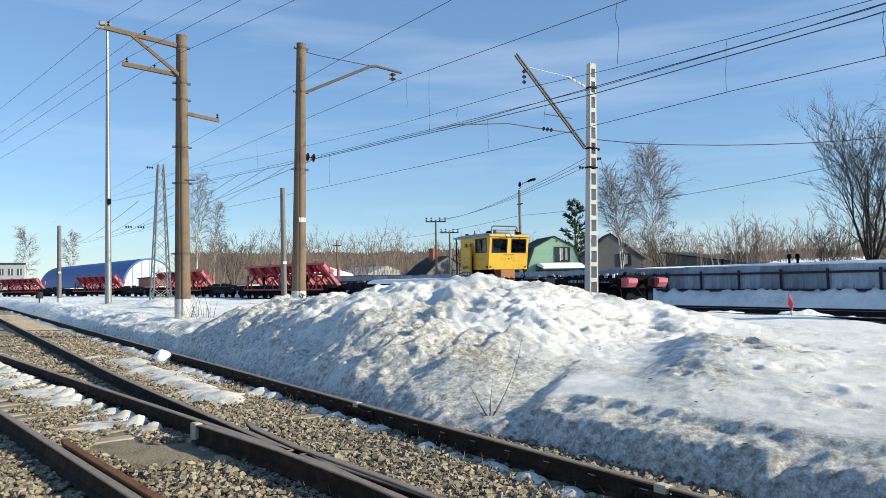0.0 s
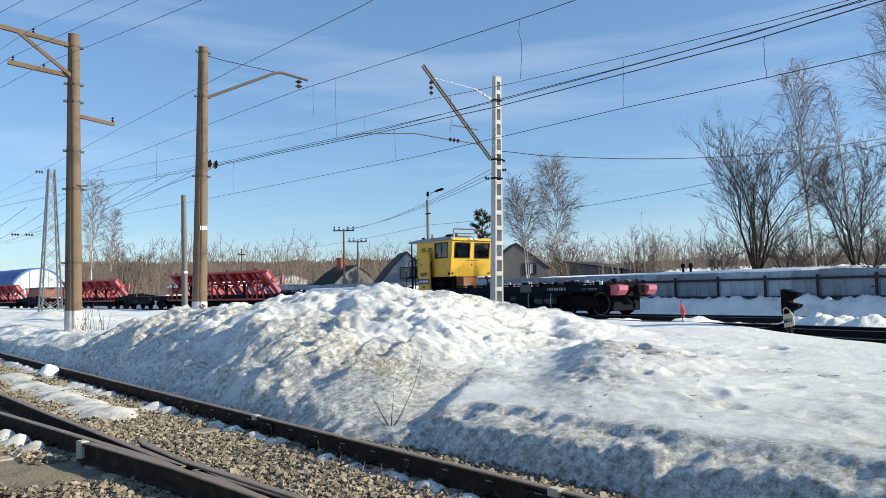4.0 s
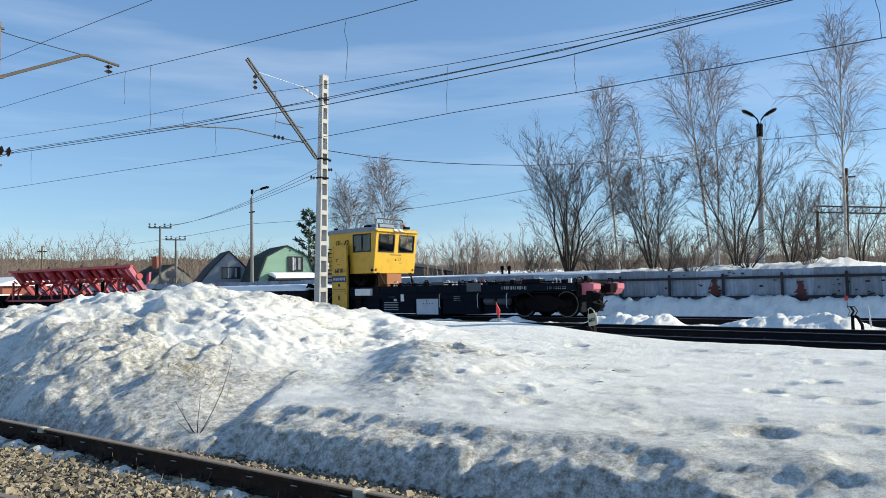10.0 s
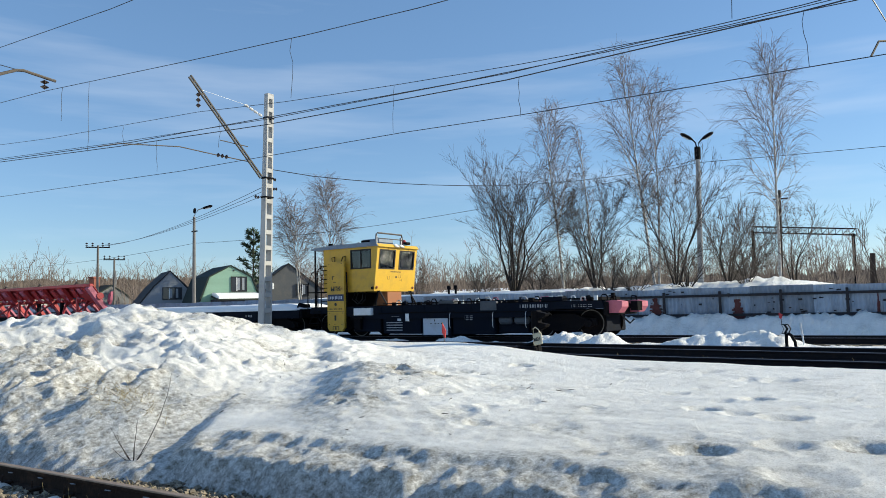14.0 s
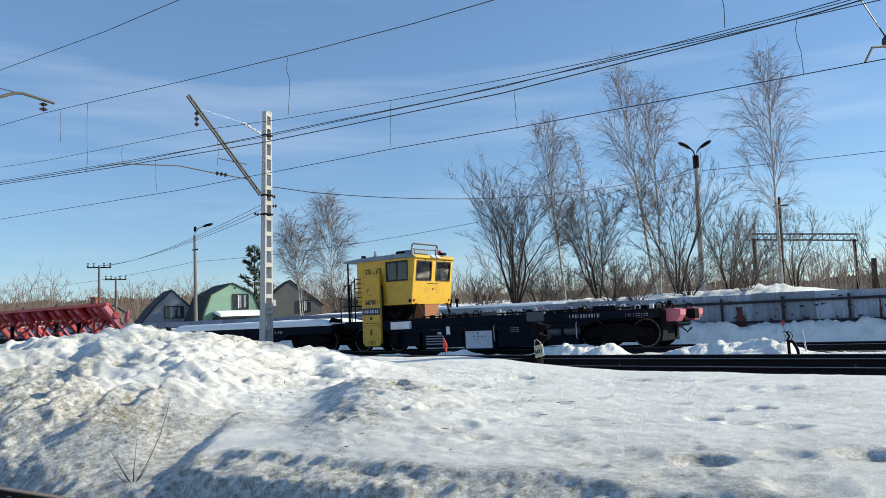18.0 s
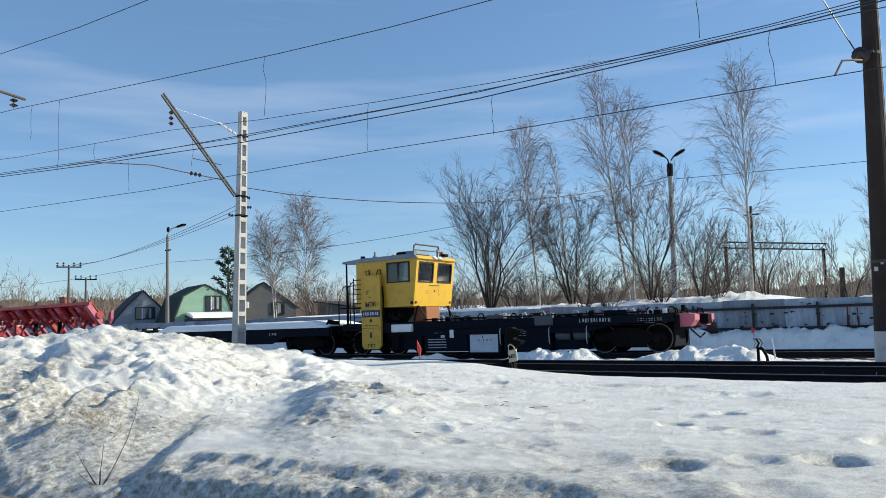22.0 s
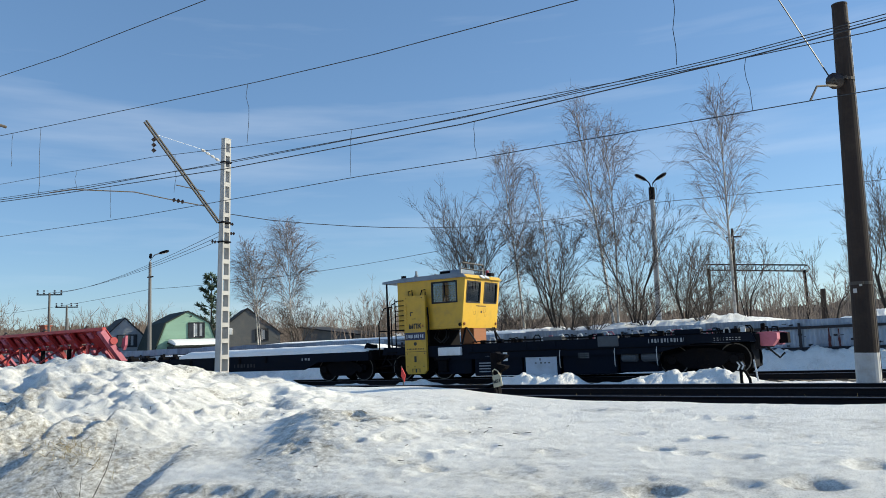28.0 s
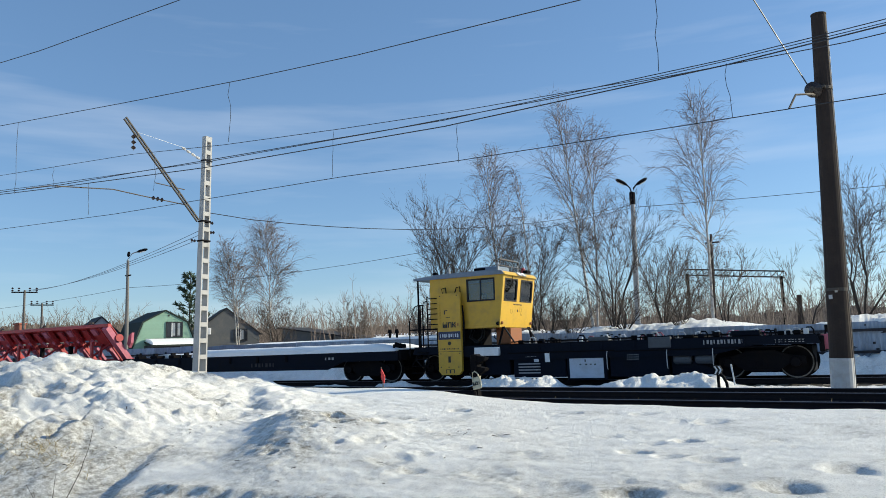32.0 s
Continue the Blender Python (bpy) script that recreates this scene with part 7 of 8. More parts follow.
def build_far_woods():
    """A belt of bare undergrowth and trees along the horizon."""
    rnd = random.Random(77)
    g = Growth()
    def clump(x, y, z, h, n, r):
        for _ in range(n):
            s = Vector((x + rnd.gauss(0, h * 0.22), y + rnd.gauss(0, h * 0.22), z - 0.3))
            hh = h * rnd.uniform(0.6, 1.1)
            st = bent(rnd, s, Vector((rnd.uniform(-0.25, 0.25), rnd.uniform(-0.25, 0.25), 1)), hh, 4, 0.1, 0.05)
            g.limb(st, r * 1.6, r * 0.5, 3)
            for _ in range(5):
                m = rnd.randint(1, 3)
                q = st[m].lerp(st[m + 1], rnd.random())
                b = bent(rnd, q, side_way(rnd, (st[m + 1] - st[m]).normalized(), rnd.uniform(0.4, 0.9)), hh * rnd.uniform(0.16, 0.34), 2, 0.15, 0.08)
                g.limb(b, r * 0.8, r * 0.3, 3)
                for _ in range(2):
                    g.limb(bent(rnd, b[1], side_way(rnd, (b[2] - b[1]).normalized(), 0.7), hh * 0.13, 1, 0.1, 0.05), r * 0.5, r * 0.25, 3)
    # by bearing from the yard, degrees to the left of +y, with distance and height
    for _ in range(720):
        b = rnd.uniform(-8, 77.5)
        d = rnd.uniform(120, 210)
        h = rnd.uniform(5.0, 9.0) * (0.8 if b < 40 else 1.08) * (d / 165)
        if 62 < b < 72 and rnd.random() < 0.5:
            h *= 1.3
        x, y = -d * math.sin(radians(b)), d * math.cos(radians(b))
        clump(x, y, 1.6, h, 3, 0.00030 * d)
    for _ in range(330):
        b = rnd.uniform(-10, 40)
        d = rnd.uniform(60, 100)
        clump(-d * math.sin(radians(b)), d * math.cos(radians(b)), 2.2, rnd.uniform(2.8, 5.2), 3, 0.00034 * d)
    for _ in range(110):
        b = rnd.uniform(40, 76)
        d = rnd.uniform(95, 130)
        clump(-d * math.sin(radians(b)), d * math.cos(radians(b)), 1.4, rnd.uniform(3.5, 6.5), 4, 0.00035 * d)
    tagged(new("far_woods", g.mesh("far_woods", FAR_TWIG)), "brown leafless woods and undergrowth along the horizon", "woods", kind="stuff")


def build_wood_edge():
    """The closed edge of the far woods: a thick ragged band behind the single trees."""
    v, f = [], []
    n = 1500
    for i in range(n + 1):
        b = radians(-25 + 102.5 * i / n)
        h = 7.0 + 2.6 * smooth(40, 55, math.degrees(b)) + 1.6 * fbm(i * 0.011, 3.0, 0, 4) + 2.0 * noise.noise((i * 0.9, 7.0, 0.0))
        for d, z in ((236, -1.0), (236, 2.0 + h), (242, 2.0 + h * 0.9), (242, -1.0)):
            v.append((-d * math.sin(b), d * math.cos(b), z))
    for i in range(n):
        f += [(i * 4 + k, (i + 1) * 4 + k, (i + 1) * 4 + k + 1, i * 4 + k + 1) for k in range(3)]
    single("wood_edge", Solid().add(v, f), WOOD_EDGE, "dense brown leafless wood edge on the horizon", "woods", kind="stuff")


WOOD_EDGE = material("dense_bare_wood", (0.12, 0.095, 0.08), 1.0, 0.0, 0.4, 1.2, (0.07, 0.055, 0.045), 0.5, 0.7, 0.0, gloss=0.0)

build_trees()
build_far_woods()
build_wood_edge()

# ---- houses and sheds behind the fence ----
GREEN_WALL = material("mint_green_siding", (0.20, 0.34, 0.26), 0.6, 0.0, 0.08, 8, (0.18, 0.34, 0.25), 1.2, 0.4, 0.05, per_piece=0.05)
GREEN_ROOF = material("dark_green_roof_sheet", (0.010, 0.020, 0.016), 0.85, 0.0, 0.15, 8, (0.018, 0.024, 0.02), 1.5, 0.5, 0.05)
GREY_WALL = material("pale_grey_siding", (0.22, 0.245, 0.28), 0.7, 0.0, 0.08, 8, (0.27, 0.27, 0.27), 1.2, 0.4, 0.05, per_piece=0.05)
BEIGE_WALL = material("grey_beige_plaster", (0.115, 0.12, 0.125), 0.8, 0.0, 0.1, 8, (0.19, 0.17, 0.15), 1.0, 0.5, 0.1)
DARK_ROOF = material("dark_slate_roof", (0.018, 0.02, 0.025), 0.85, 0.0, 0.2, 8, (0.03, 0.03, 0.033), 1.5, 0.5, 0.1)
RED_BRICK = material("red_brick_wall", (0.28, 0.09, 0.06), 0.85, 0.0, 0.2, 5, (0.2, 0.08, 0.055), 1.0, 0.5, 0.2)
BLUE_ROOF = material("blue_arched_roof_sheet", (0.03, 0.10, 0.30), 0.55, 0.1, 0.1, 2, (0.05, 0.11, 0.24), 0.4, 0.5, 0.05)
PALE_END = material("translucent_pale_end_wall", (0.45, 0.56, 0.62), 0.5, 0.0, 0.1, 1.5, (0.35, 0.45, 0.5), 0.5, 0.4, 0.05)
WINDOW_DARK = material("dark_window_pane", (0.03, 0.035, 0.045), 0.12, 0.0, 0.1, bump=0, coat=0.5)


def gable_window(house, x, y0, y1, z0, z1, bars_n=3):
    w = new("window", Solid().box(x, x + 0.05, y0, y1, z0, z1).mesh("window", WINDOW_DARK))
    w.parent = house
    s = Solid()
    for a, b, c, d in ((y0 - 0.08, y0, z0 - 0.08, z1 + 0.08), (y1, y1 + 0.08, z0 - 0.08, z1 + 0.08), (y0, y1, z0 - 0.08, z0), (y0, y1, z1, z1 + 0.08)):
        s.box(x, x + 0.09, a, b, c, d)
    part("window_frame", s, DARK_ROOF, w)
    for k in range(1, bars_n):
        q = y0 + (y1 - y0) * k / bars_n
        part("glazing_bar", Solid().box(x + 0.05, x + 0.075, q - 0.04, q + 0.04, z0, z1), WHITE if k == 1 else DARK_ROOF, w)
        part("curtain", Solid().box(x + 0.051, x + 0.058, q + 0.06, q + 0.3, z0 + 0.1, z1 - 0.05), GREY_WALL, w, "pale curtain behind the pane")


def gambrel_house(label, wall, roof, x_face, yc, half, z_base, z_eave, z_knee, z_ridge, depth, knee=0.68, turn=0.0):
    """A house whose gable faces +x, with a two-pitch roof and clapboards."""
    h = thing("house", label, "house", pose(x_face, yc, 0, 0, 0, turn), "garden houses")
    prof = [(-half, z_base), (-half, z_eave), (-half * knee, z_knee), (0, z_ridge), (half * knee, z_knee), (half, z_eave), (half, z_base)]
    part("wall", Solid().prism(prof, 0, -depth, 0.0), wall, h)
    # clapboards over the gable
    def width_at(z):
        for (ya, za), (yb, zb) in zip(prof[3:], prof[4:]):
            if zb <= z <= za:
                return ya + (yb - ya) * (za - z) / max(1e-6, za - zb)
        return half
    z = z_base + 0.1
    while z < z_ridge - 0.25:
        a, b = width_at(z) - 0.05, width_at(z + 0.2) - 0.05
        part("board", Solid().add([(0.0, -a, z), (0.03, -a, z), (0.03, a, z), (0.0, a, z), (0.005, -b, z + 0.2), (0.012, -b, z + 0.2), (0.012, b, z + 0.2), (0.005, b, z + 0.2)], [(0, 1, 2, 3), (1, 5, 6, 2), (4, 7, 6, 5), (0, 4, 5, 1), (3, 2, 6, 7), (0, 3, 7, 4)]), wall, h)
        z += 0.2
    for sgn in (-1, 1):
        s = Solid()
        pts = [(half + 0.25, z_eave - 0.15), (half * knee + 0.12, z_knee + 0.1), (0, z_ridge + 0.14)]
        inner = [(0, z_ridge + 0.02), (half * knee + 0.02, z_knee), (half + 0.12, z_eave - 0.2)]
        s.prism([(sgn * y, z) for y, z in pts + inner], 0, -depth - 0.3, 0.12)
        part("roof_slope", s, roof, h)
    return h


def build_houses():
    g = gambrel_house("mint green timber house with a dark green gambrel roof", GREEN_WALL, GREEN_ROOF, -59.95, 49.9, 3.0, 0.9, 2.5, 4.9, 6.0, 5.5, 0.7, -21)
    gable_window(g, 0.03, 0.1, 1.55, 3.55, 4.9)
    part("gable_vent", Solid().box(0.03, 0.06, 0.2, 0.36, 5.5, 5.66), DARK_ROOF, g)
    porch = Solid().prism([(0.0, 3.0), (0.1, 3.1), (2.2, 2.75), (2.2, 2.62)], 1, -2.0, 2.5)
    part("porch_roof", porch, GREEN_ROOF, g)
    part("porch_snow", Solid().prism([(0.05, 3.06), (0.15, 3.38), (1.2, 3.3), (2.25, 2.98), (2.25, 2.76)], 1, -1.9, 2.4), ROOF_SNOW, g, "thick snow on the porch roof")
    part("porch_wall", Solid().box(0.0, 2.0, -2.0, 2.4, 0.9, 2.7), DARK_ROOF, g)
    k = gambrel_house("pale grey house with a steep dark roof", GREY_WALL, DARK_ROOF, -68.3, 48.9, 2.9, 0.9, 2.6, 4.2, 5.8, 5.0, 0.55, -25)
    gable_window(k, 0.03, -0.7, 1.1, 2.98, 4.1)
    part("porch_snow", Solid().prism([(0.05, 2.15), (0.15, 2.4), (1.0, 2.3), (1.3, 2.1)], 1, -1.8, 2.0), ROOF_SNOW, k)
    b = gambrel_house("grey-beige plastered house with a dark roof", BEIGE_WALL, DARK_ROOF, -63.0, 60.6, 3.6, 0.9, 4.0, 5.3, 6.7, 5.0, 0.5, -35)
    gable_window(b, 0.03, 0.9, 2.2, 3.2, 4.4, 2)
    part("air_conditioner", Solid().box(0.02, 0.4, -2.6, -1.7, 3.9, 4.6, 0.04), WHITE, b, "white air-conditioner box")
    r = gambrel_house("low dark house with a green roof and a red brick chimney", BEIGE_WALL, GREEN_ROOF, -84.0, 52.0, 3.2, 0.9, 2.8, 4.0, 4.9, 5.0, 0.5)
    part("chimney", Solid().box(-3.2, -2.2, -1.0, -0.2, 4.2, 6.0, 0.05).box(-3.3, -2.1, -1.1, -0.1, 5.9, 6.1, 0.03), RED_BRICK, r, "red brick chimney")
    part("flue", Solid().tube([(-2.5, 2.0, 4.5), (-2.5, 2.0, 6.9)], 0.14, 8), GALV, r)
    # long low shed just behind the fence, its roof under snow
    s = thing("shed", "long low shed with a snow-covered roof", "shed", pose(-28, 39.5, 0))
    part("wall", Solid().box(-9, 9.5, -2.2, 2.2, 0.4, 2.02), BEIGE_WALL, s)
    part("roof_snow", Solid().prism([(-2.5, 2.02), (-2.45, 2.2), (0.0, 2.34), (2.5, 2.36), (2.5, 2.02)], 0, -9.2, 9.7), ROOF_SNOW, s, "unbroken snow on the roof")
    for x in (2.15, 2.65):
        part("vent_pipe", Solid().tube([(x, -1.2, 2.1), (x, -1.2, 2.55), (x, -1.2, 2.56), (x, -1.2, 2.78)], [0.07, 0.07, 0.13, 0.1], 8), DARK_STEEL, s, "dark capped vent pipe")
    part("vent_pipe", Solid().tube([(-4.0, 1.0, 2.1), (-4.0, 1.0, 2.75)], 0.1, 8), DARK_STEEL, s)
    q = thing("shed", "low wooden barn with a slanting roof", "shed", pose(-52, 66, 0))
    part("wall", Solid().prism([(-6, 0.9), (-6, 4.3), (5.5, 2.7), (5.5, 0.9)], 1, -2, 2), BEIGE_WALL, q)
    part("roof", Solid().prism([(-6.4, 4.35), (-6.4, 4.5), (6.0, 2.8), (6.0, 2.65)], 1, -2.4, 2.4), DARK_ROOF, q)
    q = thing("shed", "long distant shed under thin snow", "shed", pose(-62, 92, 0))
    part("wall", Solid().box(-10, 10, -3, 3, 1.2, 3.2), BEIGE_WALL, q)
    part("roof_snow", Solid().prism([(-3.4, 3.2), (0, 3.9), (3.4, 3.2)], 0, -10.4, 10.4), ROOF_SNOW, q)
    q = thing("shed", "low shed with a snowy roof beside the yard", "shed", pose(-86, 33.5, 0))
    part("wall", Solid().box(-6, 6, -2.5, 2.5, 0.5, 2.6), RED_BRICK, q)
    part("roof_snow", Solid().prism([(-3.0, 2.5), (-2.9, 2.7), (0, 3.5), (2.9, 2.7), (3.0, 2.5)], 0, -6.4, 6.4), ROOF_SNOW, q)
    q = thing("shed", "grey sheet-roofed shed in the gardens", "shed", pose(-95, 46, 0))
    part("wall", Solid().box(-5, 5, -3, 3, 0.9, 2.8), BEIGE_WALL, q)
    part("roof", Solid().prism([(-3.4, 2.7), (0, 3.9), (3.4, 2.7)], 0, -5.4, 5.4), GREY_CONCRETE, q)
    # arched hall far along the yard, end wall towards +x
    a = thing("arched_hall", "long blue arched metal hall with a pale end wall", "hall", pose(-170, 30.5, 0, 0, 0, 8.4))
    n = 24
    arc = [(5.6 * math.cos(math.pi * i / n), 1.6 + 6.2 * math.sin(math.pi * i / n)) for i in range(n + 1)]
    part("roof", Solid().prism(arc, 0, -75, 0), BLUE_ROOF, a, "blue arched roof")
    inner = [(y * 0.93, 1.6 + (z - 1.6) * 0.94) for y, z in arc]
    part("end_wall", Solid().prism(inner, 0, 0, 0.12), PALE_END, a, "pale translucent end wall")
    for i in range(1, 6):
        y = -5.2 + i * 1.75
        top = 1.6 + 6.2 * math.sqrt(max(0, 1 - (y / 5.4) ** 2)) * 0.93
        part("end_rib", Solid().box(0.12, 0.2, y - 0.05, y + 0.05, 1.6, top), GALV, a)
    part("base_wall", Solid().box(-75, 0.05, -5.7, 5.7, 0.4, 1.7), RED_BRICK, a)
    c = thing("brick_annexe", "low red brick annexe with rusty doors", "shed", pose(-150, 31, 0))
    part("wall", Solid().box(-6, 6, -5, 4, 0.4, 3.2), RED_BRICK, c)
    part("roof", Solid().box(-6.2, 6.2, -5.2, 4.2, 3.2, 3.45), DARK_ROOF, c)
    for y in (-3.4, -0.6, 2.0):
        part("door", Solid().box(6.0, 6.08, y - 0.9, y + 0.9, 0.5, 2.7), ORANGE, c, "rusty brown door")
    # two-storey grey building at the far end of the yard
    f = thing("office_building", "two-storey grey brick building with rows of windows", "building", pose(-160, 5.6, 0))
    part("wall", Solid().box(-9, 0, -6.5, 1.2, 0.4, 6.2), GREY_WALL, f)
    part("roof", Solid().box(-9.2, 0.2, -6.7, 1.4, 6.2, 6.5), DARK_ROOF, f)
    for z in (1.7, 4.2):
        for k in range(5):
            y = -5.8 + k * 1.45
            w = part("window", Solid().box(0.0, 0.06, y, y + 0.75, z, z + 1.2), WINDOW_DARK, f)
            part("window_frame", Solid().box(0.06, 0.09, y + 0.34, y + 0.4, z, z + 1.2), WHITE, w)
        for k in range(4):
            x = -8.2 + k * 2.0
            part("window", Solid().box(x, x + 0.9, 1.2, 1.26, z, z + 1.2), WINDOW_DARK, f)
    # low dark fence far along the yard, behind the train
    q = thing("fence", "low dark board fence before the gardens", "fence", kind="structure")
    post = Solid().box(-0.05, 0.05, -0.05, 0.05, 0, 1.1).mesh("post", FENCE_FRAME)
    for i in range(40):
        o = new("post", post)
        o.parent = q
        o.matrix_basis = pose(-150 + i * 1.45, 33.9 - 0.06 * (39 - i), 0.5)
    part("board", Solid().box(-150, -92.2, 33.9, 33.95, 0.7, 1.35), FENCE_FRAME, q)


build_houses()


# ---- lamps, far poles, gantry ----
MID_CONCRETE = material("mid_grey_concrete", (0.14, 0.135, 0.13), 0.85, 0.0, 0.15, 30, (0.16, 0.16, 0.16), 1.5, 0.5, 0.2)
GREY_TIMBER = material("weathered_grey_timber", (0.13, 0.12, 0.11), 0.9, 0.0, 0.25, 20, (0.07, 0.06, 0.055), 2, 0.5, 0.2)


def lamp_head(parent, a, b, label="glass street lamp head"):
    a, b = Vector(a), Vector(b)
    d = b - a
    part("lamp_head", Solid().tube([a, a + d * 0.25, a + d * 0.75, b], [0.05, 0.12, 0.13, 0.06], 10), DARK_STEEL, parent, label)
    part("lamp_glass", Solid().tube([a + d * 0.3 - Vector((0, 0, 0.06)), a + d * 0.75 - Vector((0, 0, 0.06))], 0.09, 8), LIMEWASH, parent)


def build_lamps():
    p = thing("street_lamp", "concrete lamp post with two drooping lamp heads", "street lamp", pose(-13.58, 48.27, 1.9), "street lamps")
    part("shaft", Solid().tube([(0, 0, 0), (0.19, 0.05, 9.2)], [0.2, 0.13], 12), GREY_CONCRETE, p)
    part("top_collar", Solid().tube([(0.18, 0.04, 8.5), (0.19, 0.05, 9.3)], 0.19, 10), DARK_STEEL, p)
    for sgn in (-1, 1):
        u = Vector((0.87, 0.5, 0)) * sgn
        part("arm", Solid().tube([Vector((0.19, 0.05, 9.1)), Vector((0.19, 0.05, 9.6)) + u * 0.12, Vector((0.19, 0.05, 9.85)) + u * 0.35], 0.045, 7), DARK_STEEL, p)
        lamp_head(p, Vector((0.19, 0.05, 9.8)) + u * 0.3, Vector((0.19, 0.05, 10.2)) + u * 1.0)
    p = thing("street_lamp", "slim grey lamp post with one lamp arm", "street lamp", pose(-54.1, 41.15, 0.7), "street lamps")
    part("shaft", Solid().tube([(0, 0, 0), (0, 0, 9.0)], [0.17, 0.11], 10), MID_CONCRETE, p)
    part("arm", Solid().tube([(0, 0, 8.3), (0, 0, 9.1), (0.25, 0.22, 9.6), (0.6, 0.5, 9.75)], 0.05, 7), GALV, p)
    lamp_head(p, (0.5, 0.45, 9.72), (1.15, 1.0, 9.95))
    lamp_head(p, (0.05, -0.02, 9.3), (-0.05, 0.12, 9.75))
    part("cross_arm", Solid().box(-0.3, 0.4, -0.05, 0.05, 7.7, 7.8), DARK_STEEL, p)
    for x, y, z, h in ((-72.9, 43.6, 0.9, 7.7), (-80.6, 50.2, 0.9, 7.1)):
        p = thing("utility_pole", "thin grey timber pole with a cross arm and insulators", "pole", pose(x, y, z), "utility poles")
        part("shaft", Solid().tube([(0, 0, 0), (0, 0, h)], [0.14, 0.1], 9), GREY_TIMBER, p)
        u = Vector((0.52, 0.85, 0))
        s = Solid()
        bar_between(s, Vector((0, 0, h - 0.2)) - u * 1.15, Vector((0, 0, h - 0.2)) + u * 1.15, 0.1, 0.12)
        part("cross_arm", s, DARK_STEEL, p)
        for k in (-1.05, -0.5, 0.45, 1.05):
            q = u * k + Vector((0, 0, h - 0.15))
            insulator(p, q, q + Vector((0, 0, 0.45)), 2, 0.13)
    p = thing("utility_pole", "short distant pole with a small cross arm", "pole", pose(-100.9, 43.7, 0.8), "utility poles")
    part("shaft", Solid().tube([(0, 0, 0), (0, 0, 7.1)], [0.16, 0.11], 8), CONCRETE, p)
    part("cross_arm", Solid().box(-0.1, 0.1, -0.6, 0.6, 6.3, 6.42), DARK_STEEL, p)
    p = thing("utility_pole", "dark pole with a cross arm among the birches", "pole", pose(-12.8, 69.0, 1.9), "utility poles")
    part("shaft", Solid().tube([(0, 0, 0), (0.25, 0, 8.8)], [0.16, 0.11], 9), DARK_CONCRETE, p)
    part("cross_arm", Solid().box(-0.3, 0.9, -0.05, 0.05, 8.0, 8.12), DARK_STEEL, p)
    p = thing("short_post", "short dark post behind the fence", "pole", pose(-5.25, 59.95, 1.9))
    part("shaft", Solid().tube([(0, 0, 0), (0.1, 0, 2.6)], 0.18, 9), DARK_CONCRETE, p)
    # lattice portal over a distant line
    p = thing("signal_gantry", "dark lattice portal over a distant railway line", "gantry", pose(-23.5, 107.6, 1.9))
    s = Solid()
    L = 12.3
    for z in (8.6, 9.4):
        for y in (-0.4, 0.4):
            bar_between(s, (0, y, z), (L, y + 2.0, z - 1.1), 0.12, 0.12)
    for i in range(16):
        a, b = L * i / 16, L * (i + 1) / 16
        za, zb = 8.6 - 1.1 * i / 16, 8.6 - 1.1 * (i + 1) / 16
        bar_between(s, (a, 2.0 * i / 16 - 0.4, za), (b, 2.0 * (i + 1) / 16 - 0.4, zb + 0.8), 0.07, 0.07)
        bar_between(s, (b, 2.0 * (i + 1) / 16 - 0.4, zb), (b, 2.0 * (i + 1) / 16 - 0.4, zb + 0.8), 0.07, 0.07)
    part("beam", s, DARK_STEEL, p, "lattice beam")
    for x, y in ((0.2, 0), (L - 0.4, 2.0)):
        part("leg", Solid().box(x - 0.18, x + 0.18, y - 0.18, y + 0.18, 0, 8.8 - x * 0.09, 0.03), DARK_STEEL, p)
    # tall lighting mast and steel lattice tower along the yard
    p = thing("lighting_mast", "very tall slim grey lighting mast", "mast", pose(-59.48, 7.86, 0.3), "masts")
    part("shaft", Solid().tube([(0, 0, 0), (-0.02, -0.13, 20.4)], [0.24, 0.09], 12), GALV, p)
    part("lamp_head", Solid().box(-0.3, 0.3, -0.7, 0.1, 20.4, 20.75, 0.05).box(-0.2, 0.2, -0.9, 0.3, 20.2, 20.35), GALV, p, "box floodlights")
    part("cable_box", Solid().box(0.22, 0.36, -0.12, 0.12, 7.3, 7.7), DARK_STEEL, p)
    p = thing("lattice_tower", "tapered steel lattice tower", "mast", pose(-68.74, 13.25, 0.3), "masts")
    H, w0, w1 = 11.9, 0.75, 0.22
    for sx in (-1, 1):
        for sy in (-1, 1):
            s = Solid()
            bar_between(s, (sx * w0, sy * w0, 0), (sx * w1, sy * w1, H), 0.09, 0.09)
            part("leg", s, GALV, p)
    s = Solid()
    for i in range(11):
        za, zb = H * i / 11, H * (i + 1) / 11
        wa, wb = w0 + (w1 - w0) * i / 11, w0 + (w1 - w0) * (i + 1) / 11
        for k in range(4):
            c = [(1, 1), (1, -1), (-1, -1), (-1, 1)]
            (ax, ay), (bx, by) = c[k], c[(k + 1) % 4]
            bar_between(s, (ax * wa, ay * wa, za), (bx * wb, by * wb, zb), 0.045, 0.045)
            bar_between(s, (bx * wa, by * wa, za), (ax * wb, ay * wb, zb), 0.045, 0.045)
    part("bracing", s, GALV, p)
    for y, z in ((0.3, 11.6), (1.0, 6.4), (2.0, 6.4)):
        insulator(p, (0, -y - 0.3, z), (0, -y - 0.9, z), 3, 0.13)
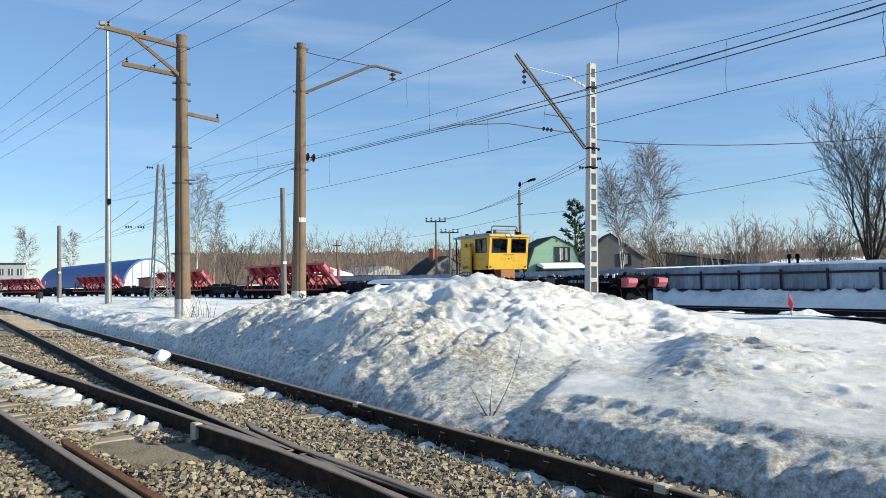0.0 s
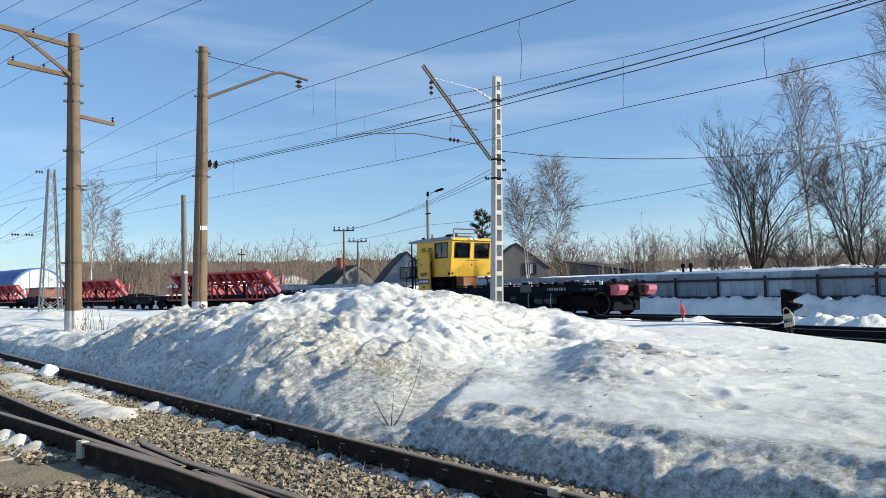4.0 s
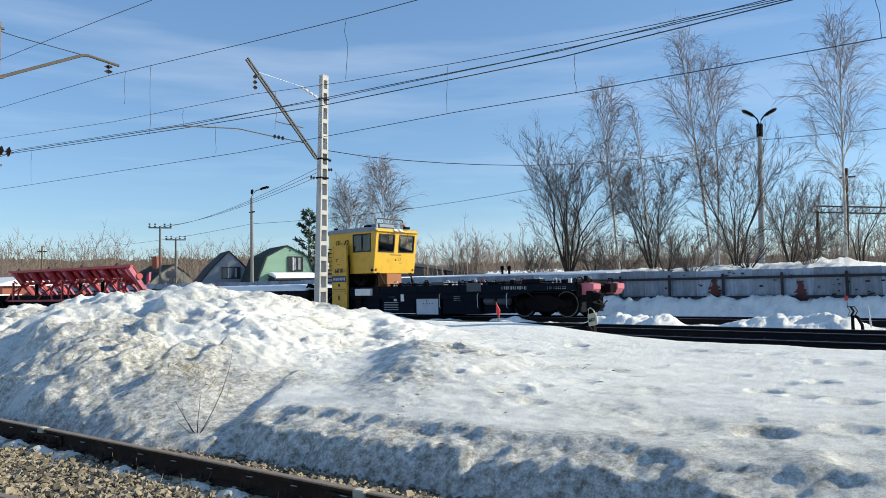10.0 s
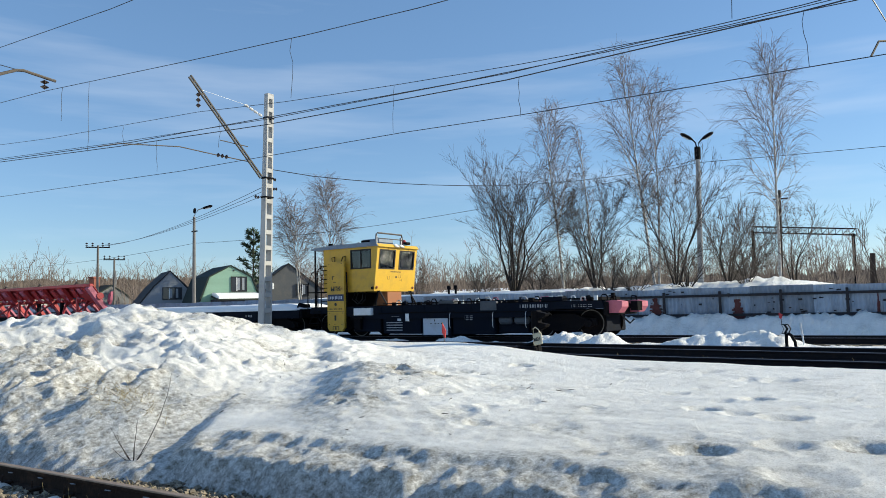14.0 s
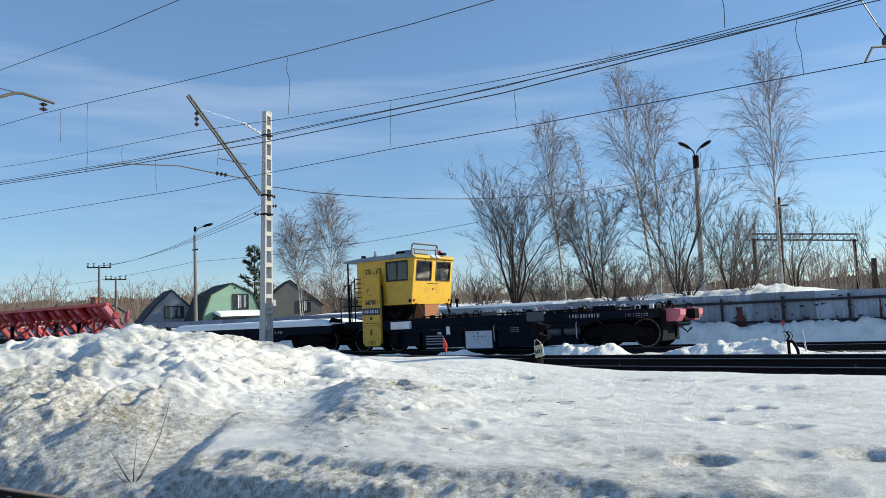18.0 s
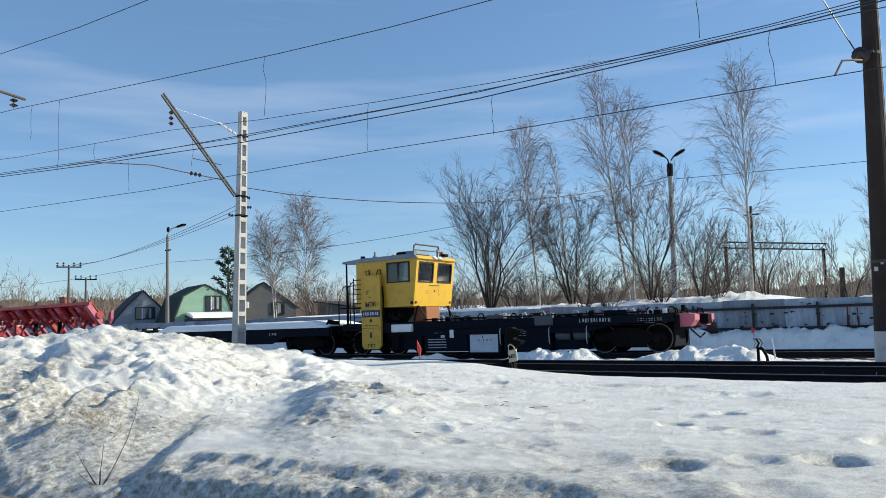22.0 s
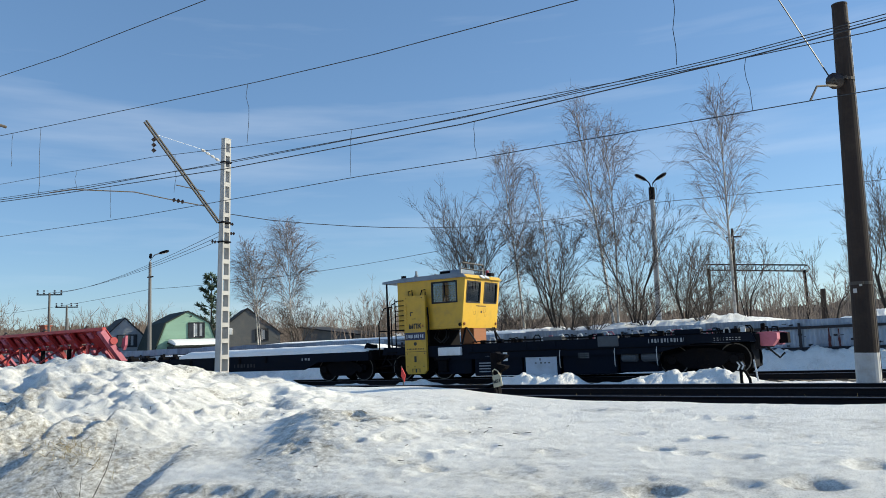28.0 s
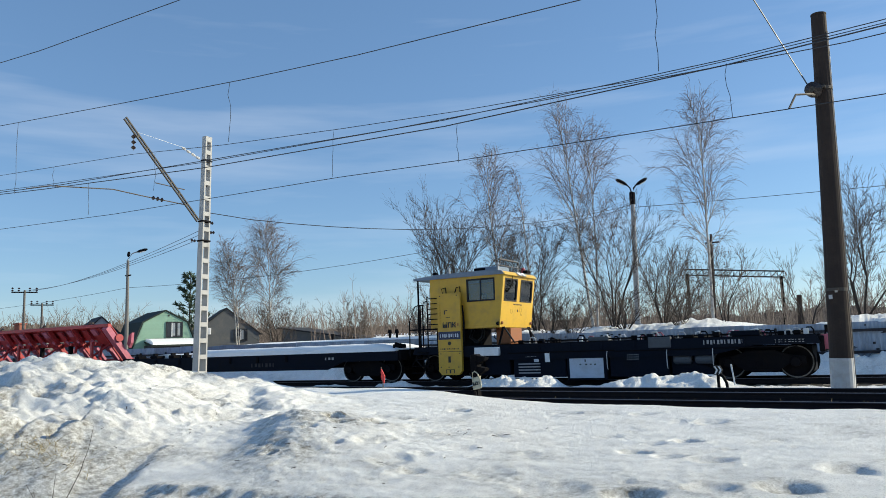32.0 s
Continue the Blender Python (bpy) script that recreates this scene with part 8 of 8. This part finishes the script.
    for base, top, r in (((-47.13, 16.7, 0.3), (-47.15, 16.64, 7.8), 0.19), ((-74.77, 5.88, 0.3), (-74.77, 5.84, 7.1), 0.2)):
        p, at = concrete_pole("yard_pole", base, top, r, r * 0.8, MID_CONCRETE, "plain weathered concrete pole beside the yard", (), 0.06, "line poles")
        part("tie_plate", Solid().box(r * 0.7, r * 0.95, -0.12, 0.12, 2.6, 2.75), WHITE, p)


build_lamps()


# ---- small things in the yard ----
def build_small():
    # dwarf shunting signal
    p = thing("shunting_signal", "dwarf shunting signal with two hooded lamps and a tilted number plate", "railway signal", pose(-9.25, 18.05, 0.12))
    part("base", Solid().box(-0.55, 0.05, -0.2, 0.2, 0.1, 0.3, 0.04).tube([(-0.5, 0, 0.25), (-0.2, 0, 0.35), (0, 0, 0.4)], 0.05, 7), DARK_STEEL, p)
    part("post", Solid().box(-0.07, 0.07, -0.07, 0.07, 0.1, 0.8), DARK_STEEL, p)
    part("lamp_case", Solid().box(-0.1, 0.1, -0.14, 0.14, 0.62, 1.24, 0.03), DARK_STEEL, p, "black lamp case")
    for z in (0.8, 1.08):
        part("hood", Solid().prism([(0.1, z + 0.12), (0.34, z + 0.07), (0.3, z - 0.0), (0.1, z - 0.1)], 1, -0.12, 0.12), DARK_STEEL, p)
        part("lens", Solid().lathe([(0.09, 0.1), (0.08, 0.12)], (0, 0, z), 0, 12), GLASS_DARK, p)
    pl = part("number_plate", Solid().box(-0.13, 0.13, -0.015, 0.015, -0.16, 0.16, 0.01), CREAM, p, "tilted cream number plate", m=pose(0.12, -0.2, 0.5, -12, -12, 0))
    lettering("М21", 0.115, BLACK, pl, -0.115, -0.02, -0.05)
    part("plate_handle", Solid().tube([(0.0, -0.2, 0.62), (0.0, -0.2, 0.76), (0.06, -0.2, 0.8), (0.15, -0.2, 0.74), (0.2, -0.2, 0.62)], 0.016, 6), CREAM, p)
    # small red flag on a wire
    p = thing("marker_flag", "small red flag on a thin wire stake", "flag", pose(-10.8, 16.0, 0.3))
    part("stake", Solid().tube([(0, 0, 0), (0.0, 0, 0.35), (-0.05, 0, 0.82)], 0.012, 5), BRACKET, p)
    part("cloth", Solid().prism([(-0.05, 0.8), (0.06, 0.6), (0.03, 0.42), (-0.06, 0.56)], 1, -0.012, 0.012), FLAG_RED, p, "faded red cloth")
    p = thing("marker_flag", "small orange-red flag in the snow by the fence", "flag", pose(-6.1, 33.0, 0.45))
    part("stake", Solid().tube([(0, 0, 0), (0, 0, 0.5)], 0.012, 5), BRACKET, p)
    part("cloth", Solid().prism([(-0.08, 0.5), (0.06, 0.42), (0.0, 0.24), (-0.08, 0.3)], 1, -0.012, 0.012), FLAG_RED, p)
    # low track indicator with white arrows
    p = thing("switch_indicator", "low black switch indicator with white arrow marks", "railway sign", pose(-3.75, 21.2, 0.15))
    part("post", Solid().tube([(0, 0, 0), (0, 0, 0.5)], 0.04, 8), DARK_STEEL, p)
    part("panel", Solid().prism([(-0.11, 0.71), (0.06, 0.71), (0.13, 0.59), (0.06, 0.46), (-0.11, 0.46), (-0.05, 0.59)], 1, -0.03, 0.01), RUBBER, p)
    part("counterweight", Solid().tube([(0.02, 0, 0.5), (0.12, 0, 0.42), (0.2, 0, 0.25), (0.22, 0, 0.05)], 0.04, 7), DARK_STEEL, p)
    for k in (-0.09, 0.01):
        part("arrow", Solid().prism([(k, 0.69), (k + 0.04, 0.69), (k + 0.1, 0.59), (k + 0.04, 0.48), (k, 0.48), (k + 0.055, 0.59)], 1, -0.036, -0.031), WHITE, p)
    part("rod", Solid().tube([(0.42, -0.1, 0.2), (0.36, -0.1, 0.74)], 0.022, 6), WHITE, p)
    # dwarf signal far down the near track
    p = thing("shunting_signal", "distant round dwarf signal beside the near track", "railway signal", pose(-76, 4.4, 0.3))
    part("lamp_case", Solid().tube([(0, 0, 0), (0, 0, 0.4), (0.0, 0, 0.41), (0, 0, 1.0)], [0.06, 0.06, 0.3, 0.3], 12), RUBBER, p)


def build_lump():
    rnd = random.Random(19)
    bm = bmesh.new()
    bmesh.ops.create_icosphere(bm, subdivisions=3, radius=0.17)
    for w in bm.verts:
        w.co *= 1 + 0.35 * noise.noise(w.co * 7.0)
        w.co.z *= 0.85
    me = bpy.data.meshes.new("snow_lump")
    bm.to_mesh(me)
    bm.free()
    me.materials.append(ROOF_SNOW)
    me.polygons.foreach_set("use_smooth", [True] * len(me.polygons))
    o = new("snow_lump", me)
    o.matrix_basis = pose(-18.07, 3.52, -0.06)
    tagged(o, "lump of packed snow on the ballast beside the rail", "snow")
    t = thing("dry_shrub", "thin dry twigs around the foot of the pole", "shrub", pose(-25.6, 6.1, ground_at(-25.6, 6.1)[0] - 0.02))
    for k in range(16):
        g = Growth()
        g.limb(bent(rnd, Vector((rnd.uniform(-0.3, 0.3), rnd.uniform(-0.3, 0.5), 0)), Vector((rnd.uniform(-0.4, 0.4), rnd.uniform(-0.4, 0.4), 1)), rnd.uniform(0.4, 1.0), 5, 0.12, 0.0), 0.009, 0.004, 4)
        o = new("shoot", g.mesh("shoot", TWIG))
        o.parent = t


CREAM = material("worn_cream_paint", (0.62, 0.56, 0.40), 0.6, 0.0, 0.1, 20, (0.35, 0.3, 0.2), 5, 0.4, 0.05)
FLAG_RED = material("faded_red_cloth", (0.6, 0.06, 0.06), 0.8, 0.0, 0.15, 20, bump=0)


def build_sapling():
    """Bare sapling shoots growing out of the snow bank, with dry grass."""
    z = ground_at(-7.42, 5.14)[0]
    p = thing("sapling", "bare young shoots sticking out of the snow", "shrub", pose(-7.42, 5.14, z - 0.05))
    rnd = random.Random(8)
    for way, ln in (((0.16, 0.10, 0.9), 1.08), ((0.06, 0.03, 1), 0.52), ((-0.42, -0.26, 0.8), 0.48), ((-0.7, -0.4, 0.45), 0.3), ((-0.1, -0.05, 1), 0.2), ((-0.55, -0.2, 0.55), 0.4), ((0.35, 0.2, 0.6), 0.3)):
        st = bent(rnd, Vector((0, 0, 0)), Vector(way) + Vector((0.18, 0.1, -0.3)) * (ln > 1), ln, 9, 0.12, 0.08)
        g = Growth()
        g.limb(st, 0.0055, 0.0015, 5)
        o = new("shoot", g.mesh("shoot", TWIG))
        o.parent = p
    h = Growth()
    for _ in range(160):
        x, y = rnd.gauss(-9.0, 0.35), rnd.gauss(6.0, 0.2)
        s = Vector((x, y, ground_at(x, y)[0] - 0.01))
        h.limb(bent(rnd, s, Vector((rnd.uniform(-1, 1), rnd.uniform(-1, 1), 0.8)), rnd.uniform(0.06, 0.2), 3, 0.2, -0.15), 0.004, 0.001, 3)
    for _ in range(420):
        x = rnd.uniform(-16, -3)
        y = rail_a(x) + rnd.choice((-0.2, -1.4, -1.8, 0.35, -0.9)) + rnd.gauss(0, 0.12)
        s = Vector((x, y, -0.2))
        h.limb(bent(rnd, s, Vector((rnd.uniform(-0.6, 0.6), rnd.uniform(-0.6, 0.6), 1)), rnd.uniform(0.05, 0.16), 3, 0.2, -0.05), 0.003, 0.001, 3)
    for _ in range(720):
        x = rnd.uniform(-14, 2)
        s = Vector((x, 16.2 - 0.1 * x + rnd.gauss(0, 0.25), 0.1))
        if rnd.random() < 0.12:
            h.limb(bent(rnd, s, Vector((rnd.uniform(-0.5, 0.5), rnd.uniform(-0.5, 0.5), 1)), rnd.uniform(0.1, 0.3), 3, 0.2, -0.05), 0.006, 0.002, 3)
    tagged(new("dry_grass", h.mesh("dry_grass", DRY_GRASS)), "wisps of dry straw in snow and ballast", "grass", kind="stuff")
    # litter of bark and sticks on the heap
    s = Growth()
    for _ in range(90):
        x, y = rnd.uniform(-14, -4), rnd.uniform(5.2, 10.5)
        z = ground_at(x, y)[0] + 0.006
        w = rnd.uniform(0, 6.28)
        l = rnd.uniform(0.02, 0.08)
        s.limb([Vector((x, y, z)), Vector((x + l * math.cos(w), y + l * math.sin(w), ground_at(x + l * math.cos(w), y + l * math.sin(w))[0] + 0.008))], 0.005, 0.003, 4)
    tagged(new("litter", s.mesh("litter", BARK)), "bits of bark and broken sticks on the snow", "litter", kind="stuff")


build_small()
build_lump()
build_sapling()


motions()
